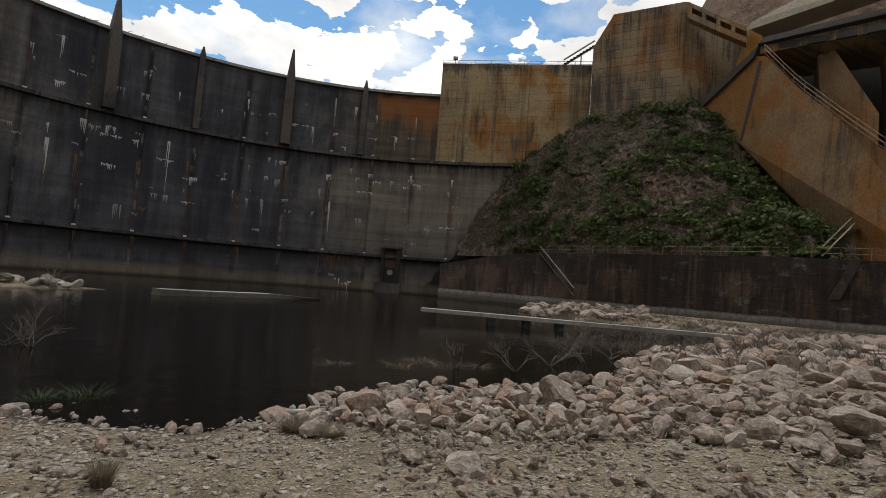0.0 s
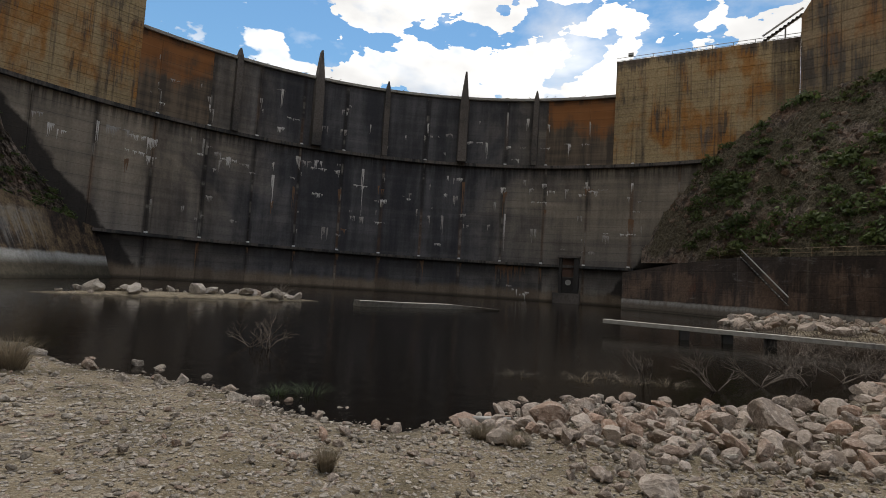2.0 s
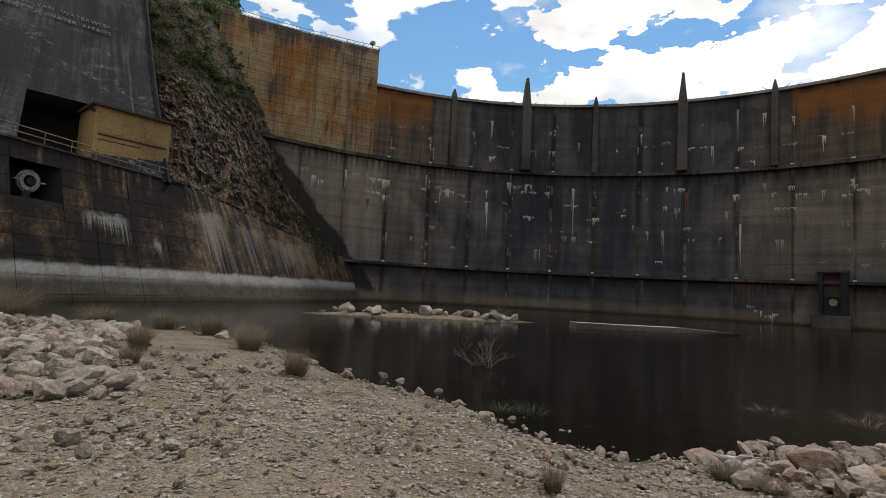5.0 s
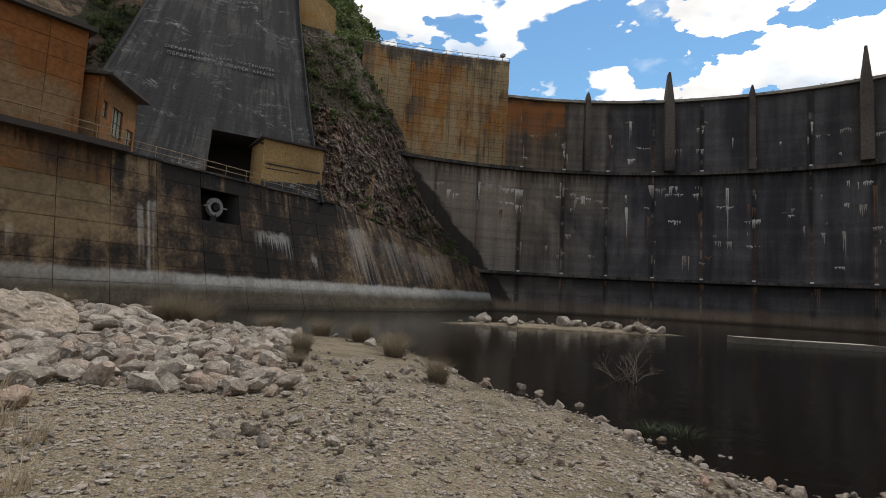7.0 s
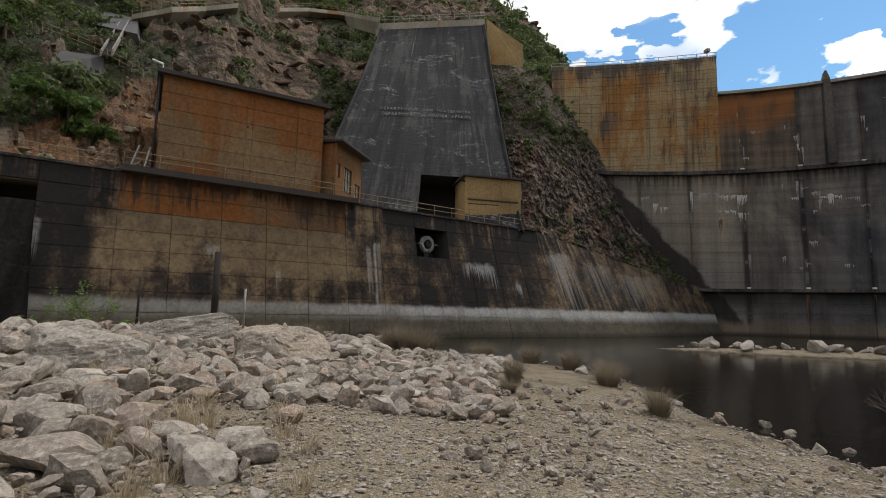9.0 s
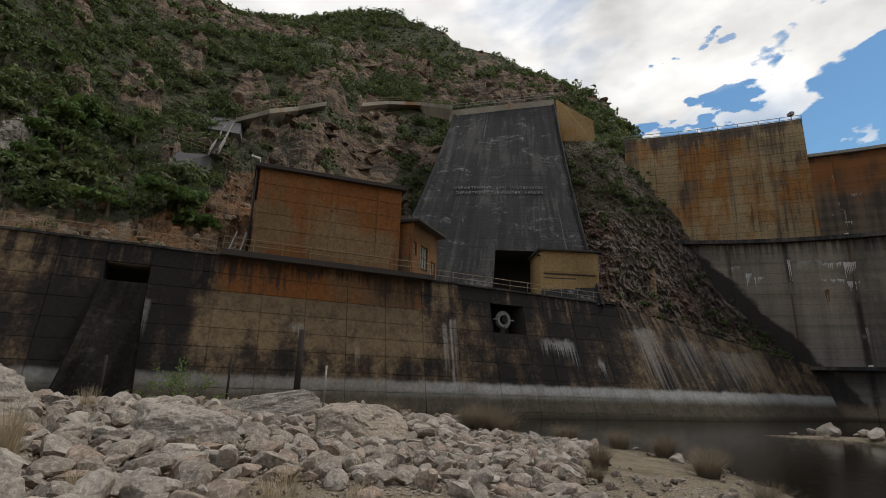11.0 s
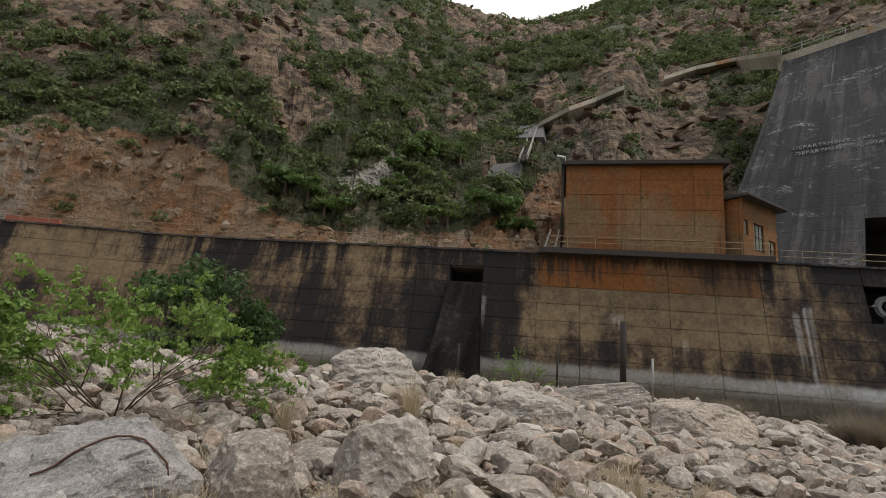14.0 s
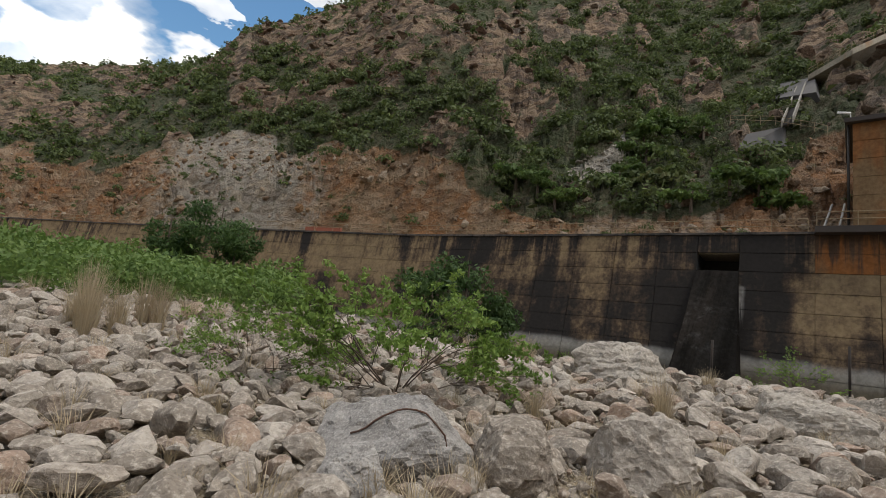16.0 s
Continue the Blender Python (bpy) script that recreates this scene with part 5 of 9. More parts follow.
# abutment blocks on both sides, poured in lifts
def block_wall(name, line, z0, tops, mat, cols, thick, lift=1.5, label="", joint=0.05):
    """Stacked pour panels along a plan line from a to b, up to a top that may slope."""
    h = holder(name, label, "dam block", kind="structure")
    a, b = Vector(line[0]), Vector(line[-1])
    seg = [Vector(p) for p in line]
    cum = [0.0]
    for p, q in zip(seg[:-1], seg[1:]):
        cum.append(cum[-1] + (q - p).length)

    def at(u, back, z):
        k = max(i for i in range(len(cum) - 1) if cum[i] <= u + 1e-6)
        d = (seg[k + 1] - seg[k]).normalized()
        p = seg[k] + d * (u - cum[k])
        nrm = Vector((-d.y, d.x))
        if nrm.dot(p) < 0:
            nrm = -nrm
        q = p + nrm * back
        return Vector((q.x, q.y, z))

    total = cum[-1]
    us = sorted(set(np.linspace(0, total, cols + 1)) | {t[0] * total for t in tops})

    def top(u):
        return float(np.interp(u, [t[0] * total for t in tops], [t[1] for t in tops]))

    for u0, u1 in zip(us[:-1], us[1:]):
        z = z0
        while z < max(top(u0), top(u1)) - 0.05:
            g = joint / 2
            ua, ta, tb = u0, min(z + lift, top(u0)), min(z + lift, top(u1))
            if top(u0) < z + 0.1:
                ua = u0 + (u1 - u0) * (z - top(u0)) / max(0.01, top(u1) - top(u0))
                ta = z + 0.04
            pts = [(ua + g, 0, z + g), (u1 - g, 0, z + g), (u1 - g, 0, tb - g)]
            if top(u0) < z + lift < top(u1):
                pts.append((u0 + (u1 - u0) * (z + lift - top(u0)) / (top(u1) - top(u0)) + g, 0, tb - g))
            pts.append((ua + g, 0, ta - g))
            n = len(pts)
            verts = [at(u, k, w) for k in (0, 0.6) for u, _, w in pts]
            faces = [list(range(n)), list(range(2 * n - 1, n - 1, -1))] + [[i, i + n, (i + 1) % n + n, (i + 1) % n] for i in range(n)]
            thing("pour_panel", mesh_from("pour_panel", verts, faces, [(u, w) for _ in (0, 1) for u, _, w in pts]), mat, parent=h)
            z += lift
    core = [at(u, 0.12, z0 - (0.2 if mat is M_BLOCK else 6)) for u in us] + [at(u, 0.12, top(u) - 0.06) for u in us[::-1]]
    nrm = (at(0, 1, 0) - at(0, 0, 0)) * thick
    prism("core", core, nrm, mat, parent=h)
    return h, at, total


LB = [arch(67.4, ARCH_R + 0.0), arch(74, ARCH_R + 0.6), arch(81, ARCH_R + 2.0), arch(89, ARCH_R + 4.0)]
block_wall("left_block", [(p.x, p.y) for p in LB], LEDGE_UP + 0.2, [(0, BLOCK_TOP), (1, BLOCK_TOP)], M_BLOCK, 4, 4.0, label="ochre-stained concrete block at the dam's end")
RB = [(-2.9, 93.4), (23.9, 89.4)]
block_wall("right_block", RB, LEDGE_UP + 0.2, [(0, BLOCK_TOP), (1, BLOCK_TOP)], M_BLOCK, 4, 4.0, label="ochre concrete block with pour lines beside the spillway crest")
TB = [(23.4, 87.6), (36.3, 80.6)]
block_wall("tower", TB, 22.0, [(0, 45.6), (0.22, 51.0), (1, 51.0)], M_TOWER, 3, 9.0, label="tall ochre concrete tower block on the abutment")
# the tower's receding side
block_wall("tower_side", [(36.4, 80.7), (47.0, 83.5)], 22.0, [(0, 51.0), (0.35, 50.6), (1, 46.0)], M_TOWER, 2, 3.0, lift=4.5, label="weathered side of the concrete tower")


# ---- railings ----
def railing(path, mat=M_RAIL, height=1.05, rails=2, spacing=2.4, r=0.032, label="ochre-painted tubular steel railing", group=""):
    """Posts and rails along a line of points."""
    path = [Vector(p) for p in path]
    base = path[0].copy()
    h = holder("railing", label, "railing", group, at=base)
    cum = [0.0]
    for p, q in zip(path[:-1], path[1:]):
        cum.append(cum[-1] + (q - p).length)
    n = max(1, round(cum[-1] / spacing))

    def at(u):
        k = min(max(0, int(np.searchsorted(cum, u, "right")) - 1), len(path) - 2)
        return path[k].lerp(path[k + 1], (u - cum[k]) / max(1e-6, cum[k + 1] - cum[k]))

    v, f = tube([(0, 0, 0), (0, 0, height)], r, 6)
    post = mesh_from("post", v, f)
    for k in range(n + 1):
        ob = thing("post", post, mat, parent=h)
        ob.location = at(cum[-1] * k / n) - base
    for j in range(rails):
        z = height * (1 - 0.5 * j)
        pts = [at(cum[-1] * k / n) - base + Vector((0, 0, z)) for k in range(n + 1)]
        v, f = tube(pts, r, 6)
        thing("rail", mesh_from("rail", v, f, smooth=True), mat, parent=h)
    return h


def s_at(az):
    a = np.degrees(np.arctan2(-_wx, _wy)) % 360
    # seen from the end of the walk, which lies a little beside the origin
    late = smooth01(84.0, 100.0, a)
    a = np.degrees(np.arctan2(-(_wx - 0.85 * late), _wy + 0.49 * late)) % 360
    return float(np.interp(az % 360, a, _fine))


def wall_material():
    """Cast concrete, tan where clean, with broad black stains, drips under the kerb, mineral runs and a pale tide mark."""
    n = Nodes("training_wall_concrete")
    uv = n.uv()
    u, v, _ = n.split(uv)
    broad = n.noise(n.times(uv, (0.13, 0.11, 1)), 1.0, 5, 0.6, 0.3)
    runs = n.noise(n.times(uv, (0.5, 0.06, 1)), 1.0, 6, 0.6, 0.2)
    thin = n.noise(n.times(uv, (1.3, 0.05, 1)), 1.0, 4, 0.6)
    grain = n.noise(n.pos, 3.5, 6, 0.65)
    mott = n.noise(n.pos, 0.9, 6, 0.68)

    def zone(a0, a1, z0, z1, soft=2.5):
        m = n.math("MULTIPLY", n.step(u, s_at(a0) - soft, s_at(a0) + soft), n.step(u, s_at(a1) + soft, s_at(a1) - soft))
        return n.math("MULTIPLY", m, n.math("MULTIPLY", n.step(v, z0 - 0.8, z0 + 0.8), n.step(v, z1 + 0.8, z1 - 0.8)))

    tan = n.math("ADD", zone(90.5, 113, 4.9, 13), n.math("ADD", n.math("MULTIPLY", zone(124, 143, 9.4, 13), 0.38), n.math("MULTIPLY", zone(150, 200, 7.5, 13), 0.8)))
    drip = n.math("MULTIPLY", n.step(v, 8.0, 12.0), n.math("SUBTRACT", thin, 0.44))
    soot = n.math("ADD", n.math("ADD", n.math("MULTIPLY", broad, 0.55), n.math("MULTIPLY", runs, 0.45)), n.math("ADD", n.math("MULTIPLY", n.math("SUBTRACT", mott, 0.5), 0.26), n.math("MULTIPLY", n.math("SUBTRACT", grain, 0.5), 0.14)))
    soot = n.math("ADD", soot, n.math("SUBTRACT", n.math("MULTIPLY", drip, 0.8), n.math("MULTIPLY", tan, 0.14)))
    soot = n.math("ADD", soot, n.math("MULTIPLY", n.math("SUBTRACT", n.random(), 0.5), 0.05))
    soot = n.math("ADD", soot, n.math("ADD", 0.015, n.math("MULTIPLY", zone(114.5, 125, 0.5, 13, 2.0), 0.08)))
    soot = n.math("SUBTRACT", soot, n.step(u, 1.5, -2.0, 0.0, 0.03))
    soot = n.math("ADD", soot, n.math("ADD", n.math("MULTIPLY", n.math("MULTIPLY", n.step(u, s_at(89), s_at(86)), n.step(u, -1.0, 2.0)), 0.075), n.math("MULTIPLY", zone(124, 152, 0.5, 8.2), 0.04)))
    col = n.mix(n.step(mott, 0.35, 0.65), (0.235, 0.170, 0.096), (0.165, 0.118, 0.07))
    col = n.mix(n.step(soot, 0.40, 0.54), col, (0.085, 0.058, 0.038))
    col = n.mix(n.step(soot, 0.48, 0.61), col, (0.023, 0.020, 0.018))

    def run(az, half, top, length, freq, strength):
        """Mineral drips of uneven length below one line."""
        away = n.math("ABSOLUTE", n.math("SUBTRACT", n.math("ADD", u, n.math("MULTIPLY", n.math("SUBTRACT", n.noise(n.times(uv, (0.05, 0.5, 1)), 1.0, 3), 0.5), 0.5)), az if az < 0 else s_at(az)))
        reach = n.math("MULTIPLY", n.step(n.noise(n.times(uv, (freq, 0.03, 1)), 1.0, 3, 0.6), 0.34, 0.66), length)
        low = n.step(n.math("SUBTRACT", n.math("SUBTRACT", top, v), reach), 0.35 * length, -0.35 * length)
        m = n.math("MULTIPLY", n.math("MULTIPLY", n.step(away, half, half * 0.35), n.step(n.math("ADD", v, n.math("MULTIPLY", n.math("SUBTRACT", mott, 0.5), 2.0)), top + 0.3, top - 0.3)), low)
        return n.math("MULTIPLY", n.math("MULTIPLY", m, n.step(mott, 0.3, 0.6, 0.5, 1.0)), strength)

    for args in ((88.8, 0.5, 8.8, 9.5, 1.0, 0.8), (89.7, 0.35, 8.2, 5.0, 2.0, 0.45), (78.0, 2.4, 7.5, 1.7, 4.0, 0.62), (76.6, 0.8, 7.4, 2.6, 3.0, 0.5), (74.0, 0.6, 5.4, 1.6, 3.0, 0.7), (118.9, 0.5, 8.0, 4.0, 2.5, 0.6), (105.0, 1.0, 7.1, 1.0, 3.0, 0.4), (98.6, 0.3, 5.2, 2.4, 2.0, 0.5), (-4.0, 3.6, 9.6, 8.0, 2.2, 0.42), (-12.0, 4.0, 8.6, 6.0, 1.9, 0.2), (-21.0, 6.0, 7.6, 5.0, 2.0, 0.3)):
        col = n.mix(run(*args), col, (0.50, 0.485, 0.45))
    wob = n.math("ADD", v, n.math("MULTIPLY", n.math("SUBTRACT", n.noise(n.times(uv, (0.45, 0.2, 1)), 1.0, 5), 0.5), 0.7))
    below = n.step(wob, 2.75, 2.25)
    col = n.mix(n.math("MULTIPLY", below, 0.93), col, n.mix(n.step(mott, 0.3, 0.7), (0.13, 0.112, 0.08), (0.085, 0.073, 0.05)))
    band = n.math("MULTIPLY", n.step(wob, 1.2, 2.35), n.step(wob, 3.0, 2.55))
    band = n.math("MULTIPLY", band, n.step(u, s_at(84), s_at(100), 0.85, 0.42))
    col = n.mix(n.math("MULTIPLY", band, n.step(runs, 0.3, 0.55, 0.55, 1.0)), col, (0.47, 0.46, 0.43))
    col = n.mix(n.step(v, WATER + 0.6, WATER + 0.1, 0.0, 0.7), col, (0.035, 0.03, 0.02))
    col = n.mix(n.step(grain, 0.3, 0.7, 0.0, 0.35), col, (0.14, 0.12, 0.10), "MULTIPLY")
    n.bump(n.math("ADD", grain, mott), 0.03, 0.6)
    n.bsdf.inputs["Specular IOR Level"].default_value = 0.2
    return n.done(col, 0.9)


M_WALL = wall_material()


# ---- left training wall: deck, niche, outlet ----
S_HOUSE0, S_HOUSE1 = s_at(91.0), s_at(113.1)
HOLE = (s_at(119.1), s_at(122.8), 9.3, 10.9)
NICHE = (s_at(80.9), s_at(84.5), 7.8, 10.8)
wall_left = holder("wall_left", "stained concrete training wall with pour joints and a pale tide mark", "wall", kind="structure")


def strip(name, s0, s1, front, back, z0, z1, mat, parent, step=2.0, label=""):
    """A kerb or slab that follows the wall's top."""
    n = max(1, int((s1 - s0) / step))
    verts, uvs, faces = [], [], []
    for s in np.linspace(s0, s1, n + 1):
        for b, z in ((-front, z0), (-front, z1), (back, z1), (back, z0)):
            verts.append(wall_top(s, b, z))
            uvs.append((s, z))
    for k in range(n):
        for j in range(4):
            a, b = 4 * k + j, 4 * k + (j + 1) % 4
            faces.append([a, b, b + 4, a + 4])
    faces += [[3, 2, 1, 0], [4 * n, 4 * n + 1, 4 * n + 2, 4 * n + 3]]
    return thing(name, mesh_from(name, verts, faces, uvs), mat, label, parent=parent)


strip("kerb", 0, S_HOUSE0, 0.12, 0.45, WALL_TOP, WALL_TOP + 0.18, M_LEDGE, wall_left)
strip("kerb", S_HOUSE1, WALL_LEN, 0.12, 0.45, WALL_TOP, WALL_TOP + 0.18, M_LEDGE, wall_left)
strip("deck_slab", S_HOUSE0, S_HOUSE1, 0.95, 3.5, WALL_TOP - 0.05, WALL_TOP + 0.42, M_ROOF, wall_left, label="dark overhanging deck slab")
strip("path_slab", 0, WALL_LEN, -0.45, 8.0, WALL_TOP - 1.5, WALL_TOP + 0.05, M_ROADWALL, wall_left, step=4.0)


def rail_run(s0, s1, back, z=WALL_TOP + 0.18, **k):
    n = max(2, int((s1 - s0) / 2.4))
    return railing([wall_top(s, back, z) for s in np.linspace(s0, s1, n + 1)], group="railing sections on the training wall", **k)


rail_run(1.0, S_HOUSE0 - 0.3, 0.15)
rail_run(S_HOUSE0 + 0.1, S_HOUSE1 - 0.1, -0.85, WALL_TOP + 0.42)
rail_run(S_HOUSE1 + 0.4, S_HOUSE1 + 12, 0.15)
for k in range(7):
    a = S_HOUSE1 + 12.2 + k * 13
    if a < WALL_LEN - 14:
        rail_run(a, a + 12.8, 0.15)


def recess(name, hole, depth, mat, parent):
    """The inside of an opening: back, floor, roof and two cheeks."""
    s0, s1, z0, z1 = hole
    fr = [wall_face(s0, z0, 0.05), wall_face(s1, z0, 0.05), wall_face(s1, z1, 0.05), wall_face(s0, z1, 0.05)]
    mid = (s0 + s1) / 2
    inward = (wall_top(mid, 1.0) - wall_top(mid, 0.0)) * depth
    bk = [p + inward for p in fr]
    faces = [[4, 5, 6, 7], [0, 1, 5, 4], [1, 2, 6, 5], [2, 3, 7, 6], [3, 0, 4, 7]]
    thing(name, mesh_from(name, fr + bk, faces, [(s, z) for _ in (0, 1) for s, z in ((s0, z0), (s1, z0), (s1, z1), (s0, z1))]), mat, parent=parent)
    return sum(fr, Vector()) / 4, inward


# both linings are coloured near-black, shade painted into the openings
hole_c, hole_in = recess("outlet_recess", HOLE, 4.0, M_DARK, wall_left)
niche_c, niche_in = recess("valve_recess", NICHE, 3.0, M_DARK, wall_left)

# the cone valve in the niche
valve = holder("cone_valve", "grey steel cone valve in a dark square niche", "valve", at=niche_c + niche_in * 0.35)
fwd = -niche_in.normalized()
q = fwd.to_track_quat("Z", "Y").to_matrix().to_4x4()


def ring_bm(r0, r1, depth, seg=28):
    bm = bmesh.new()
    loops = []
    for r, z in ((r0, 0), (r1, 0), (r1, depth), (r0, depth)):
        loops.append([bm.verts.new((r * math.cos(2 * math.pi * i / seg), r * math.sin(2 * math.pi * i / seg), z)) for i in range(seg)])
    for j in range(4):
        for i in range(seg):
            bm.faces.new([loops[j][i], loops[j][(i + 1) % seg], loops[(j + 1) % 4][(i + 1) % seg], loops[(j + 1) % 4][i]])
    bmesh.ops.recalc_face_normals(bm, faces=bm.faces)
    bmesh.ops.transform(bm, matrix=q, verts=bm.verts)
    return bm


part("pipe_ring", ring_bm(0.50, 0.80, 0.3), M_GREYRAIL, valve)
part("flange", ring_bm(0.70, 0.92, 0.15), M_GREYRAIL, valve)
part("cone", ring_bm(0.04, 0.30, 0.34), M_STEEL, valve)
for k in (-1, 1):
    bm = box_bm((0.5, 0.12, 0.4), 0.02, at=(k * 0.98, 0, 0.15))
    bmesh.ops.transform(bm, matrix=q, verts=bm.verts)
    part("lug", bm, M_GREYRAIL, valve)
part("support", box_bm((0.5, 0.5, 0.85), 0.03, at=(0, 0, -1.05)), M_DARK, valve)

# the dark flume under the rectangular outlet
fl = []
for z, w, out in ((9.3, 0.0, 0.12), (6.0, 0.15, 0.8), (3.0, 0.35, 1.3), (0.8, 0.5, 1.6)):
    fl.append((wall_face(HOLE[0] - w, z, -0.02), wall_face(HOLE[0] - w * 0.6, z, -out), wall_face(HOLE[1] + w * 2.2, z, -out), wall_face(HOLE[1] + w * 3.0, z, -0.02)))
verts = [p for row in fl for p in row]
faces = [[4 * k + j, 4 * k + j + 1, 4 * k + j + 5, 4 * k + j + 4] for k in range(3) for j in range(3)] + [[0, 1, 2, 3]]
thing("flume_apron", mesh_from("flume_apron", verts, faces, [(p.y, p.z) for p in verts]), M_WET, parent=wall_left, label="black wet apron below the outlet")

# the sloping wall between the training wall and the dam
SL_TOP = [(-59.4, 21.0, 12.2), (-61.5, 26.5, 11.2), (-64.0, 34.0, 9.6), (-66.8, 42.5, 8.0), (-70.0, 51.5, 6.6)]
SL_BASE = [(-54.2, 23.2), (-56.0, 29.0), (-59.0, 36.0), (-62.6, 43.5), (-67.5, 52.5)]


SL_TOP[0] = tuple(wall_face(0, 12.2, 0.0))
SL_BASE[0] = tuple(wall_face(0, -1.2, 0.0))[:2]


def sloped_wall():
    h = holder("wall_slope", "leaning concrete wall with pale runs and a tide mark", "wall", kind="structure")
    n, m = 12, 5
    for i in range(n):
        for j in range(m):
            vs, uv = [], []
            for a, b in ((i, j), (i + 1, j), (i + 1, j + 1), (i, j + 1)):
                u, v = a / n * 4, b / m
                k = min(3, int(u))
                f = u - k
                top = Vector(SL_TOP[k]).lerp(Vector(SL_TOP[k + 1]), f)
                base = Vector((*SL_BASE[k], -1.2)).lerp(Vector((*SL_BASE[k + 1], -1.2)), f)
                p = top.lerp(base, v)
                if a == 0:
                    p = wall_face(0, min(p.z, 12.2), 0.0)
                vs.append(p)
                uv.append((-u * 9, p.z))
            c = sum(vs, Vector()) / 4
            vs = [c + (p - c) * 0.997 for p in vs]
            back = Vector((-0.5, 0.05, -0.35))
            vs += [p + back for p in vs]
            faces = [[0, 1, 2, 3], [7, 6, 5, 4], [0, 4, 5, 1], [1, 5, 6, 2], [2, 6, 7, 3], [3, 7, 4, 0]]
            thing("wall_panel", mesh_from("wall_panel", vs, faces, uv + uv), M_WALL, parent=h)
    tops = [Vector(p) for p in SL_TOP]
    ring = tops + [Vector((*p, -1.3)) for p in SL_BASE[::-1]]
    vs = [p + Vector((-0.75, 0.08, -0.5)) for p in tops] + [Vector((*p, -1.3)) + Vector((-0.75, 0.08, -0.5)) for p in SL_BASE]
    thing("backing", mesh_from("backing", vs, [[k, k + 1, k + 6, k + 5] for k in range(4)]), M_DARK, parent=h)
    rail = [p + Vector((-0.5, 0.1, 0.05)) for p in tops[:4]]
    railing(rail, height=0.9, label="low ochre railing down the sloped wall")


sloped_wall()


# ---- powerhouse on the deck ----
def house():
    fl, fr = Vector((-43.36, -16.86, 0)), Vector((-48.05, -4.2, 0))
    x = (fr - fl).normalized()
    yv = Vector((-x.y, x.x, 0))
    if yv.dot(fl) < 0:
        yv = -yv
    W, H, D = (fr - fl).length, 8.5, 9.0
    z0 = WALL_TOP + 0.42
    m = Matrix(((x.x, yv.x, 0, fl.x), (x.y, yv.y, 0, fl.y), (0, 0, 1, z0), (0, 0, 0, 1)))
    h = holder("powerhouse", "ochre-brown concrete building with a dark flat roof", "building")
    h.matrix_world = m
    rows, cols = 6, [0, 1.9, W * 0.49, W * 0.53, W * 0.82, W]
    for r in range(rows):
        for a, b in zip(cols[:-1], cols[1:]):
            za, zb = H * r / rows, H * (r + 1) / rows
            me = bpy.data.meshes.new("wall_panel")
            bm = box_bm((b - a - 0.025, 0.3, zb - za - 0.03), 0.008, at=((a + b) / 2, 0.15, (za + zb) / 2))
            bm.to_mesh(me)
            bm.free()
            uv = me.uv_layers.new(name="UVMap")
            for l in me.loops:
                c = me.vertices[l.vertex_index].co
                uv.data[l.index].uv = (c.x, c.z)
            thing("wall_panel", me, M_HOUSE, parent=h)
    part("body", box_bm((W - 0.04, D - 0.1, H - 0.02), 0, at=(W / 2, D / 2 + 0.06, H / 2)), M_HOUSE, h)
    part("roof", box_bm((W + 0.9, D + 0.9, 0.28), 0.04, at=(W / 2, D / 2 - 0.05, H + 0.14)), M_ROOF, h, "dark overhanging roof slab")
    part("roof_fascia", box_bm((W + 0.96, 0.06, 0.34), 0.01, at=(W / 2, -0.52, H + 0.15)), M_ROOF, h)
    part("wall_lamp", box_bm((0.14, 0.18, 0.12), 0.03, at=(W * 0.5, -0.08, H * 0.63)), M_STEEL, h, "small dark wall fitting")
    # down pipe and ladder at the corner, a lamp on the roof
    v, f = tube([(-0.25, 0.2, 0), (-0.25, 0.2, H)], 0.09, 8)
    thing("down_pipe", mesh_from("down_pipe", v, f, smooth=True), M_STEEL, parent=h)
    v, f = merged([tube([(-0.1, -0.3, H + 0.3), (-0.1, -0.3, H + 0.75)], 0.04), tube([(-0.1, -0.3, H + 0.75), (-0.9, -0.5, H + 0.85)], 0.09)])
    thing("floodlight", mesh_from("floodlight", v, f), M_WHITE, parent=h, label="pale floodlight on a bracket")
    v, f = merged([tube([(-1.9, 0.6, 0), (-1.3, 2.6, 2.9)], 0.09), tube([(-0.9, 0.6, 0), (-0.5, 2.6, 2.9)], 0.09)])
    thing("stair_stringer", mesh_from("stair_stringer", v, f), M_GREYRAIL, parent=h)
    # lower wing with windows
    a, b = Vector((-48.6, -2.9, z0)), Vector((-53.9, -0.5, z0))
    wing = holder("wing_building", "lower ochre concrete wing with steel windows", "building", at=a)
    d = (b - a).normalized()
    nrm = Vector((d.y, -d.x, 0))
    if nrm.dot(a) > 0:
        nrm = -nrm
    L, hz = (b - a).length, 5.5
    mw = Matrix(((d.x, -nrm.x, 0, a.x), (d.y, -nrm.y, 0, a.y), (0, 0, 1, a.z), (0, 0, 0, 1)))
    wing.matrix_world = mw
    spans = [(0.25, 0.9, 2.3, 3.6), (1.75, 3.5, 1.2, 3.6), (4.3, 5.5, 0.8, 2.5)]
    cuts = sorted({0, L} | {q for s in spans for q in s[:2]})
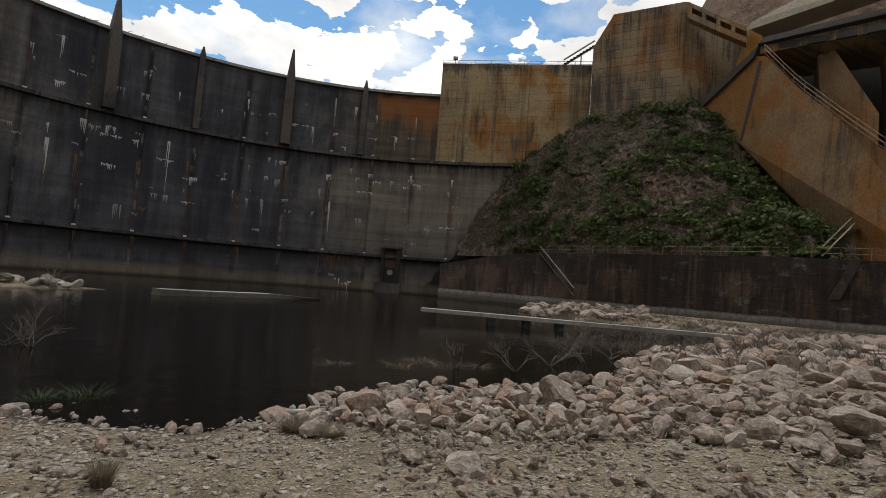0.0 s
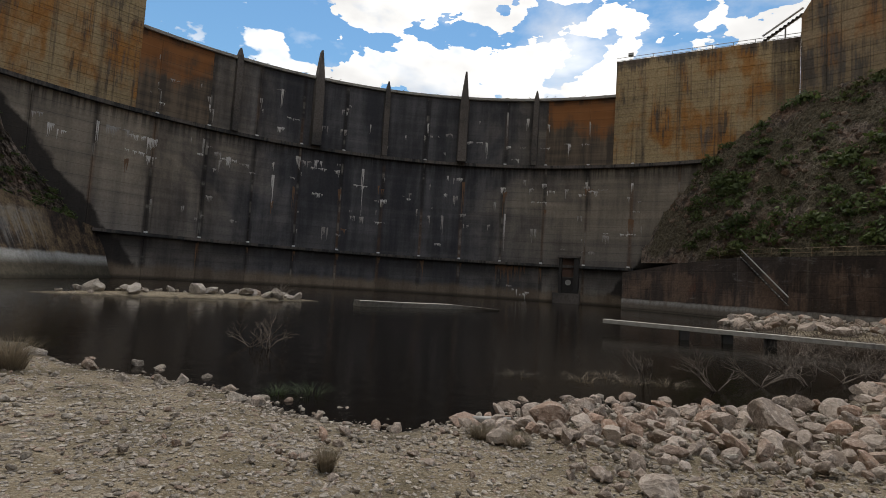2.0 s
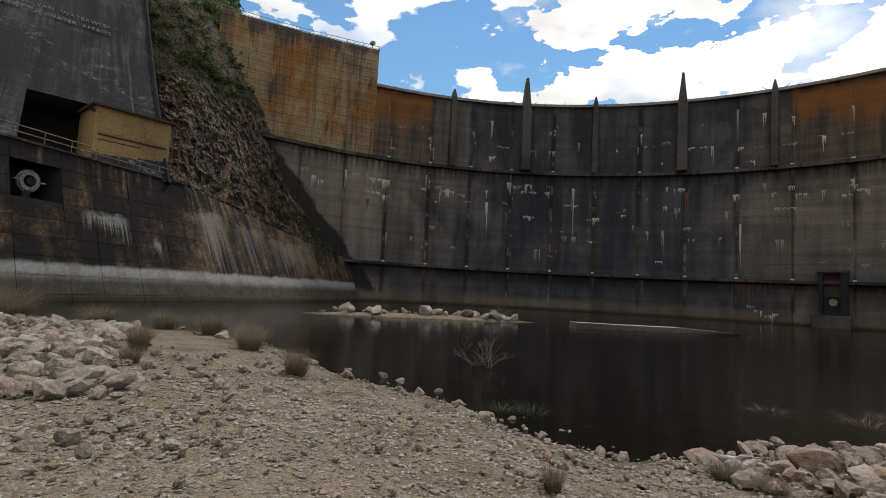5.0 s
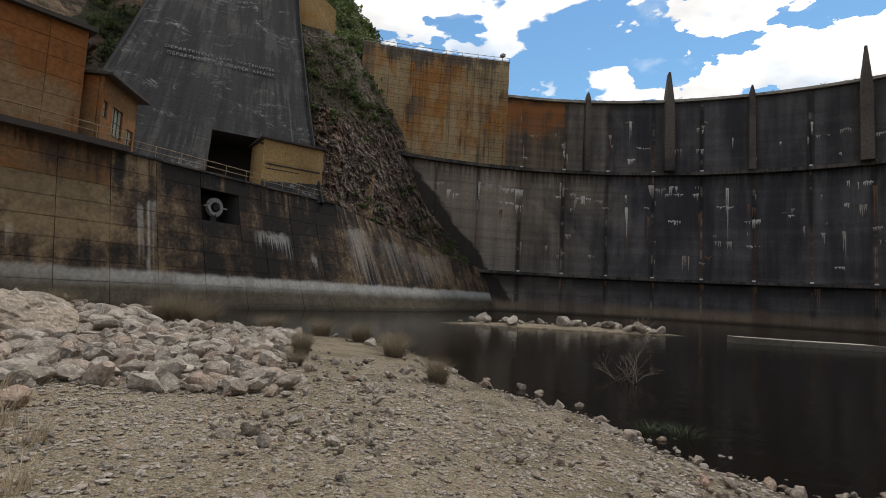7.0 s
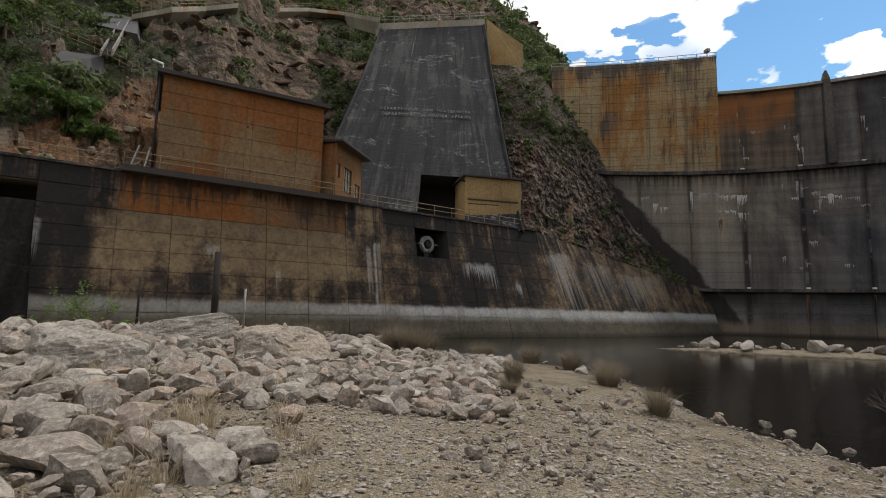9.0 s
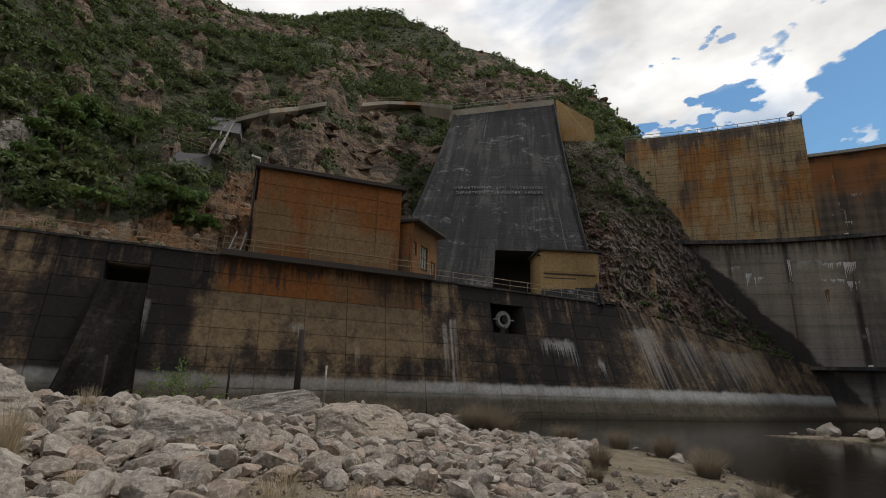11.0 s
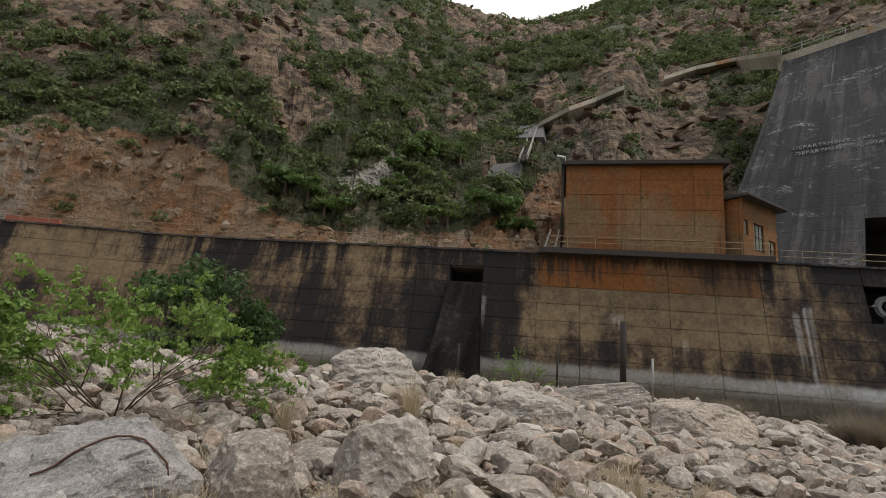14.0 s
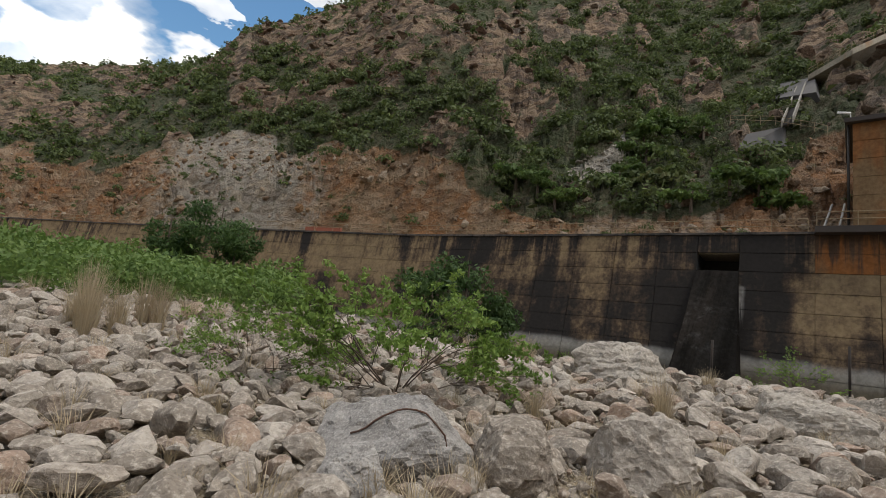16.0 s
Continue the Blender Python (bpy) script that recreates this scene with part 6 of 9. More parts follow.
    for c0, c1 in zip(cuts[:-1], cuts[1:]):
        win = [s for s in spans if abs(s[0] - c0) < 1e-6]
        bands = [(0, hz)] if not win else [(0, win[0][2]), (win[0][3], hz)]
        for z_a, z_b in bands:
            part("wall", box_bm((c1 - c0, 0.3, z_b - z_a), 0, at=((c0 + c1) / 2, 0.15, (z_a + z_b) / 2)), M_HOUSE, wing)
        for s in win:
            w = part("window", box_bm((s[1] - s[0] + 0.1, 0.08, 0.1), 0.01, at=((s[0] + s[1]) / 2, 0.02, s[2] - 0.05)), M_ROOF, wing, "steel-framed window with a dark sill")
            part("pane", box_bm((s[1] - s[0], 0.03, s[3] - s[2]), 0, at=((s[0] + s[1]) / 2, 0.2, (s[2] + s[3]) / 2)), M_GLASS, w)
            nb = max(1, round((s[1] - s[0]) / 0.6))
            for k in range(nb + 1):
                part("mullion", box_bm((0.05, 0.06, s[3] - s[2]), 0, at=(s[0] + (s[1] - s[0]) * k / nb, 0.16, (s[2] + s[3]) / 2)), M_ROOF, w)
            for k in range(3):
                part("glazing_bar", box_bm((s[1] - s[0], 0.055, 0.05), 0, at=((s[0] + s[1]) / 2, 0.16, s[2] + (s[3] - s[2]) * k / 2)), M_ROOF, w)
    part("body", box_bm((L, 5, hz - 0.05), 0, at=(L / 2, 2.85, hz / 2)), M_HOUSE, wing)
    part("roof", box_bm((L + 1.2, 6.2, 0.25), 0.03, at=(L / 2 + 0.2, 2.3, hz + 0.12)), M_ROOF, wing, "dark roof edge")
    part("end_room", box_bm((2.2, 3.0, hz + 1.0), 0.02, at=(L + 0.6, 3.6, (hz + 1.0) / 2)), M_HOUSE, wing)
    part("end_roof", box_bm((3.0, 3.6, 0.2), 0.02, at=(L + 0.6, 3.5, hz + 1.1)), M_ROOF, wing)


house()


# ---- the great buttress with its inscription ----
def buttress():
    h = holder("buttress", "huge dark leaning concrete face with white lettering", "buttress", kind="structure")
    BL, BR = pol(97.5, 57.5, 12.0), pol(71.9, 61.0, 12.0)
    TL, TR = pol(88.9, 83.4, 50.0), pol(76.4, 81.1, 50.3)

    def face(u, v):
        side = 0.03 * math.sin(math.pi * v)
        return BL.lerp(BR, u).lerp(TL.lerp(TR, u), v) + (BR - BL) * side * (u - 0.5) * -1.0

    o0, o1, ov = 0.51, 0.73, 0.19
    us = sorted(set(list(np.linspace(0, 1, 9)) + [o0, o1]))
    vs = sorted(set(list(np.linspace(0, 1, 14)) + [ov]))
    verts, uvs = [], []
    idx = {}
    for i, u in enumerate(us):
        for j, v in enumerate(vs):
            p = face(u, v)
            idx[i, j] = len(verts)
            verts.append(p)
            uvs.append((u * 24, p.z))
    faces = []
    for i in range(len(us) - 1):
        for j in range(len(vs) - 1):
            if us[i] >= o0 - 1e-6 and us[i + 1] <= o1 + 1e-6 and vs[j + 1] <= ov + 1e-6:
                continue
            faces.append([idx[i, j], idx[i + 1, j], idx[i + 1, j + 1], idx[i, j + 1]])
    back = Vector((-9.0, 0, -6))
    n = len(verts)
    rim = [idx[i, len(vs) - 1] for i in range(len(us))], [idx[0, j] for j in range(len(vs))], [idx[len(us) - 1, j] for j in range(len(vs))]
    for line in rim:
        base = len(verts)
        for k in line:
            verts.append(verts[k] + back)
            uvs.append((uvs[k][0] + 4, uvs[k][1]))
        for k in range(len(line) - 1):
            faces.append([line[k], line[k + 1], base + k + 1, base + k])
    thing("face_slab", mesh_from("face_slab", verts, faces, uvs), M_BUTTRESS, parent=h)
    # the doorway, its lining painted as dark as the shade inside
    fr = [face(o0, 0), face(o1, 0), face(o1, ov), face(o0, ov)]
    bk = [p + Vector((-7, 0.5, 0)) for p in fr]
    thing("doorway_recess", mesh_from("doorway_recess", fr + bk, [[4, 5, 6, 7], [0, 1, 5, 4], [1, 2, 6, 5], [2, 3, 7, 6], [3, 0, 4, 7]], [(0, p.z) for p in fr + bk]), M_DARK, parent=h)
    # pale edge along both sides
    for u, w in ((0.0, 0.012), (1.0, -0.012)):
        pts = []
        for k in range(9):
            pts.append(face(u + w, k / 8))
        v, f = tube([p + Vector((0.05, 0, 0.05)) for p in pts], 0.22, 4)
        thing("edge_strip", mesh_from("edge_strip", v, f), M_BUTTRESS, parent=h)
    # inscription in two lines
    nrm = (face(0.6, 0.45) - face(0.4, 0.45)).cross(face(0.5, 0.5) - face(0.5, 0.4)).normalized()
    ux = (face(0.6, 0.45) - face(0.4, 0.45)).normalized()
    uy = nrm.cross(ux)
    for text, u0, v0 in (("DEPARTEMENT  VAN  WATERWESE", 0.205, 0.475), ("DEPARTMENT  OF  WATER  AFFAIRS", 0.225, 0.448)):
        cu = bpy.data.curves.new("inscription", "FONT")
        cu.body = text
        cu.size = 0.86
        cu.extrude = 0.02
        cu.space_character = 1.12
        tmp = bpy.data.objects.new("inscription", cu)
        scene.collection.objects.link(tmp)
        dg = bpy.context.evaluated_depsgraph_get()
        me = bpy.data.meshes.new_from_object(tmp.evaluated_get(dg))
        bpy.data.objects.remove(tmp)
        o = face(u0, v0) + nrm * 0.12
        m = Matrix(((ux.x, uy.x, nrm.x, o.x), (ux.y, uy.y, nrm.y, o.y), (ux.z, uy.z, nrm.z, o.z), (0, 0, 0, 1)))
        width = max(v.co.x for v in me.vertices)
        want = (face(0.80, v0) - face(u0, v0)).length
        me.transform(Matrix.Diagonal((want / width, 1, 1, 1)))
        ob = thing("inscription", me, M_PAINT, "faded white painted words", parent=h)
        ob.matrix_world = m
    return face


buttress()


def valve_house():
    h = holder("valve_house", "small ochre concrete valve house with panel door", "building")
    a, b = pol(78.6, 60.0, WALL_TOP - 0.2), pol(72.3, 62.2, WALL_TOP - 0.2)
    x = (b - a).normalized()
    yv = Vector((-x.y, x.x, 0))
    if yv.dot(a) < 0:
        yv = -yv
    h.matrix_world = Matrix(((x.x, yv.x, 0, a.x), (x.y, yv.y, 0, a.y), (0, 0, 1, a.z), (0, 0, 0, 1)))
    W, H = (b - a).length, 6.4
    part("body", box_bm((W, 5, H), 0.03, at=(W / 2, 2.5, H / 2)), M_YELLOW, h)
    part("roof", box_bm((W + 0.7, 5.6, 0.25), 0.03, at=(W / 2, 2.4, H + 0.12)), M_ROOF, h)
    for k in range(3):
        part("panel", box_bm((W * 0.28, 0.06, 1.5), 0.02, at=(W * (0.2 + 0.29 * k), -0.02, H * 0.73)), M_YELLOW, h)
    part("lintel", box_bm((W * 0.9, 0.14, 0.14), 0.01, at=(W * 0.5, -0.05, H * 0.57)), M_ROOF, h)
    part("door", box_bm((W * 0.5, 0.08, 2.3), 0.02, at=(W * 0.33, -0.03, 1.9)), M_YELLOW, h, "yellow steel door")
    part("door_frame", box_bm((W * 0.54, 0.05, 0.12), 0, at=(W * 0.33, -0.03, 3.12)), M_ROOF, h)
    v, f = tube([(-0.4, -0.2, H - 0.6), (-0.1, 0, H - 0.6)], 0.12)
    thing("lamp", mesh_from("lamp", v, f), M_STEEL, parent=h)
    # ladder beside it
    lad = holder("ladder", "rusty steel ladder against the rock", "ladder", at=pol(72.0, 61.5, WALL_TOP))
    o = lad.location
    p0, p1 = Vector((0, 0.4, 0)), Vector((-2.2, 1.0, 6.0))
    side = Vector((0.1, 0.35, 0))
    for s in (-1, 1):
        v, f = tube([p0 + side * s, p1 + side * s], 0.05)
        thing("stringer", mesh_from("stringer", v, f), M_RUST, parent=lad)
    for k in range(18):
        c = p0.lerp(p1, (k + 0.5) / 18)
        v, f = tube([c - side, c + side], 0.03)
        thing("rung", mesh_from("rung", v, f), M_RUST, parent=lad)


valve_house()


# ---- road wall and stairs on the hillside ----
def hill_at(az, el):
    """The place where the hillside shows at a bearing and an elevation angle."""
    t = np.linspace(0.02, 1.0, 400)
    P = hill_point(np.full(400, float(az)), t)
    e = np.degrees(np.arctan2(P[:, 2] - 2.3, np.hypot(P[:, 0], P[:, 1])))
    k = int(np.argmax(e > el))
    return Vector(P[k])


ROAD = ((114.2, 25.7), (110.9, 26.9), (107.7, 28.1), (104.6, 29.1), (100.2, 29.6), (97, 30.0), (93, 30.3))


def road_wall():
    h = holder("road_wall", "pale concrete retaining wall of the hillside road", "wall", kind="structure")
    pts = [hill_at(a, e) for a, e in ROAD]
    pts.append(pol(89.2, 83.0, 50.2))
    for k, (p, q_) in enumerate(zip(pts[:-1], pts[1:])):
        if k == 3:                      # here a rock spur stands before the road
            continue
        out = Vector((-p.x, -p.y, 0)).normalized() * 2.2
        a, b = p + out, q_ + out
        low = Vector((0, 0, -0.35))
        prism("wall_length", [a + low, b + low, b + Vector((0, 0, 0.45)), a + Vector((0, 0, 0.45))], -out * 1.8, M_ROADWALL, parent=h)
    for run in (pts[:4], pts[4:]):
        railing([p + Vector((-p.x, -p.y, 0)).normalized() * 2.1 + Vector((0, 0, 0.45)) for p in run], M_RAIL, 1.0, spacing=2.6, r=0.03, label="grey railing along the hillside road")
    a, b = pol(89.4, 83.6, 0), pol(72.2, 82.5, 0)
    b2 = pol(76.5, 81.4, 0)
    prism("parapet", [a + Vector((0, 0, 48.8)), b2 + Vector((0, 0, 48.9)), b2 + Vector((0, 0, 51.6)), a + Vector((0, 0, 51.2))], (-6, 0.5, 0), M_ROADWALL, parent=h)
    wing = holder("ochre_abutment", "ochre concrete end wall beside the buttress top", "wall", kind="structure")
    c = pol(72.0, 83.0, 0)
    prism("wall", [b2 + Vector((0.3, 0.3, 43.6)), c + Vector((0, 0, 43.0)), c + Vector((0, 0, 47.6)), b2.lerp(c, 0.35) + Vector((0, 0, 50.2)), b2 + Vector((0.3, 0.3, 51.4))], (-5, 0, 0), M_YELLOW, parent=wing)
    railing([pol(89, 83.4, 51.3), pol(83, 82, 51.5), pol(76.5, 81.2, 51.6)], M_GREYRAIL, 1.0, spacing=2.6, r=0.05, label="grey railing on the buttress top")
    # concrete landing and stair flight on the slope
    for az0, az1, el0, el1 in ((117.2, 113.6, 24.6, 25.8), (120.2, 116.2, 20.2, 21.6)):
        a, b = hill_at(az0, el0), hill_at(az1, el0)
        c_, d_ = hill_at(az1, el1), hill_at(az0 - 0.8, el1)
        up = Vector((0.35, 0.1, 0.3))
        prism("apron_slab", [a + up, b + up, c_ + up, d_ + up], (-5, 0, -4.0), M_GREYCONC, label="grey shotcrete slab on the slope", category="slab", kind="structure")
    st = holder("stair_flight", "pale concrete stair flight climbing the hillside", "stairs")
    lo, hi = hill_at(115.8, 20.8), hill_at(114.6, 24.7)
    out = Vector((1.2, 0.2, 0.8))
    lo, hi = lo + out, hi + out
    side = Vector((0.35, 0.94, 0)) * 0.75
    for s in (-1, 1):
        ring = [lo + side * s, hi + side * s, hi + side * s + Vector((0, 0, 0.8)), lo + side * s + Vector((0, 0, 0.8))]
        prism("side_wall", ring, Vector((0.3, 0.9, 0)) * 0.25, M_CREST, parent=st)
    n = 22
    for k in range(n):
        c_ = lo.lerp(hi, (k + 0.5) / n)
        part("step", box_bm((0.5, 1.3, 0.3), 0, at=c_, rot=pose(0, 0, 0, 0, 0, -20)), M_GREYCONC, st)
    railing([hill_at(120.6, 20.2) + out, lo + Vector((0.2, -1, 0.2)), hill_at(113.6, 20.6) + out, hill_at(112.6, 20.0) + out], M_RAIL, 1.1, spacing=1.6, r=0.03, label="grey railing round the stair landing")


M_GREYCONC = plain("grey_shotcrete", (0.095, 0.09, 0.088), 0.9, 0, 0.3, 0.6)
road_wall()


# ---- right bank: low wall, spillway chute, beam ----
def right_wall():
    h = holder("wall_right", "dark brown stained concrete wall with a ledge", "wall", kind="structure")
    azs = np.linspace(0.3, -50, 29)
    tops = np.interp(-azs, [-0.3, 5, 10, 19, 32, 41, 50], [5.6, 7.3, 8.0, 7.9, 7.9, 7.7, 7.7])

    def at(az, z, out=0.0):
        d = float(np.interp(az, RW_AZ[::-1], RW_D[::-1]))
        low = 3.6
        o = 0.9 * min(1.0, max(0.0, (-az - 12) / 4)) if z <= low else 0.0
        return pol(az, d - o - out - (7.8 - z) * float(np.interp(-az, [0, 9, 16], [0.9, 0.75, 0.12])), z)

    for k in range(28):
        a, b = azs[k], azs[k + 1]
        for z0, z1 in ((3.62, (tops[k], tops[k + 1])), (-0.6, (3.6, 3.6))):
            vs = [at(a, z0), at(b, z0), at(b, z1[1] if z0 > 3 else 3.6), at(a, z1[0] if z0 > 3 else 3.6)]
            bk = [p + Vector((p.x, p.y, 0)).normalized() * 1.6 for p in vs]
            uv = [(-p[0] * 1.2, p[1]) for p in ((a, z0), (b, z0), (b, vs[2].z), (a, vs[3].z))]
            thing("wall_panel", mesh_from("wall_panel", vs + bk, [[0, 1, 2, 3], [0, 4, 5, 1], [1, 5, 6, 2], [2, 6, 7, 3], [3, 7, 4, 0]], uv + uv), M_RWALL, parent=h)
    rp = [at(a, t, -0.3) for a, t in zip(azs[5:], tops[5:])]
    railing(rp[:8], height=1.05, label="rust-brown railing on the far wall", group="railing sections on the far wall")
    railing(rp[8:15], height=1.05, label="rust-brown railing on the far wall", group="railing sections on the far wall")
    railing(rp[15:], height=1.2, label="rust-brown railing on the far wall", group="railing sections on the far wall")
    # steps down the face with a rail
    a, b = at(-10.5, 8.0, 0.6), at(-14.4, 2.0, 1.6)
    st = holder("wall_steps", "narrow steel steps leaning down the concrete wall", "stairs", at=a)
    for off in (0, 1.0):
        v, f = tube([Vector((0, 0, off)), b - a + Vector((0, 0, off))], 0.07)
        thing("stringer", mesh_from("stringer", v, f), M_GREYRAIL, parent=st)
    for k in range(16):
        c = (b - a) * ((k + 0.5) / 16)
        part("tread", box_bm((0.4, 0.8, 0.06), 0, at=c), M_STEEL, st)
    # ramp and stair at the chute's foot
    a, b = at(-36.4, 7.9, -0.5), pol(-38.4, 70, 11.4)
    st = holder("chute_stair", "steel stair with handrails at the chute's foot", "stairs", at=a)
    for off, sx in ((0.2, 0), (1.2, 0), (0.2, 1.1), (1.2, 1.1)):
        v, f = tube([Vector((sx, sx * 0.4, off)), b - a + Vector((sx, sx * 0.4, off))], 0.06)
        thing("handrail", mesh_from("handrail", v, f), M_RAIL, parent=st)
    for k in range(14):
        part("tread", box_bm((1.1, 0.5, 0.08), 0, at=(b - a) * ((k + 0.5) / 14) + Vector((0.5, 0.2, 0.1)), rot=pose(0, 0, 0, 0, 0, -40)), M_STEEL, st)
    prism("wall_rib", [at(-37.0, 3.6, 0.15), at(-37.7, 3.6, 0.15), at(-39.2, 7.7, 0.15), at(-38.5, 7.7, 0.15)], (0.2, 0.4, 0), M_RWALL, parent=h)


right_wall()


def spillway():
    h = holder("spillway_chute", "massive ochre concrete chute wall with gate bays", "spillway", kind="structure")

    def on(az, el, d):
        return pol(az, d, 2.2 + d * math.tan(radians(el)))

    def dist(az):
        return float(np.interp(-az, [26, 31, 41, 48], [86, 81, 68, 62]))

    def f(az, el, back=0.0):
        return on(az, el, dist(az) + back)

    edge = [(-26.1, 19.4), (-30.6, 23.4), (-31.6, 23.2), (-34.2, 20.2), (-37.4, 17.1), (-40.7, 13.9), (-46, 8.0), (-46, 3.0), (-38, 3.0), (-36.0, 8.0), (-33.0, 11.5), (-29.5, 15.7)]
    prism("side_wall", [f(a, e) for a, e in edge], (3.0, 4.5, 0), M_CHUTE, parent=h)
    # dark coping along the rising edge
    prism("coping", [f(-26.0, 19.2, -0.6), f(-30.5, 23.3, -0.6), f(-30.8, 24.2, -0.6), f(-26.0, 20.0, -0.6)], (2.5, 3.5, 0), M_ROOF, parent=h)
    prism("joint_strip", [f(-29.55, 15.8, -0.1), f(-29.9, 15.9, -0.1), f(-31.25, 22.9, -0.1), f(-30.95, 22.9, -0.1)], (0.1, 0.2, 0), M_ROOF, parent=h)
    # back wall of the bays with their shade painted in, piers and deck
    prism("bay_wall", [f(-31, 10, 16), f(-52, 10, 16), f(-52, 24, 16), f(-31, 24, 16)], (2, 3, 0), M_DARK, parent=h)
    for a0, a1 in ((-35.6, -36.5), (-40.9, -41.9), (-46, -47)):
        ring = [f(a0, 23.6, 6), f(a1, 23.6, 6), f(a1 - 3.6, 17.2, 2), f(a1 - 3.6, 9, 2), f(a0 - 1, 9, 6)]
        prism("bay_pier", ring, (4.5, 7.0, 0), M_CHUTE, parent=h, label="sloping concrete pier between the gates")
    prism("deck", [f(-31.0, 23.5, 2), f(-54, 23.0, 2), f(-54, 24.5, 2), f(-31.0, 24.4, 2)], (6, 9, 0), M_TOWER, parent=h)
    prism("deck_roof", [f(-30.8, 24.4, 1), f(-54, 24.6, 1), f(-54, 25.0, 1), f(-31.4, 24.9, 1)], (6.5, 10, 0), M_ROOF, parent=h)
    # near-black plates on the deck front, in the same shade-coloured concrete
    for k in range(5):
        a = -32.6 - 2.2 * k
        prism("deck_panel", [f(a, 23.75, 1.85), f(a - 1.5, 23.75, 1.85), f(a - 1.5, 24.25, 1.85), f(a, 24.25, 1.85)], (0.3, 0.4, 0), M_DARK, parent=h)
    # stair rails down the wall's back edge
    line = [f(-31.4, 23.6, -0.3), f(-34.2, 20.4, -0.3), f(-37.4, 17.3, -0.3), f(-40.7, 14.1, -0.3), f(-45.5, 9, -0.3)]
    for back in (0.0, 1.6):
        railing([p + Vector((0.55, 0.83, 0)) * back for p in line], M_RAIL, 1.1, label="ochre handrail down the chute wall", group="handrails on the chute")
    # parts of the abutment behind
    prism("wing_wall", [f(-28.9, 20.5, 6), f(-31.0, 22, 6), f(-31.2, 25.0, 6), f(-29.9, 25.8, 6), f(-28.9, 22.5, 6)], (2, 3, 0), M_YELLOW, parent=h)
    # road retaining wall running up behind
    rw = holder("road_wall_right", "grey-beige concrete road wall rising behind the spillway", "wall", kind="structure")
    prism("wall_length", [on(-29.6, 25.6, 92), on(-52, 28.0, 92), on(-52, 33.0, 92), on(-41.0, 30.4, 92), on(-36, 28.2, 92), on(-30.2, 26.3, 92)], (3, 4, 0), M_ROADWALL, parent=rw)
    # parapet with openings on the tower's back
    bk = holder("tower_parapet", "concrete parapet with square openings behind the tower", "wall", kind="structure")
    for k in range(4):
        a0 = -24.4 - k * 1.35
        e0 = 28.4 - k * 0.72
        prism("parapet_panel", [on(a0, e0 - 0.9, 86), on(a0 - 0.35, e0 - 1.1, 86), on(a0 - 0.35, e0 + 0.25, 86), on(a0, e0 + 0.45, 86)], (1, 1.6, 0), M_TOWER, parent=bk)
        prism("parapet_panel", [on(a0 - 0.35, e0 - 0.1, 86), on(a0 - 1.35, e0 - 0.65, 86), on(a0 - 1.35, e0 - 0.25, 86), on(a0 - 0.35, e0 + 0.25, 86)], (1, 1.6, 0), M_TOWER, parent=bk)
        prism("parapet_panel", [on(a0 - 0.35, e0 - 1.1, 86), on(a0 - 1.35, e0 - 1.6, 86), on(a0 - 1.35, e0 - 1.15, 86), on(a0 - 0.35, e0 - 0.6, 86)], (1, 1.6, 0), M_TOWER, parent=bk)


spillway()


# ---- rails and fittings on the dam's top ----
lb = [(p.x, p.y) for p in LB]
railing([Vector((x * 1.01, y * 1.01, BLOCK_TOP)) for x, y in lb[:4]], M_GREYRAIL, 1.0, spacing=3.0, r=0.05, label="thin grey railing on the dam block")
railing([Vector((x * 1.01, y * 1.01, BLOCK_TOP)) for x, y in RB], M_GREYRAIL, 1.0, spacing=3.0, r=0.05, label="thin grey railing on the dam block")


def top_lamp(p):
    h = holder("lamp_post", "short floodlight post on the dam crest", "lamp", at=p, group="floodlights on the dam")
    v, f = tube([(0, 0, 0), (0, 0, 1.3)], 0.07)
    thing("pole", mesh_from("pole", v, f), M_GREYRAIL, parent=h)
    part("lamp_head", box_bm((0.9, 0.6, 0.5), 0.06, at=(0, 0, 1.4)), M_GREYRAIL, h)


top_lamp(Vector((-0.6, 94.0, BLOCK_TOP)))
top_lamp(Vector((-69.6, 53.2, BLOCK_TOP)))
# inclined stair between block and tower
st = holder("crest_stair", "pale steel stair rising from the block to the tower", "stairs", at=(19.0, 90.6, BLOCK_TOP))
for off in (0.0, 1.1):
    v, f = tube([(0, 0, off), (5.2, -0.8, 3.6 + off)], 0.16)
    thing("stringer", mesh_from("stringer", v, f), M_GREYRAIL, parent=st)
for k in range(10):
    part("tread", box_bm((0.5, 1.2, 0.1), 0, at=Vector((0, 0, 0.1)).lerp(Vector((5.2, -0.8, 3.7)), (k + 0.5) / 10)), M_STEEL, st)
v, f = tube([(3.0, -0.4, 0), (3.0, -0.4, 2.0)], 0.12)
thing("leg", mesh_from("leg", v, f), M_GREYRAIL, parent=st)

# gate box on the lower face
gb = holder("gate_frame", "dark steel outlet gate frame on the dam face", "gate", at=arch(0.9, ARCH_R - 1.0, 0))
rot = pose(0, 0, 0, 0, 0, 0.9)
part("footing", box_bm((4.6, 2.4, 2.3), 0.06, at=(-0.2, 0.3, 0.45), rot=rot), M_LEDGE, gb, "stained concrete footing")
for x, w in ((-1.4, 0.5), (1.35, 0.9)):
    part("frame_post", box_bm((w, 1.2, 6.3), 0.03, at=(x, 0.2, 4.7), rot=rot), M_STEEL, gb)
part("frame_head", box_bm((3.9, 1.4, 0.4), 0.03, at=(0, 0.1, 8.0), rot=rot), M_LEDGE, gb)
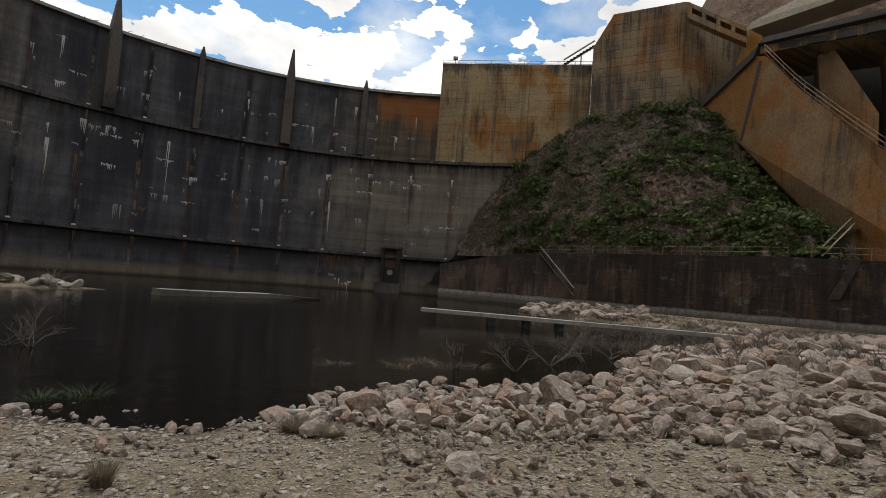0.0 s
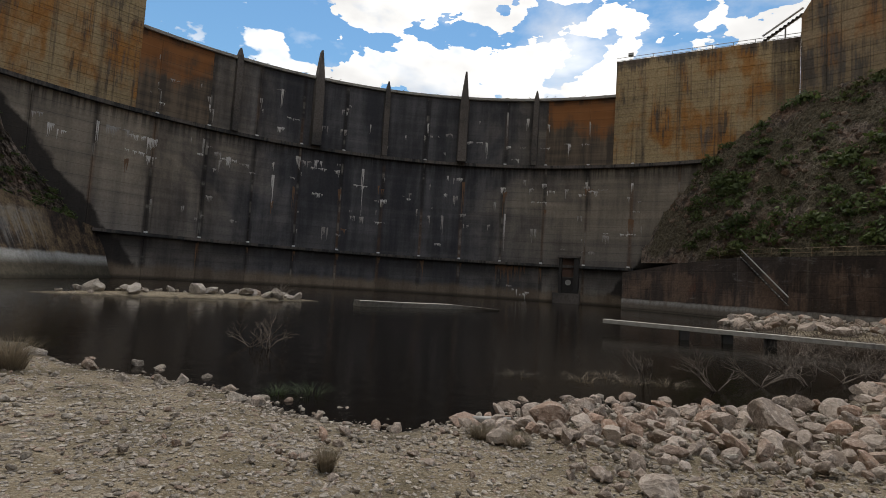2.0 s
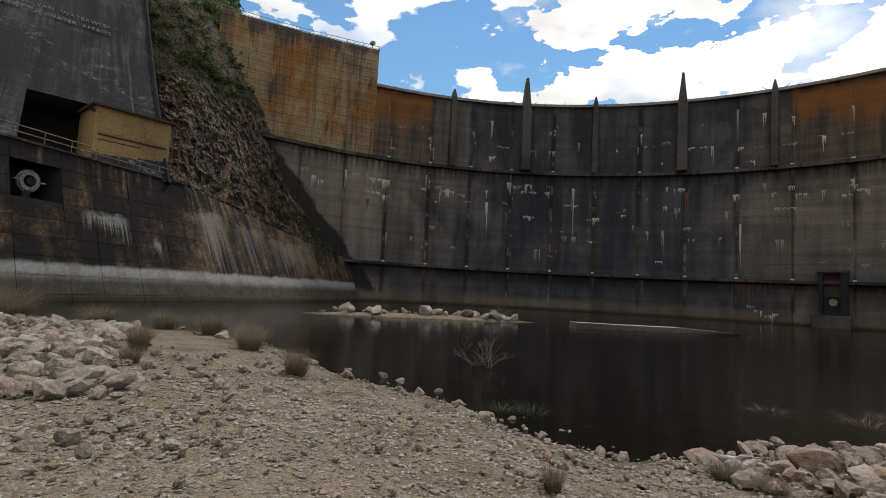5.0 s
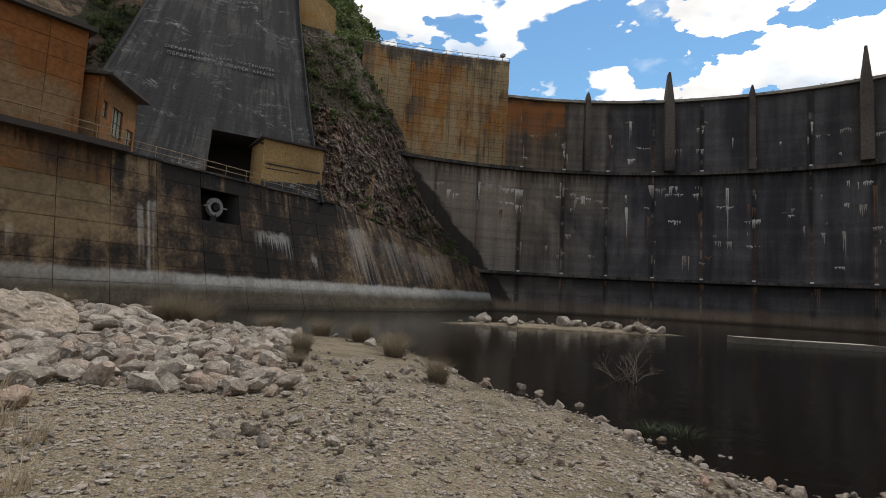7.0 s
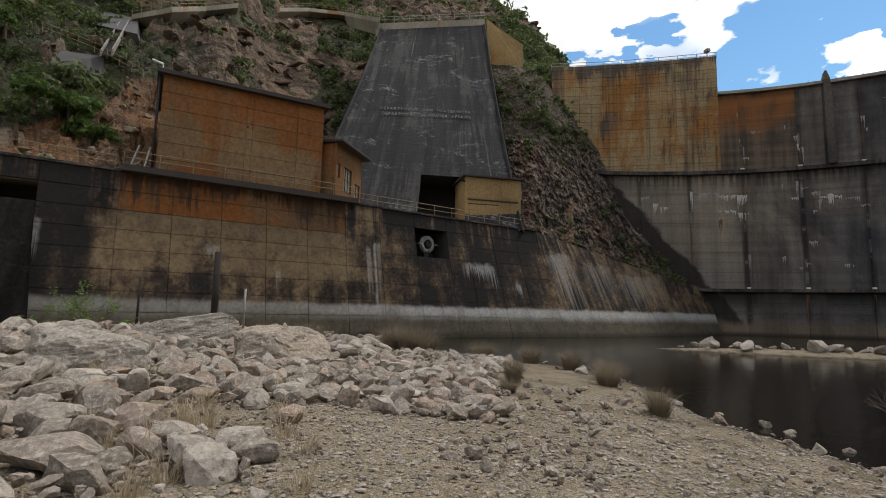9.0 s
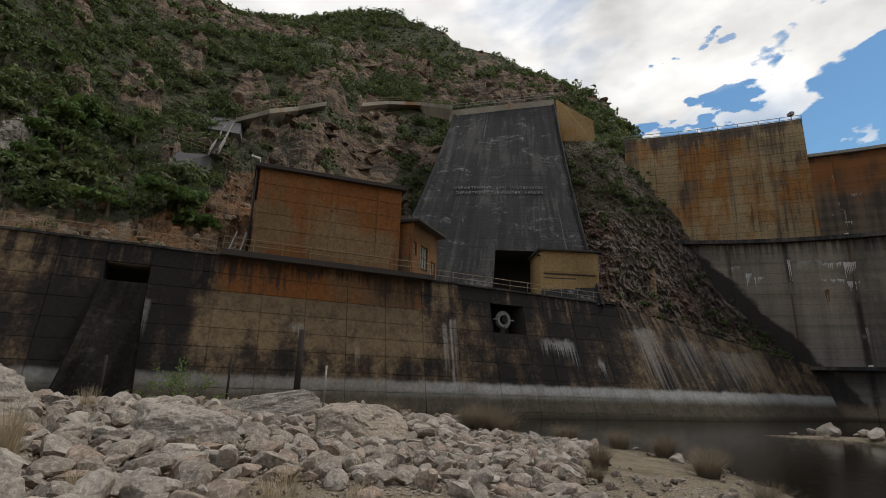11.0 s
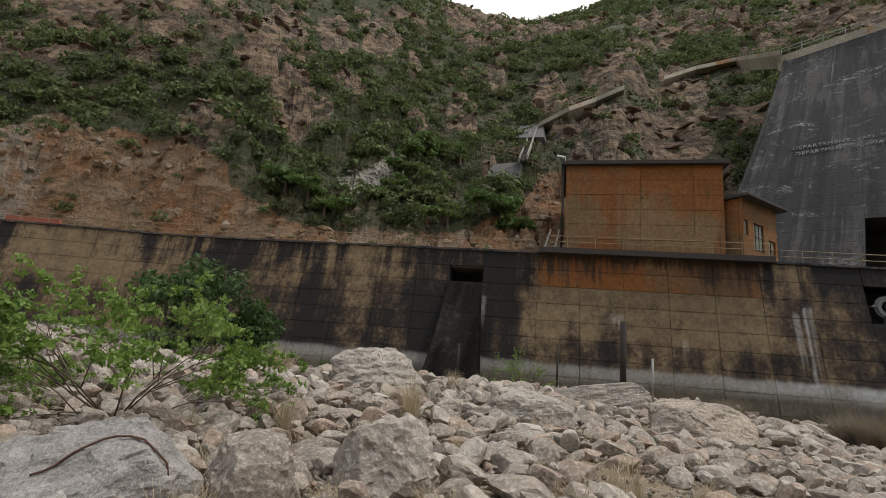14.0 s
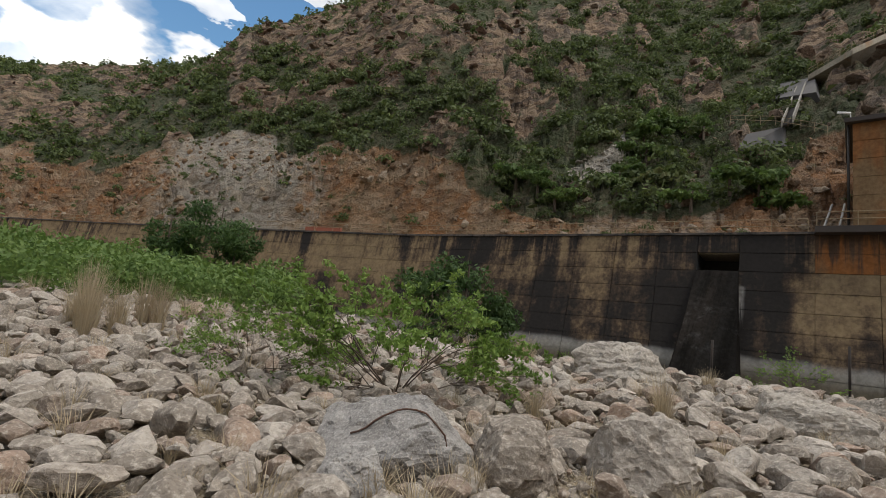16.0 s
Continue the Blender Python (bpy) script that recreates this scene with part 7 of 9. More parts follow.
part("gate_panel", box_bm((2.2, 0.3, 3.3), 0.03, at=(0, 0.6, 6.0), rot=rot), M_RUST, gb, "rust-streaked gate panel")
part("gate_panel", box_bm((2.2, 0.4, 2.8), 0.03, at=(0, 0.5, 2.9), rot=rot), M_STEEL, gb)
part("gate_rail", box_bm((2.3, 0.5, 0.2), 0.02, at=(0, 0.4, 4.4), rot=rot), M_LEDGE, gb)
bm = bmesh.new()
bmesh.ops.create_cone(bm, cap_ends=True, segments=20, radius1=0.5, radius2=0.5, depth=0.4, matrix=pose(0, 0.25, 3.5, 90, 0, 0))
part("outlet_pipe", bm, M_GREYRAIL, gb)


from mathutils.bvhtree import BVHTree


# ---- stones ----
def ico(level):
    bm = bmesh.new()
    bmesh.ops.create_icosphere(bm, subdivisions=level, radius=1)
    v = np.array([q.co[:] for q in bm.verts])
    t = np.array([[q.index for q in f.verts] for f in bm.faces])
    bm.free()
    return v, t


ICO = {k: ico(k) for k in (1, 2, 3, 5)}


def stone_shape(level, seed, angular=0.6, rough=0.05, cuts=9):
    """An ellipsoid cut by random planes, with small knocks."""
    rng = np.random.RandomState(seed)
    v = ICO[level][0].copy()
    v *= 1 + 0.22 * vnoise(v * 1.1 + seed * 3.7)[:, None]
    for _ in range(cuts + 5):
        n = rng.normal(size=3)
        n /= np.linalg.norm(n)
        c = rng.uniform(0.84 - 0.52 * angular, 0.84)
        over = np.maximum(v @ n - c, 0)
        v -= over[:, None] * n
    v *= 1 + (rough * fbm(v * 2.6 + seed, 3, 0.6) + 0.6 * rough * steps3(v * 3.1 + 0.7 * vnoise(v * 2.3 + seed)[:, None]))[:, None]
    v /= np.abs(v).max(0)
    return v * np.array([1.0, rng.uniform(0.55, 0.92), rng.uniform(0.38, 0.78)])


SHAPES = [stone_shape(3, 100 + k, rngs) for k, rngs in enumerate((0.8, 0.7, 0.9, 0.5, 0.75, 0.85, 0.6, 0.95, 0.3, 0.8, 0.65, 0.9))]
STONE_MESHES = []
for k, v in enumerate(SHAPES):
    STONE_MESHES.append(tri_mesh("stone", v, ICO[3][1], False))
    STONE_MESHES[-1].materials.append(M_ROCK)


WARM_MESHES = []
for k, v in enumerate(SHAPES):
    WARM_MESHES.append(tri_mesh("stone", v, ICO[3][1], False))
    WARM_MESHES[-1].materials.append(M_WARMROCK)


def place_stone(x, y, size, k, sink=0.3, flat=1.0, spin=0.0, tip=0.0, name="rock", label="", mesh=None, group=""):
    me = mesh or (WARM_MESHES if y > 0 and x > -5 else STONE_MESHES)[k % len(STONE_MESHES)]
    ob = new(name, me)
    z = float(ground_z(x, y))
    ob.matrix_world = Matrix.LocRotScale((x, y, z + size * 0.5 * 0.55 * flat * (1 - sink)), Euler((radians(tip), radians(tip * 0.6), radians(spin))), (size / 2, size / 2, size / 2 * flat))
    return tagged(ob, label or "pale grey weathered river rock on the gravel", "rock", group)


# notable rocks: x, y, width, shape, flatness
KEY = [(-1.11, 8.85, 0.82, 8, 1.1), (-2.5, 8.45, 0.62, 2, 0.7), (-1.98, 8.6, 0.42, 5, 1.2), (2.23, 9.4, 0.85, 0, 1.15), (2.8, 11.8, 0.8, 3, 1.0), (-0.18, 5.8, 0.25, 8, 1.2),
       (0.2, 6.4, 0.26, 1, 1.4), (0.36, 5.45, 0.48, 4, 0.9), (5.4, 6.5, 0.9, 7, 1.1), (-5.7, -3.4, 1.0, 10, 0.8),
       (0.34, -7.3, 0.85, 0, 0.9), (1.15, -5.9, 0.8, 9, 0.9), (-7.95, -1.35, 0.52, 8, 1.15), (4.1, 12.4, 0.75, 1, 1.0), (-1.5, 8.9, 0.5, 11, 1.2)]
for k, (x, y, s, m, fl) in enumerate(KEY):
    place_stone(x, y, s, m, 0.25, fl, spin=k * 47, tip=(k * 13) % 20 - 10, label="large rounded tan river rock" if m == 8 else "")

BOULDERS = []


def boulder(x, y, dims, spin, tip, label, seed, square=3.5, layers=0.0, cuts=9, mat=M_BOULDER, sink=0.25):
    """A large block: a rounded box, split by planes, knocked and bedded."""
    rng = np.random.RandomState(seed)
    v = ICO[5][0].copy()
    v /= (np.abs(v) ** square).sum(1)[:, None] ** (1 / square)
    for _ in range(cuts):
        nr = rng.normal(size=3)
        nr /= np.linalg.norm(nr)
        nr[2] = abs(nr[2]) * 0.8
        over = np.maximum(v @ nr - rng.uniform(0.55, 0.95), 0)
        v -= over[:, None] * nr * 0.96
    v *= np.array(dims) / 2
    away = v / np.linalg.norm(v, axis=1)[:, None]
    m = min(dims)
    v += away * (m * (0.07 * fbm(v * 1.1 / m + seed, 3) + 0.03 * steps3(v * 4.5 / m + 0.8 * vnoise(v * 3.0 / m + seed)[:, None]) + 0.02 * fbm(v * 8.0 + seed, 2, 0.6)))[:, None]
    if layers:
        bed = v[:, 2] * 3.4 + 0.3 * v[:, 0] + 0.5 * vnoise(v * 1.3 + seed)
        v += away * (layers * (np.abs(bed % 1 - 0.5) - 0.25))[:, None] * np.array([1, 1, 0.2])
    me = tri_mesh("boulder", v, ICO[5][1], False)
    me.materials.append(mat)
    ob = new("boulder", me)
    z = float(ground_z(x, y, False))
    ob.matrix_world = Matrix.LocRotScale((x, y, z + dims[2] * (0.5 - sink)), Euler((radians(tip[0]), radians(tip[1]), radians(spin))), (1, 1, 1))
    BOULDERS.append((x, y, 0.5 * max(dims[:2])))
    return tagged(ob, label, "boulder")


front = boulder(-2.1, -6.45, (1.85, 1.6, 1.1), -14, (20, 4), "large grey conglomerate boulder with a rough sloping top", 401, 4.0, 0.0, 7, M_CONGLOMERATE, sink=0.32)
boulder(-3.15, -5.45, (1.25, 1.1, 0.95), 20, (12, -6), "pale tan rounded boulder in the stones", 402, 2.8, mat=M_ROCK)
boulder(-4.95, -4.95, (1.55, 1.2, 1.1), -25, (15, 10), "pale tan rounded boulder in the stones", 403, 2.8, mat=M_ROCK)
boulder(-1.25, -5.55, (0.8, 0.7, 0.6), 40, (5, 5), "small dark grey rough boulder", 404, 3.0, mat=M_CONGLOMERATE)
boulder(-12.5, -11.4, (3.1, 2.2, 1.75), -40, (4, 5), "great pale layered boulder among the stones", 405, 6.0, 0.14)
boulder(-11.6, -5.9, (2.2, 1.5, 1.2), -62, (2, 4), "squarish pale boulder with a drilled hole", 406, 7.0, 0.08, 8)
boulder(-21.8, -7.2, (4.4, 2.2, 1.25), -78, (3, 10), "long flat grey boulder sloping into the rubble", 407, 6.0, 0.06, 7)
boulder(-16.4, -2.8, (3.1, 2.6, 1.6), -80, (0, 3), "rounded pale grey boulder half sunk in rubble", 408, 2.4, 0.0, 8, sink=0.3)
boulder(-14.4, -7.6, (1.7, 1.3, 1.0), 10, (6, -4), "brownish blocky boulder among the stones", 409, 4.0, 0.06, mat=M_ROCK)
boulder(-6.75, -1.75, (0.8, 0.7, 0.26), 15, (0, 0), "flat pale stone slab in gravel", 410, 3.0, mat=M_ROCK)


def field(rng, n, az, dd, size, power=2.2):
    """Random stones of a sector: x, y, width."""
    a = rng.uniform(az[0], az[1], n)
    u = rng.uniform(0, 1, n)
    d = np.sqrt(dd[0] ** 2 + u * (dd[1] ** 2 - dd[0] ** 2))
    s = size[0] + (size[1] - size[0]) * rng.uniform(0, 1, n) ** power
    return np.stack([-d * np.sin(np.radians(a)), d * np.cos(np.radians(a)), s], 1)


def pack(rng, n, az, dd, size, power, tight=0.33):
    """Stones that lie side by side: tries n, the largest first, and keeps those that find room."""
    S = field(rng, n, az, dd, size, power)
    S = S[np.argsort(-S[:, 2])]
    cells, kept, step = {}, [], size[1]
    for x, y, w in S:
        i, j = int(x // step), int(y // step)
        if all((x - a) ** 2 + (y - b) ** 2 > (tight * (w + c)) ** 2 for p in (-1, 0, 1) for q in (-1, 0, 1) for a, b, c in cells.get((i + p, j + q), ())):
            cells.setdefault((i, j), []).append((x, y, w))
            kept.append((x, y, w))
    return np.array(kept)


def scatter_stones():
    rng = np.random.RandomState(21)
    sets = [pack(rng, 3800, (-62, 13), (7.0, 12.4), (0.09, 0.44), 2.8), pack(rng, 2200, (-62, -14), (13, 27), (0.10, 0.9), 3.6), field(rng, 700, (-62, -22), (26, 52), (0.3, 1.4)),
            field(rng, 700, (-70, 5), (3.2, 7.4), (0.06, 0.2), 2.6), pack(rng, 8500, (150, 208), (4.4, 15), (0.12, 0.6), 2.0), pack(rng, 10500, (97, 151), (5.6, 22), (0.10, 0.8), 4.0), pack(rng, 1900, (150, 205), (15, 24), (0.2, 0.8), 2.2),
            field(rng, 1800, (86, 200), (21, 42), (0.25, 1.25)), pack(rng, 1700, (76, 98), (9, 19), (0.12, 0.7), 2.8), field(rng, 400, (74, 92), (18, 28), (0.2, 0.8)), field(rng, 3600, (97, 205), (4.6, 16), (0.06, 0.22), 1.6),
            field(rng, 420, (15, 100), (2.6, 8), (0.06, 0.16)), field(rng, 420, (58, 100), (5.5, 17), (0.07, 0.34), 3.0), field(rng, 260, (10, 70), (6, 12), (0.06, 0.2), 2.6), field(rng, 300, (-22, -6), (50, 74), (0.4, 1.8))]
    # a line of stones along the water's edge
    a = rng.uniform(8, 74, 130)
    d = np.interp(a, SHORE_AZ, SHORE_D) * rng.normal(0.97, 0.08, 130)
    sets.append(np.stack([-d * np.sin(np.radians(a)), d * np.cos(np.radians(a)), 0.08 + 0.34 * rng.uniform(0, 1, 130) ** 3 * (d / 12)], 1))
    # the island
    t = rng.uniform(-8.5, 8.5, 60)
    w = rng.normal(0.2, 0.6, 60)
    sets.append(np.stack([-31.5 + 0.57 * t - 0.82 * w, 31 + 0.82 * t + 0.57 * w, 0.3 + 1.4 * rng.uniform(0, 1, 60) ** 2.6], 1))
    S = np.concatenate(sets)
    # keep a clear trail and the water free
    az = np.degrees(np.arctan2(-S[:, 0], S[:, 1]))
    d = np.hypot(S[:, 0], S[:, 1])
    z = ground_z(S[:, 0], S[:, 1], False)
    ok = (z > WATER - 0.12) & ~((az < -150) & (az > -162) & (d < 6.0) & (S[:, 2] > 0.2)) & ~((az < 97) & (az > 84) & (d < 7.4)) & ~((az > 90) & (az < 103.5) & (d < 9.2) & (S[:, 2] > 0.11)) & ~((np.hypot((az - 106) / 6.5, (d - 8.4) / 1.2) < 1) & (S[:, 2] > 0.12))
    for x, y, s, *_ in KEY:
        ok &= np.hypot(S[:, 0] - x, S[:, 1] - y) > 0.35 * (s + S[:, 2])
    for x, y, r in BOULDERS:
        ok &= np.hypot(S[:, 0] - x, S[:, 1] - y) > r * 0.82 + 0.3 * S[:, 2]
    S = S[ok]
    order = np.argsort(-(S[:, 2] / (np.hypot(S[:, 0], S[:, 1]) + 1)))
    S = S[order]
    near, rest = S[:300], S[300:]
    for k, (x, y, s) in enumerate(near):
        place_stone(x, y, s, k * 5 + k // 7, 0.3, 0.8 + 0.45 * ((k * 37) % 10) / 10, (k * 71) % 360, (k * 29) % 60 - 30, group="loose river rocks", label="pinkish grey angular rock in the rubble" if k % 6 == 0 else "")
    shapes2 = [stone_shape(2, 300 + k, 0.5 + 0.5 * (k % 5) / 5) for k in range(16)]
    shapes1 = [stone_shape(1, 340 + k, 0.5) for k in range(10)]

    def lift(x, y):
        """Loose stones lie on one another in the piles."""
        az = math.degrees(math.atan2(-x, y))
        heap = 0.13 if (az > 95 or az < -150 or -60 < az < 8) else 0.04
        return heap * rng.uniform(0, 1) ** 2

    def joined(name, rows, shapes, tris, label, mat=M_RUBBLE):
        vs, ts, n = [], [], 0
        for k, (x, y, s) in enumerate(rows):
            v = shapes[k % len(shapes)]
            e = np.array(Euler((rng.uniform(-0.6, 0.6), rng.uniform(-0.6, 0.6), rng.uniform(0, 6.28))).to_matrix())
            q = (v * s / 2) @ e.T + (x, y, 0)
            q[:, 2] += float(ground_z(x, y, False)) + s * 0.14 + lift(x, y)
            vs.append(q)
            ts.append(tris + n)
            n += len(v)
        thing(name, tri_mesh(name, np.concatenate(vs), np.concatenate(ts), False), mat, label, "rubble", kind="stuff")

    rel = rest[:, 2] / (np.hypot(rest[:, 0], rest[:, 1]) + 1)
    side = (rest[:, 1] > 0) & (rest[:, 0] > -5)
    joined("rubble", rest[(rel > 0.021) & ~side], shapes2, ICO[2][1], "field of pale grey and tan river stones")
    joined("shore_rubble", rest[(rel > 0.021) & side], shapes2, ICO[2][1], "heap of pinkish and tan river stones on the shore", M_WARMRUBBLE)
    joined("far_rubble", rest[rel <= 0.021], shapes1, ICO[1][1], "distant scatter of pale river stones", M_FARRUBBLE)
    # pebbles on the trail
    P = np.concatenate([field(rng, 12000, (-62, 185), (1.6, 7.5), (0.02, 0.09), 2.0), field(rng, 8500, (0, 100), (6, 15), (0.03, 0.12), 2.0), field(rng, 6500, (-45, 104), (3.0, 11), (0.05, 0.13), 2.4), field(rng, 4000, (85, 190), (4, 16), (0.03, 0.13), 2.0), field(rng, 2200, (-62, 0), (5, 16), (0.03, 0.12))])
    z = ground_z(P[:, 0], P[:, 1], False)
    P, z = P[z > WATER - 0.05], None
    pv = [stone_shape(1, 500 + k, 0.8) * np.array([1, 1, 0.7]) for k in range(10)]
    small = np.array([[0.0, 0, 1], [1, 0, 0], [0, 1, 0], [-1, 0, 0], [0, -1, 0], [0, 0, -1]])
    oct_t = np.array([[0, 1, 2], [0, 2, 3], [0, 3, 4], [0, 4, 1], [5, 2, 1], [5, 3, 2], [5, 4, 3], [5, 1, 4]])
    zz = ground_z(P[:, 0], P[:, 1])
    odd = rng.normal(size=(40, 6, 3))
    vs, ts, n = [], [], 0
    for k in range(len(P)):
        s = P[k, 2]
        if s * 1.0 > 0.075:
            v, t = pv[k % 10], ICO[1][1]
        else:
            v, t = (small + 0.25 * odd[k % 40]) * (1, 0.75, 0.42), oct_t
        a = k * 2.399
        c, s_ = math.cos(a), math.sin(a)
        q = v * s / 2
        q = np.stack([q[:, 0] * c - q[:, 1] * s_ + P[k, 0], q[:, 0] * s_ + q[:, 1] * c + P[k, 1], q[:, 2] + zz[k] + s * 0.1], 1)
        vs.append(q)
        ts.append(t + n)
        n += len(v)
    thing("pebbles", tri_mesh("pebbles", np.concatenate(vs), np.concatenate(ts), False), M_RUBBLE, "loose pebbles and chips on the gravel", "pebbles", kind="stuff")


scatter_stones()


# ---- plants ----
def leaf_cloud(rng, centre, radii, n, size, squash=0.5):
    """Leaf clumps as small folded quads in an uneven crown. Returns triangles' corners."""
    d = rng.normal(size=(n, 3))
    d /= np.linalg.norm(d, axis=1)[:, None]
    lump = 0.72 + 0.45 * vnoise(d * 1.7 + centre * 0.37)
    r = rng.uniform(0.45, 1.0, n) ** 0.6 * lump
    c = centre + d * r[:, None] * radii
    u = rng.normal(size=(n, 3))
    u /= np.linalg.norm(u, axis=1)[:, None]
    w = np.cross(u, d)
    w /= np.linalg.norm(w, axis=1)[:, None] + 1e-9
    s = size * rng.uniform(0.5, 1.3, n)[:, None]
    v = np.stack([c - u * s, c + w * s * squash, c + u * s, c - w * s * squash], 1)
    return v.reshape(-1, 3)


def quads(n):
    return np.arange(4 * n).reshape(n, 4)


M_HERB = foliage_material("hill_herb_leaves", (0.024, 0.034, 0.009), (0.072, 0.084, 0.022), (0.13, 0.105, 0.05))
M_HILLTREE = foliage_material("slope_tree_leaves", (0.055, 0.10, 0.02), (0.15, 0.22, 0.045))


def hill_free(az, P):
    """The slope beside and behind the buttress, not before it."""
    d = np.hypot(P[:, 0], P[:, 1])
    return (d > 88) | (az > np.interp(d, [57, 84], [98.0, 89.4])) | (az < np.interp(d, [61, 82], [71.4, 76.0]))


def crowns(rng, centres, radii, k, leaf=0.21, low=-0.25):
    """Bushes as shells of small leaf sprays that face outwards: k to a bush. Returns the corners."""
    m = len(centres)
    d = rng.normal(size=(m, k, 3))
    d[..., 2] = np.abs(d[..., 2]) + low
    d /= np.linalg.norm(d, axis=2)[..., None]
    lump = 0.7 + 0.55 * vnoise(d * 2.1 + centres[:, None] * 0.37)
    c = centres[:, None] + d * (rng.uniform(0.7, 1.0, (m, k)) * lump)[..., None] * radii[:, None, None] * (1.0, 1.0, 0.8)
    out = d + 0.6 * rng.normal(size=(m, k, 3))
    out /= np.linalg.norm(out, axis=2)[..., None]
    a = np.cross(out, rng.normal(size=(m, k, 3)))
    a /= np.linalg.norm(a, axis=2)[..., None] + 1e-9
    b = np.cross(out, a)
    s = leaf * radii[:, None, None] * rng.uniform(0.55, 1.35, (m, k, 1))
    return np.stack([c - a * s, c + b * s * 0.6, c + a * s, c - b * s * 0.6], 2).reshape(-1, 3)


def hill_bushes():
    rng = np.random.RandomState(5)
    n = 22000
    az = rng.uniform(67, 215, n)
    t = rng.uniform(0.01, 1.0, n) ** 1.1
    P, crop = hill_point(az, t, True)
    el = np.degrees(np.arctan2(P[:, 2] - 2.3, np.hypot(P[:, 0], P[:, 1])))
    ravine = smooth01(1.3, 0.5, np.hypot((az - 137) / 11, (el - 24) / 10)) + smooth01(1.3, 0.5, np.hypot((az - 163) / 20, (el - 21) / 4.5))
    grove = fbm(P * 0.03, 3) + 0.45 * fbm(P * 0.11, 2) + 0.7 * ravine
    open_ = bare(az, P)
    keep = rng.uniform(0, 1, n)
    ok = (keep < 0.25 + 0.75 * smooth01(-0.6, 0.2, grove)) & ((crop < 0.4) | (keep < 0.17)) & ((open_ == 0) | ((open_ == 1) & (keep < np.where(az > 163, 0.26, 0.15))))
    ok &= hill_free(az, P)
    ok &= ~((az > 91) & (az < 114.5) & (np.abs(el + 0.5 - np.interp(az, [a for a, _ in ROAD[::-1]], [e for _, e in ROAD[::-1]])) < 1.1))
    P, grove, open_ = P[ok], grove[ok], open_[ok]
    dist = np.hypot(P[:, 0], P[:, 1])
    R = (0.5 + 1.8 * rng.uniform(0, 1, len(P)) ** 2.4) * (1 + 0.25 * (grove > 0.1)) * (0.8 + dist / 420) * np.where(open_ == 1, 0.62, 1.0)
    order = np.argsort(-R * rng.uniform(0.4, 1.0, len(R)) * np.where(open_ == 1, 2.2, 1.0))[:6700]
    P, R, dist = P[order] + np.stack([0 * order, 0 * order, R[order] * 0.25], 1), R[order], dist[order]
    v = np.concatenate([crowns(rng, P[dist < 125], R[dist < 125], 130, 0.135), crowns(rng, P[dist >= 125], R[dist >= 125], 50, 0.2)])
    thing("hillside_scrub", tri_mesh("hillside_scrub", v, quads(len(v) // 4)), M_LEAF, "dense dark green scrub covering the hillside", "bushes", kind="stuff")
    # low grass and herbs between the bushes
    m = 34000
    az, t = rng.uniform(67, 215, m), rng.uniform(0.01, 1.0, m) ** 1.15
    P, crop = hill_point(az, t, True)
    ok = (bare(az, P) == 0) & (crop < 0.45) & hill_free(az, P) & (fbm(P * 0.09, 3) > -0.35)
    P = P[ok]
    m = len(P)
    side = rng.normal(size=(m, 3)) * (1, 1, 0.25)
    side /= np.linalg.norm(side, axis=1)[:, None]
    up = np.stack([rng.normal(0, 0.5, m), rng.normal(0, 0.5, m), np.ones(m)], 1)
    s = (rng.uniform(0.25, 0.8, m) * (0.7 + np.hypot(P[:, 0], P[:, 1]) / 350))[:, None]
    v = np.stack([P - side * s, P + up * s * 0.45 - side * s * 0.3, P + up * s * 0.8 + side * s * 0.5, P + side * s], 1).reshape(-1, 3)
    thing("hill_herbs", tri_mesh("hill_herbs", v, quads(m)), M_HERB, "low green herbs and grass between the scrub", "grass", kind="stuff")
    # bright green small trees above the scree
    for k, (a_, e_, r) in enumerate(((129.3, 22.0, 2.6), (127.4, 22.8, 2.8), (125.2, 23.0, 2.6), (123.4, 22.6, 2.0), (129.0, 20.0, 2.4), (130.2, 18.6, 2.0), (132.0, 17.4, 1.8), (121.0, 17.0, 2.6), (118.4, 16.4, 2.8), (124.5, 15.4, 2.0), (116.6, 15.0, 2.2), (140.5, 16.0, 2.4), (143.0, 17.4, 2.6), (138.5, 15.4, 2.0))):
        base = hill_at(a_, e_ - 1.0)
        h = holder("hill_tree", "rounded bright green small tree on the slope", "tree", at=base, group="green trees on the slope")
        tv, tf = tube([(0, 0, -0.6), (0.1, 0, r * 0.5), (0.1, 0.2, r)], [0.2, 0.14, 0.06], 6)
        thing("trunk", mesh_from("trunk", tv, tf), M_BARK, parent=h)
        c = np.stack([rng.normal(0, r * 0.5, 9), rng.normal(0, r * 0.5, 9), r * rng.uniform(0.35, 0.95, 9)], 1)
        lv = crowns(rng, c, r * rng.uniform(0.35, 0.6, 9), 130, 0.2)
        thing("crown", tri_mesh("crown", lv, quads(len(lv) // 4)), M_HILLTREE, parent=h)
    # the knoll's bushes
    m = 1500
    A, T = rng.uniform(-37.5, -6, m), rng.uniform(0.02, 0.97, m)
    P = knoll_point(A, T)
    g = fbm(P * 0.10, 3)
    P = P[rng.uniform(0, 1, m) < 0.2 + 0.8 * smooth01(-0.3, 0.25, g) + 0.35 * (P[:, 2] < 13)]
    R = 0.5 + 1.5 * rng.uniform(0, 1, len(P)) ** 1.6
    v = crowns(rng, P + np.stack([0 * R, 0 * R, R * 0.2], 1), R, 90, 0.17)
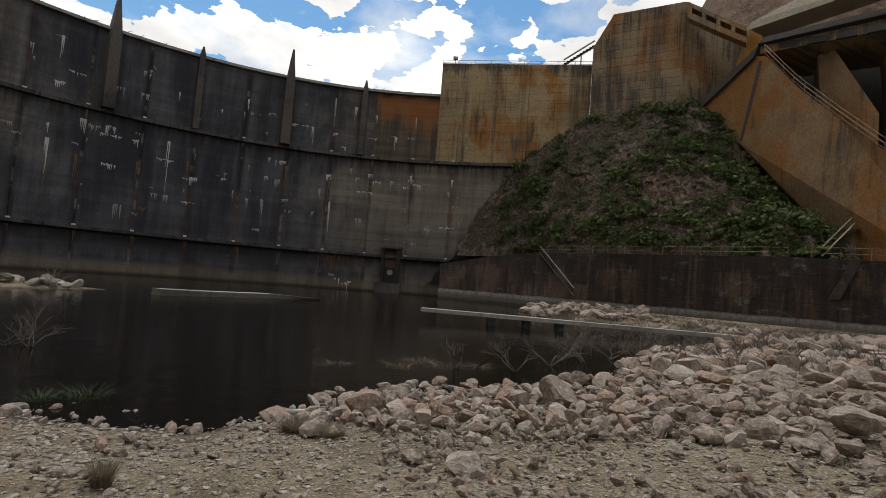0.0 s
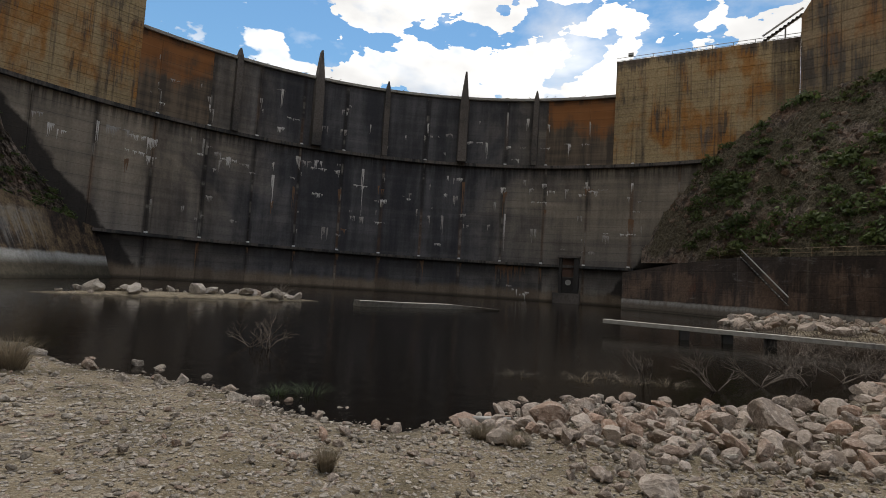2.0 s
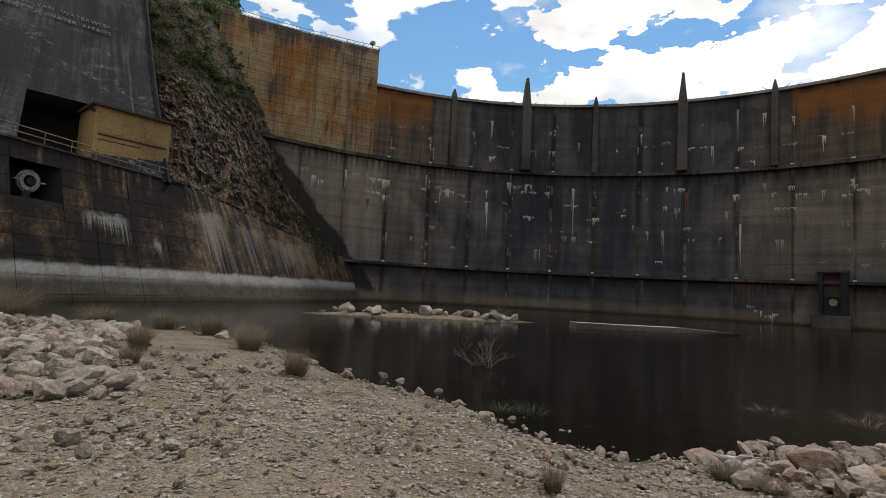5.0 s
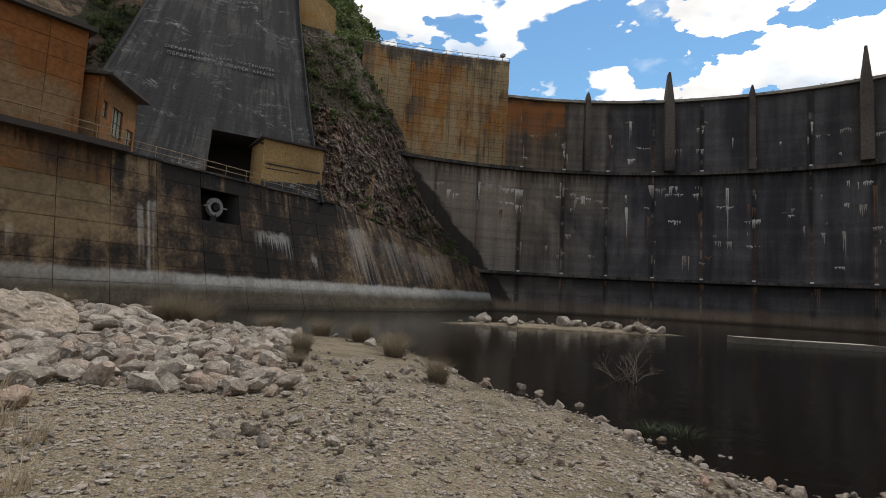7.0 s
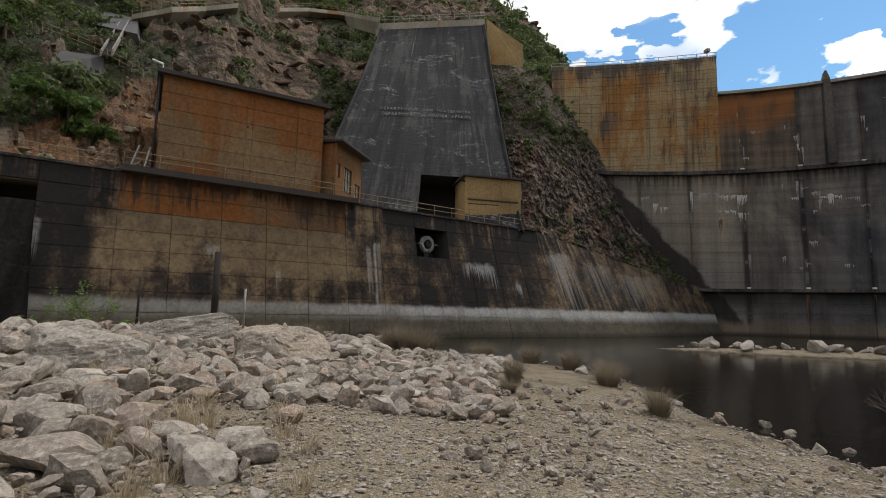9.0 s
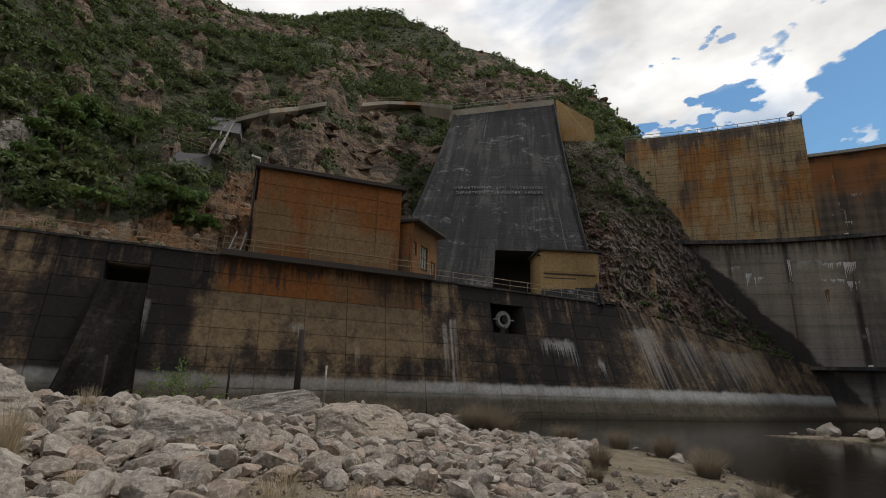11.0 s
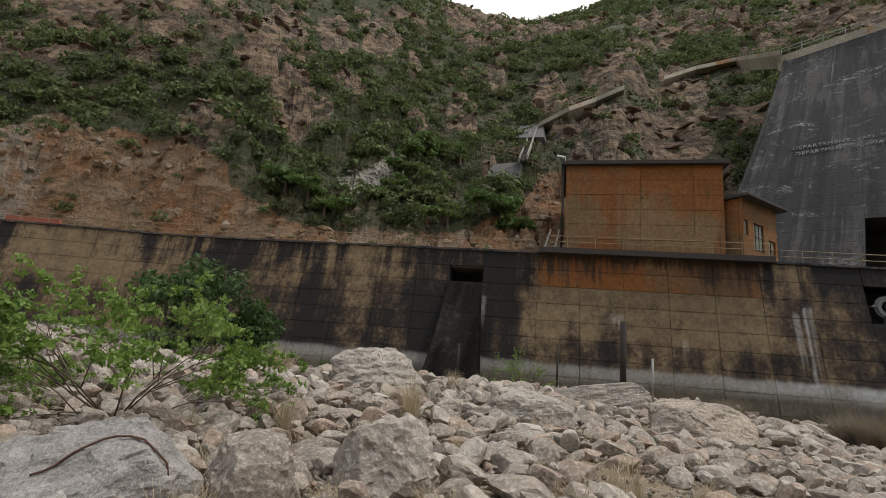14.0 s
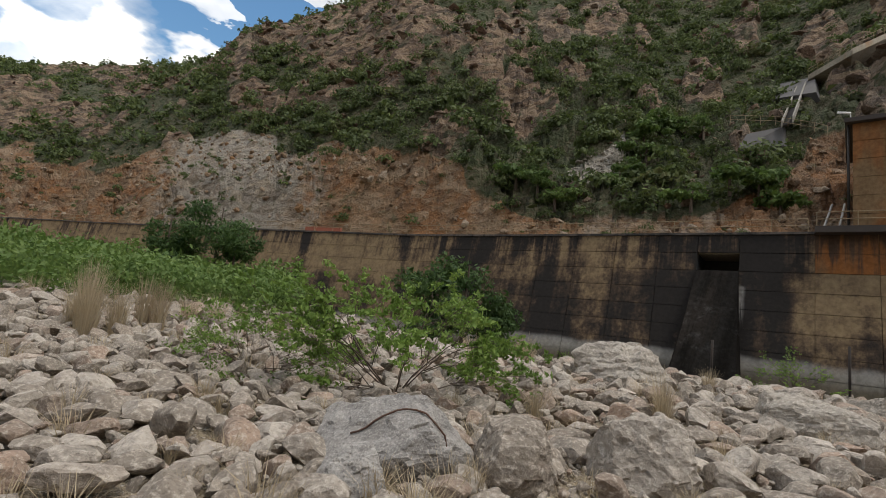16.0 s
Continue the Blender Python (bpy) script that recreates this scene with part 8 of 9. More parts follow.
    thing("knoll_scrub", tri_mesh("knoll_scrub", v, quads(len(v) // 4)), M_LEAF, "olive green scrub on the rocky knoll", "bushes", kind="stuff")
    # rocks breaking through on the knoll
    shapes1 = [stone_shape(1, 760 + k, 0.7, 0.06, 7) for k in range(8)]
    A, T = rng.uniform(-37, -4, 900), rng.uniform(0.02, 1.0, 900)
    P = knoll_point(A, T)
    vs, ts = [], []
    for k, p in enumerate(P):
        s = 0.3 + 1.1 * rng.uniform() ** 2.2
        vs.append((shapes1[k % 8] * np.array([1, 1, 1.3]) * s / 2) @ np.array(Euler((rng.uniform(-0.6, 0.6), rng.uniform(-0.6, 0.6), rng.uniform(0, 6.28))).to_matrix()).T + p)
        ts.append(ICO[1][1] + k * 12)
    thing("knoll_rocks", tri_mesh("knoll_rocks", np.concatenate(vs), np.concatenate(ts), False), M_OUTCROP, "brown rocks breaking through the knoll's scrub", "rocks", kind="stuff")
    # tufts and bushes on the left cliff, most of them on its upper slope
    i, j = rng.randint(10, 240, 1500), rng.randint(30, 224, 1500)
    P = CRAG_P[i, j]
    P = P[rng.uniform(0, 1, 1500) < 0.10 + 0.75 * (P[:, 2] > 27.5) * (fbm(P * 0.15, 2) > -0.15) + 0.25 * (P[:, 2] < 12) * (i < 90)]
    R = 0.25 + 0.95 * rng.uniform(0, 1, len(P)) ** 2
    v = crowns(rng, P + (0.2, -0.05, 0.15), R, 60)
    thing("cliff_scrub", tri_mesh("cliff_scrub", v, quads(len(v) // 4)), M_LEAF, "small bushes rooted in the cliff", "bushes", kind="stuff")


hill_bushes()


def hill_rocks():
    """Broken blocks standing out of the hillside, and rubble on the cut bank."""
    rng = np.random.RandomState(15)
    shapes2 = [stone_shape(2, 700 + k, 0.75, 0.08, 9) for k in range(12)]
    shapes1 = [stone_shape(1, 720 + k, 0.7, 0.06, 7) for k in range(8)]
    n = 26000
    az, t = rng.uniform(68, 222, n), rng.uniform(0.005, 1.0, n) ** 1.2
    P, crop = hill_point(az, t, True)
    kind = bare(az, P)
    d = np.hypot(P[:, 0], P[:, 1])
    free = hill_free(az, P)
    for name, pick, shapes, tris, size, power, mat, label, most in (
            ("outcrop_blocks", free & (kind == 0) & (crop > 0.4), shapes2, ICO[2][1], (0.5, 2.9), 2.2, M_OUTCROP, "broken red-brown rock blocks of the outcrops", 2000),
            ("slope_stones", free & (kind == 0) & (crop <= 0.4), shapes1, ICO[1][1], (0.5, 2.0), 3.0, M_OUTCROP, "scattered rocks among the hillside scrub", 1500),
            ("bank_rubble", free & (kind == 1), shapes1, ICO[1][1], (0.25, 1.5), 2.8, M_CUT, "loose ochre rock on the excavated bank", 2600)):
        idx = np.nonzero(pick)[0][:most]
        vs, ts, m = [], [], 0
        for k, i in enumerate(idx):
            s = size[0] + (size[1] - size[0]) * rng.uniform() ** power
            e = np.array(Euler((0.25 + rng.uniform(-0.3, 0.3), -0.3 + rng.uniform(-0.3, 0.3), rng.uniform(0, 6.28))).to_matrix())
            q = (shapes[k % len(shapes)] * (np.array([1.35, 1.1, 0.8]) if tris is ICO[2][1] else np.array([1, 1, 1.25])) * s / 2) @ e.T + P[i] + (0, 0, 0.12 * s)
            vs.append(q)
            ts.append(tris + m)
            m += len(q)
        thing(name, tri_mesh(name, np.concatenate(vs), np.concatenate(ts), False), mat, label, "rocks", kind="stuff")


hill_rocks()


def rock_heap(name, places, sizes, mat, label, seed):
    """Rough chunks joined into one heap."""
    rng = np.random.RandomState(seed)
    shapes = [stone_shape(2, 800 + k, 0.75, 0.08, 9) for k in range(6)]
    vs, ts = [], []
    for k, (q, s) in enumerate(zip(places, sizes)):
        e = np.array(Euler((rng.uniform(-0.5, 0.5), rng.uniform(-0.5, 0.5), rng.uniform(0, 6.28))).to_matrix())
        vs.append((shapes[k % 6] * s / 2) @ e.T + q)
        ts.append(ICO[2][1] + k * 42)
    thing(name, tri_mesh(name, np.concatenate(vs), np.concatenate(ts), False), mat, label, "rocks", kind="stuff")


rh = np.random.RandomState(61)
sa = rh.uniform(130.6, 137.0, 420)
lo_, hi_ = np.interp(sa, [130.2, 130.7, 132.1, 135.5, 137.4], [22.0, 20.8, 18.9, 17.5, 18.2]), np.interp(sa, [130.2, 134.4, 137.4], [22.6, 20.3, 18.4])
sp = [np.array(hill_at(a, e)) for a, e in zip(sa, lo_ + (hi_ - lo_) * rh.uniform(0.05, 0.95, 420))]
rock_heap("scree_stones", sp, 0.12 + 0.5 * rh.uniform(0, 1, 420) ** 3, M_SCREE, "pale loose stones on the scree slope", 63)


def grass_tuft(x, y, height, spread, blades, mat, name="grass_tuft", label="", seed=0, z=None, group=""):
    rng = random.Random(seed)
    verts, faces = [], []
    for _ in range(blades):
        a, r = rng.uniform(0, 6.283), spread * 0.35 * rng.random() ** 0.5
        lean = rng.uniform(0.1, 0.9) * spread
        h = height * rng.uniform(0.55, 1.0)
        b = Vector((r * math.cos(a), r * math.sin(a), -0.02))
        a2 = a + rng.uniform(-0.7, 0.7)
        out = Vector((math.cos(a2), math.sin(a2), 0))
        side = Vector((-out.y, out.x, 0)) * rng.uniform(0.0022, 0.0045) * (1 + 0.5 * height)
        n = len(verts)
        for f, w in ((0, 1), (0.5, 0.8), (1.0, 0.15)):
            c = b + out * lean * f * f + Vector((0, 0, h * (f - 0.22 * f * f * (lean / max(0.05, spread)))))
            verts += [c - side * w, c + side * w]
        faces += [[n, n + 1, n + 3, n + 2], [n + 2, n + 3, n + 5, n + 4]]
    ob = thing(name, mesh_from(name, verts, faces), mat, label, "grass", group)
    ob.location = (x, y, float(ground_z(x, y)) if z is None else z)
    return ob


# dead dark tufts on the trail side
TUFTS = [(-15.9, 7.8, 0.75, 0.8), (-10.6, 6.3, 0.6, 0.55), (-3.0, 4.9, 0.26, 0.2), (-21.6, 9.0, 0.9, 0.9), (-19.0, 9.4, 0.8, 0.9), (-17.4, 8.6, 0.7, 0.8), (-24.6, 8.2, 0.9, 1.0), (-15.0, 4.3, 0.7, 0.55), (-1.3, 6.9, 0.2, 0.3), (-1.9, 7.3, 0.22, 0.35), (-12.5, 3.4, 0.4, 0.4), (-28.9, 2.5, 1.5, 1.5), (-28.0, 3.3, 1.2, 1.3), (-29.8, 1.7, 1.3, 1.4), (-26.5, 6.2, 0.9, 1.2), (-33.0, -3.0, 1.0, 1.2)]
for k, (x, y, h, s) in enumerate(TUFTS):
    grass_tuft(x, y, h * 1.2, s * 1.1, int(350 + 400 * h), M_TUFT, "grass_tuft", "dead brown grass tuft on the river bank", k, group="grass tufts on the bank")
# tall straw grass among the boulders
STRAW = [(-8.5, -7.2, 1.05, 0.5), (-8.2, -7.0, 0.8, 0.4), (-12.0, -15.7, 1.2, 0.6), (-11.6, -15.4, 1.0, 0.5), (-5.6, -7.8, 0.7, 0.4), (-4.3, -8.5, 0.5, 0.35), (1.9, -16.6, 1.8, 0.6), (0.6, -18.2, 1.6, 0.6), (2.2, -17.2, 1.3, 0.6), (-0.8, -20.2, 1.2, 0.7), (-10.8, -9.6, 0.5, 0.4), (-7.5, -12.6, 1.1, 0.5), (-15.0, -10.2, 0.8, 0.5), (0.2, -18.0, 1.5, 0.6), (-1.6, -19.4, 1.3, 0.7), (-3.4, -18.5, 1.1, 0.7), (1.8, -15.0, 1.7, 0.7), (1.2, -16.0, 1.4, 0.6),
         (-13.4, -17.0, 1.0, 0.7), (-11.5, -18.5, 1.0, 0.8), (-6.4, -8.4, 0.5, 0.4), (-7.2, -9.4, 0.5, 0.4), (4.0, -24.0, 1.0, 0.8), (-2.5, -5.2, 0.45, 0.4), (-1.4, -5.4, 0.4, 0.35)]
for k, (x, y, h, s) in enumerate(STRAW):
    grass_tuft(x, y, h * 1.2, s * 0.95, int(70 + 75 * h), M_DRY, "straw_grass", "tall dry straw-coloured grass among the stones", 40 + k, group="straw grass clumps")
# wisps of dry grass between the stones
rs = random.Random(19)
wisps = []
for k in range(150):
    q = pol(rs.uniform(98, 200), rs.uniform(4.6, 9.0) if k % 2 else rs.uniform(8, 17))
    if k < 6:
        wisps.append(grass_tuft(q.x, q.y, 0.42, 0.34, 46, M_DRY, "dry_wisp", "thin wisps of dry grass between stones", 300 + k, group="dry grass wisps"))
    else:
        src = wisps[k % 6]
        ob = new("dry_wisp", src.data)
        s = rs.uniform(0.6, 1.4)
        ob.matrix_world = Matrix.LocRotScale((q.x, q.y, float(ground_z(q.x, q.y))), Euler((0, 0, rs.uniform(0, 6.28))), (s, s, s))
        tagged(ob, "thin wisps of dry grass between stones", "grass", "dry grass wisps")
# small dry weeds in the gravel on the right
rr = random.Random(9)
for k in range(26):
    x, y = pol(rr.uniform(-45, -12), rr.uniform(7, 16)).xy
    grass_tuft(x, y, rr.uniform(0.12, 0.3), 0.16, 60, M_TUFT, "weed", "small dry weed between the stones", 80 + k, group="dry weeds")
# sedge in the shallow water
for k, (x, y, h, s) in enumerate(((-5.9, 8.9, 0.34, 0.7), (-6.4, 8.6, 0.28, 0.5), (-1.0, 14.4, 0.3, 0.9), (0.2, 14.8, 0.3, 0.9), (1.2, 15.2, 0.3, 1.0), (-2.6, 14.0, 0.2, 0.8), (-0.4, 15.6, 0.25, 1.0), (-7.6, 7.8, 0.2, 0.4))):
    grass_tuft(x, y, h, s, 110, M_REED if k < 2 else M_TUFT, "sedge", "thin green sedge standing in shallow water", 120 + k, z=WATER - 0.05, group="sedge clumps")


def twig_bush(x, y, z, height, spread, mat, name, label, seed, limbs=7, depth=3, category="shrub", group=""):
    """A leafless bush of forking tapered twigs."""
    rng = random.Random(seed)
    pieces = []

    def grow(p, d, length, r, level):
        q = p + d * length
        mid = p.lerp(q, 0.5) + Vector((rng.uniform(-1, 1), rng.uniform(-1, 1), rng.uniform(-0.3, 1))) * length * 0.1
        pieces.append(tube([p, mid, q], [r, r * 0.8, r * 0.6], 4))
        if level:
            for _ in range(rng.choice((2, 3))):
                e = (d + Vector((rng.uniform(-1, 1), rng.uniform(-1, 1), rng.uniform(-0.35, 0.6))) * 0.75).normalized()
                grow(p.lerp(q, rng.uniform(0.55, 1.0)), e, length * rng.uniform(0.5, 0.8), r * 0.6, level - 1)

    for k in range(limbs):
        a = rng.uniform(0, 6.283)
        d = Vector((math.cos(a) * spread, math.sin(a) * spread, height)).normalized()
        grow(Vector((rng.uniform(-0.1, 0.1), rng.uniform(-0.1, 0.1), 0)), d, math.hypot(height, spread) * rng.uniform(0.35, 0.55), 0.012 + 0.008 * height, depth)
    v, f = merged(pieces)
    ob = thing(name, mesh_from(name, v, f, smooth=True), mat, label, category, group)
    ob.location = (x, y, z)
    return ob


for k, (az, d, h, s) in enumerate(((38.1, 16.8, 0.9, 1.0), (39.5, 17.2, 0.6, 0.9), (-2.0, 15.2, 1.0, 0.4), (-8.5, 15.5, 0.9, 1.1), (-12.5, 17.5, 0.9, 1.2), (-16.0, 19.0, 0.9, 1.3), (-18.5, 21.0, 0.9, 1.4), (-21.0, 23.0, 0.8, 1.4), (-24.0, 27.0, 0.8, 1.5), (-14.5, 21.0, 0.8, 1.2), (37.0, 41.0, 1.4, 1.6))):
    p = pol(az, d)
    twig_bush(p.x, p.y, WATER - 0.05 if d < 40 else WATER + 0.2, h, s, M_TWIG, "drowned_shrub", "bare grey dead shrub standing in the pool", 200 + k, limbs=6, group="dead shrubs in the pool")
for k, (az, d, h, s) in enumerate(((83.5, 33, 1.7, 1.8), (85.3, 32, 1.5, 1.6), (-29, 40, 0.9, 1.6), (-33, 43, 0.9, 1.8), (-26, 44, 0.8, 1.6), (-37, 46, 1.0, 1.8), (-20, 34, 0.8, 1.6), (-15, 29, 0.8, 1.5), (-18, 27, 0.7, 1.4), (-23, 31, 0.8, 1.5), (-27, 34, 0.8, 1.5), (-31, 33, 0.7, 1.5), (-35, 38, 0.8, 1.6), (-22, 39, 0.8, 1.6), (-12, 25, 0.7, 1.3))):
    p = pol(az, d)
    twig_bush(p.x, p.y, float(ground_z(p.x, p.y)), h, s, M_TWIG, "dry_shrub", "bare tan dry shrub by the bank", 230 + k, limbs=10, group="dry shrubs")


def dry_brush():
    """Low dry brush over the flats between the pool and the far wall."""
    rng = np.random.RandomState(41)
    m = 620
    az, d = rng.uniform(-47, -9, m), rng.uniform(19, 60, m)
    x, y = -d * np.sin(np.radians(az)), d * np.cos(np.radians(az))
    z = ground_z(x, y, False)
    ok = (z > WATER - 0.3) & (d > np.interp(-az, [9, 14, 20, 30, 47], [40, 30, 24, 19, 19]))
    c = np.stack([x, y, np.maximum(z, WATER) - 0.05], 1)[ok]
    k = 44
    m = len(c)
    tall = rng.uniform(0.25, 0.7, (m, 1, 1)) * rng.uniform(0.3, 1.0, (m, k, 1))
    foot = c[:, None] + np.concatenate([rng.normal(0, 0.45, (m, k, 2)), np.zeros((m, k, 1))], 2)
    tip = foot + np.concatenate([rng.normal(0, 0.9, (m, k, 2)) * tall, tall], 2)
    side = rng.normal(size=(m, k, 3)) * (1, 1, 0)
    side /= np.linalg.norm(side, axis=2)[..., None]
    v = np.stack([foot - side * 0.018, foot + side * 0.018, tip + side * 0.008, tip - side * 0.008], 2).reshape(-1, 3)
    thing("dry_brush", tri_mesh("dry_brush", v, quads(len(v) // 4)), M_BRUSH, "low brown dry brush on the flats by the pool", "brush", kind="stuff")


M_BRUSH = foliage_material("brown_brush", (0.085, 0.066, 0.05), (0.19, 0.15, 0.115))
dry_brush()


def acacia(x, y, height, spread, seed, leaves, mat, label, name="shrub", trunk=M_BARK, size=0.05, levels=4, lean=(0, 0)):
    """A spreading shrub: forking limbs, and sprays of small leaves along the outer twigs."""
    rng = random.Random(seed)
    nr = np.random.RandomState(seed)
    h = holder(name, label, "shrub", at=(x, y, float(ground_z(x, y)) - 0.03))
    pieces, tips = [], []

    def grow(p, d, length, r, level):
        q = p + d * length
        mid = p.lerp(q, 0.5) + Vector((rng.uniform(-1, 1), rng.uniform(-1, 1), rng.uniform(-0.2, 0.8))) * length * 0.12
        pieces.append(tube([p, mid, q], [r, r * 0.82, r * 0.62], 5))
        if level <= 2:
            tips.extend([mid, q, p.lerp(q, 0.75)])
        elif level == 3 and rng.random() < 0.9:
            tips.append(q)
        if level:
            for _ in range(rng.choice((2, 3, 3))):
                e = (d + Vector((rng.uniform(-1, 1), rng.uniform(-1, 1), rng.uniform(-0.55, 0.45))) * 0.8).normalized()
                grow(p.lerp(q, rng.uniform(0.5, 1.0)), e, length * rng.uniform(0.55, 0.82), r * 0.62, level - 1)

    for k in range(13):
        a = k * 0.52 + rng.uniform(-0.4, 0.4)
        d = Vector((math.cos(a) * spread + lean[0], math.sin(a) * spread + lean[1], height * rng.uniform(0.05, 1.3))).normalized()
        grow(Vector((0.06 * math.cos(a), 0.06 * math.sin(a), 0)), d, math.hypot(height, spread) * rng.uniform(0.26, 0.36), 0.0036 * height + 0.004, levels)
    v, f = merged(pieces)
    thing("trunk", mesh_from("trunk", v, f, smooth=True), trunk, parent=h, label="thin dark branching stems")
    tips = rng.sample(tips, int(len(tips) * 0.34))
    per = max(4, leaves // max(1, len(tips)))
    out = []
    for t in tips:
        out.append(leaf_cloud(nr, np.array(t), np.array([0.15, 0.15, 0.09]) * min(spread, 2.2) * 0.45, per, size, 0.5))
    v = np.concatenate(out)
    thing("crown", tri_mesh("crown", v, quads(len(v) // 4)), mat, parent=h, label="feathery bright green leaves")
    return h


acacia(-3.9, -10.1, 3.6, 3.2, 11, 12500, M_FRESH, "spreading young thorn bush with feathery green leaves", "thorn_bush", lean=(0.1, 0.2), size=0.055)
acacia(-1.5, -11.9, 1.7, 2.2, 12, 6000, M_FRESH, "spreading young thorn bush with feathery green leaves", "thorn_bush", size=0.034)
acacia(-28.6, -14.0, 3.8, 1.5, 15, 2600, M_FRESH, "small sapling against the training wall", "sapling", size=0.055, levels=3)
acacia(-32.0, -33.0, 1.5, 1.4, 16, 2000, M_FRESH, "small sapling against the training wall", "sapling", size=0.055, levels=3)


def far_thicket():
    """The green thicket between the stones and the wall."""
    rng = np.random.RandomState(77)
    out = []
    for _ in range(420):
        az = rng.uniform(166.5, 200)
        d = rng.uniform(26, 60) * (1.0 if az > 168 else 0.95)
        if az < 166 and d < 40:
            continue
        p = np.array(pol(az, d))
        p[2] = float(ground_z(p[0], p[1], False))
        r = rng.uniform(0.030, 0.05) * d
        out.append(leaf_cloud(rng, p + (0, 0, r * 0.8), np.array([r, r, r]), 110, 0.005 * d))
    v = np.concatenate(out)
    thing("thicket", tri_mesh("thicket", v, quads(len(v) // 4)), M_REEDGREEN, "low green thicket along the far river bed", "bushes", kind="stuff")
    out = []
    for az, d, r, hh, lab in ((174.4, 48, 3.1, 8.2, 0), (176.9, 50, 3.0, 8.8, 0), (172.6, 47, 2.2, 6.2, 0), (178.8, 49, 2.2, 6.6, 0), (148.6, 27.0, 2.5, 5.2, 1), (145.8, 27.5, 2.1, 4.2, 1), (151.8, 26.5, 2.0, 4.2, 1)):
        p = np.array(pol(az, d))
        p[2] = float(ground_z(p[0], p[1], False))
        h = holder("dense_bush" if lab else "dense_tree", "dense rounded dark green bush below the wall" if lab else "dense dark green small tree before the wall", "bush" if lab else "tree", at=p, group="bushes below the wall" if lab else "small trees by the wall")
        v_, f_ = tube([(0, 0, -0.1), (0.1, 0, hh * 0.5), (0.1, 0.1, hh * 0.9)], [0.14, 0.1, 0.05], 7)
        thing("trunk", mesh_from("trunk", v_, f_), M_BARK, parent=h)
        v_ = np.concatenate([leaf_cloud(rng, np.array([rng.normal(0, r * 0.35), rng.normal(0, r * 0.35), hh * rng.uniform(0.2, 0.86)]), np.array([r * 0.6, r * 0.6, r * 0.5]), 420, 0.14) for _ in range(9)])
        thing("crown", tri_mesh("crown", v_, quads(len(v_) // 4)), M_DEEP, parent=h)


M_REEDGREEN = foliage_material("thicket_leaves", (0.085, 0.15, 0.03), (0.20, 0.28, 0.07))
far_thicket()

# ---- loose things ----
# concrete beam on short piers in the pool
beam = holder("footbridge_beam", "pale concrete beam on short piers in the pool", "beam")
prism("beam_slab", [(-1.2, 32.6, 0.36), (-1.2, 32.6, 0.58), (18.5, 31.4, 0.42), (18.5, 31.4, 0.18)], (0.06, 0.9, 0), M_CREST, parent=beam)
for x in (3.3, 5.5, 7.6):
    part("pier", box_bm((0.5, 0.7, 1.7), 0.03, at=(x, 32.7, -0.45)), M_DARK, beam)
# broken slab lying in the water
slab = [(-21.0, 37.6, 0.28), (-18.5, 41.0, 0.22), (-15.5, 45.0, 0.2), (-12.2, 49.0, -0.1), (-12.6, 49.4, -0.35), (-21.3, 38.0, -0.35)]
prism("sunken_slab", slab, (1.1, -0.8, 0), M_CREST, label="long broken concrete slab half under water", category="slab")
prism("plank_slab", [(9.0, 17.4, 0.16), (11.4, 18.2, 0.2), (11.4, 18.2, 0.42), (9.0, 17.4, 0.38)], (-0.3, 0.8, 0), M_CREST, label="flat concrete plank lying on the stones", category="slab")
v, f = tube([(-2.5, 8.5, -0.1), (-1.75, 8.7, -0.06)], 0.06, 10)
thing("pipe_end", mesh_from("pipe_end", v, f, smooth=True), M_GREYRAIL, "grey pipe end lying among shore rocks", "pipe")
# rusted bar bent over the grey boulder
skin = BVHTree.FromPolygons([front.matrix_world @ q.co for q in front.data.vertices], [tuple(q.vertices) for q in front.data.polygons])
pts = []
for k in range(13):
    s = k / 12
    x, y = -1.4 - 0.95 * s + 0.1 * max(0, s - 0.8), -6.25 + 0.4 * s + 0.9 * max(0.0, s - 0.55)
    hit = skin.ray_cast(Vector((x, y, 5)), Vector((0, 0, -1)))[0]
    pts.append((x, y, max((hit.z if hit else 0.7) + 0.03, 0.75)))
v, f = tube(pts, 0.012, 8)
thing("bent_bar", mesh_from("bent_bar", v, f, smooth=True), M_RUST, "bent rusty steel bar on the grey boulder", "bar")
# posts and standing pipes before the training wall
for x, y, h, r, lab, m in ((-34.0, -9.2, 5.2, 0.2, "thick dark steel post before the wall", M_POST), (-35.0, -7.6, 3.0, 0.07, "thin pale standpipe before the wall", M_GREYRAIL), (-34.0, -13.6, 3.4, 0.07, "thin dark standpipe before the wall", M_POST), (-31.8, -20.3, 3.0, 0.08, "thin dark standpipe before the wall", M_POST)):
    z = float(ground_z(x, y)) - 0.1
    v, f = tube([(x, y, z), (x, y, z + h)], r, 10)
    thing("post", mesh_from("post", v, f, smooth=True), m, lab, "post")
# red block on the far path and a lamp pole
b0, b1 = s_at(165.5), s_at(161.8)
p0 = wall_top(b0, 1.0, WALL_TOP)
p1 = wall_top(b1, 1.0, WALL_TOP)
prism("red_barrier", [p0, p1, p1 + Vector((0, 0, 0.95)), p0 + Vector((0, 0, 0.95))], Vector((-0.3, -0.15, 0)), plain("red_brick_paint", (0.30, 0.09, 0.05), 0.85, 0, 0.25, 2.0), label="low red brick barrier on the wall path", category="barrier")
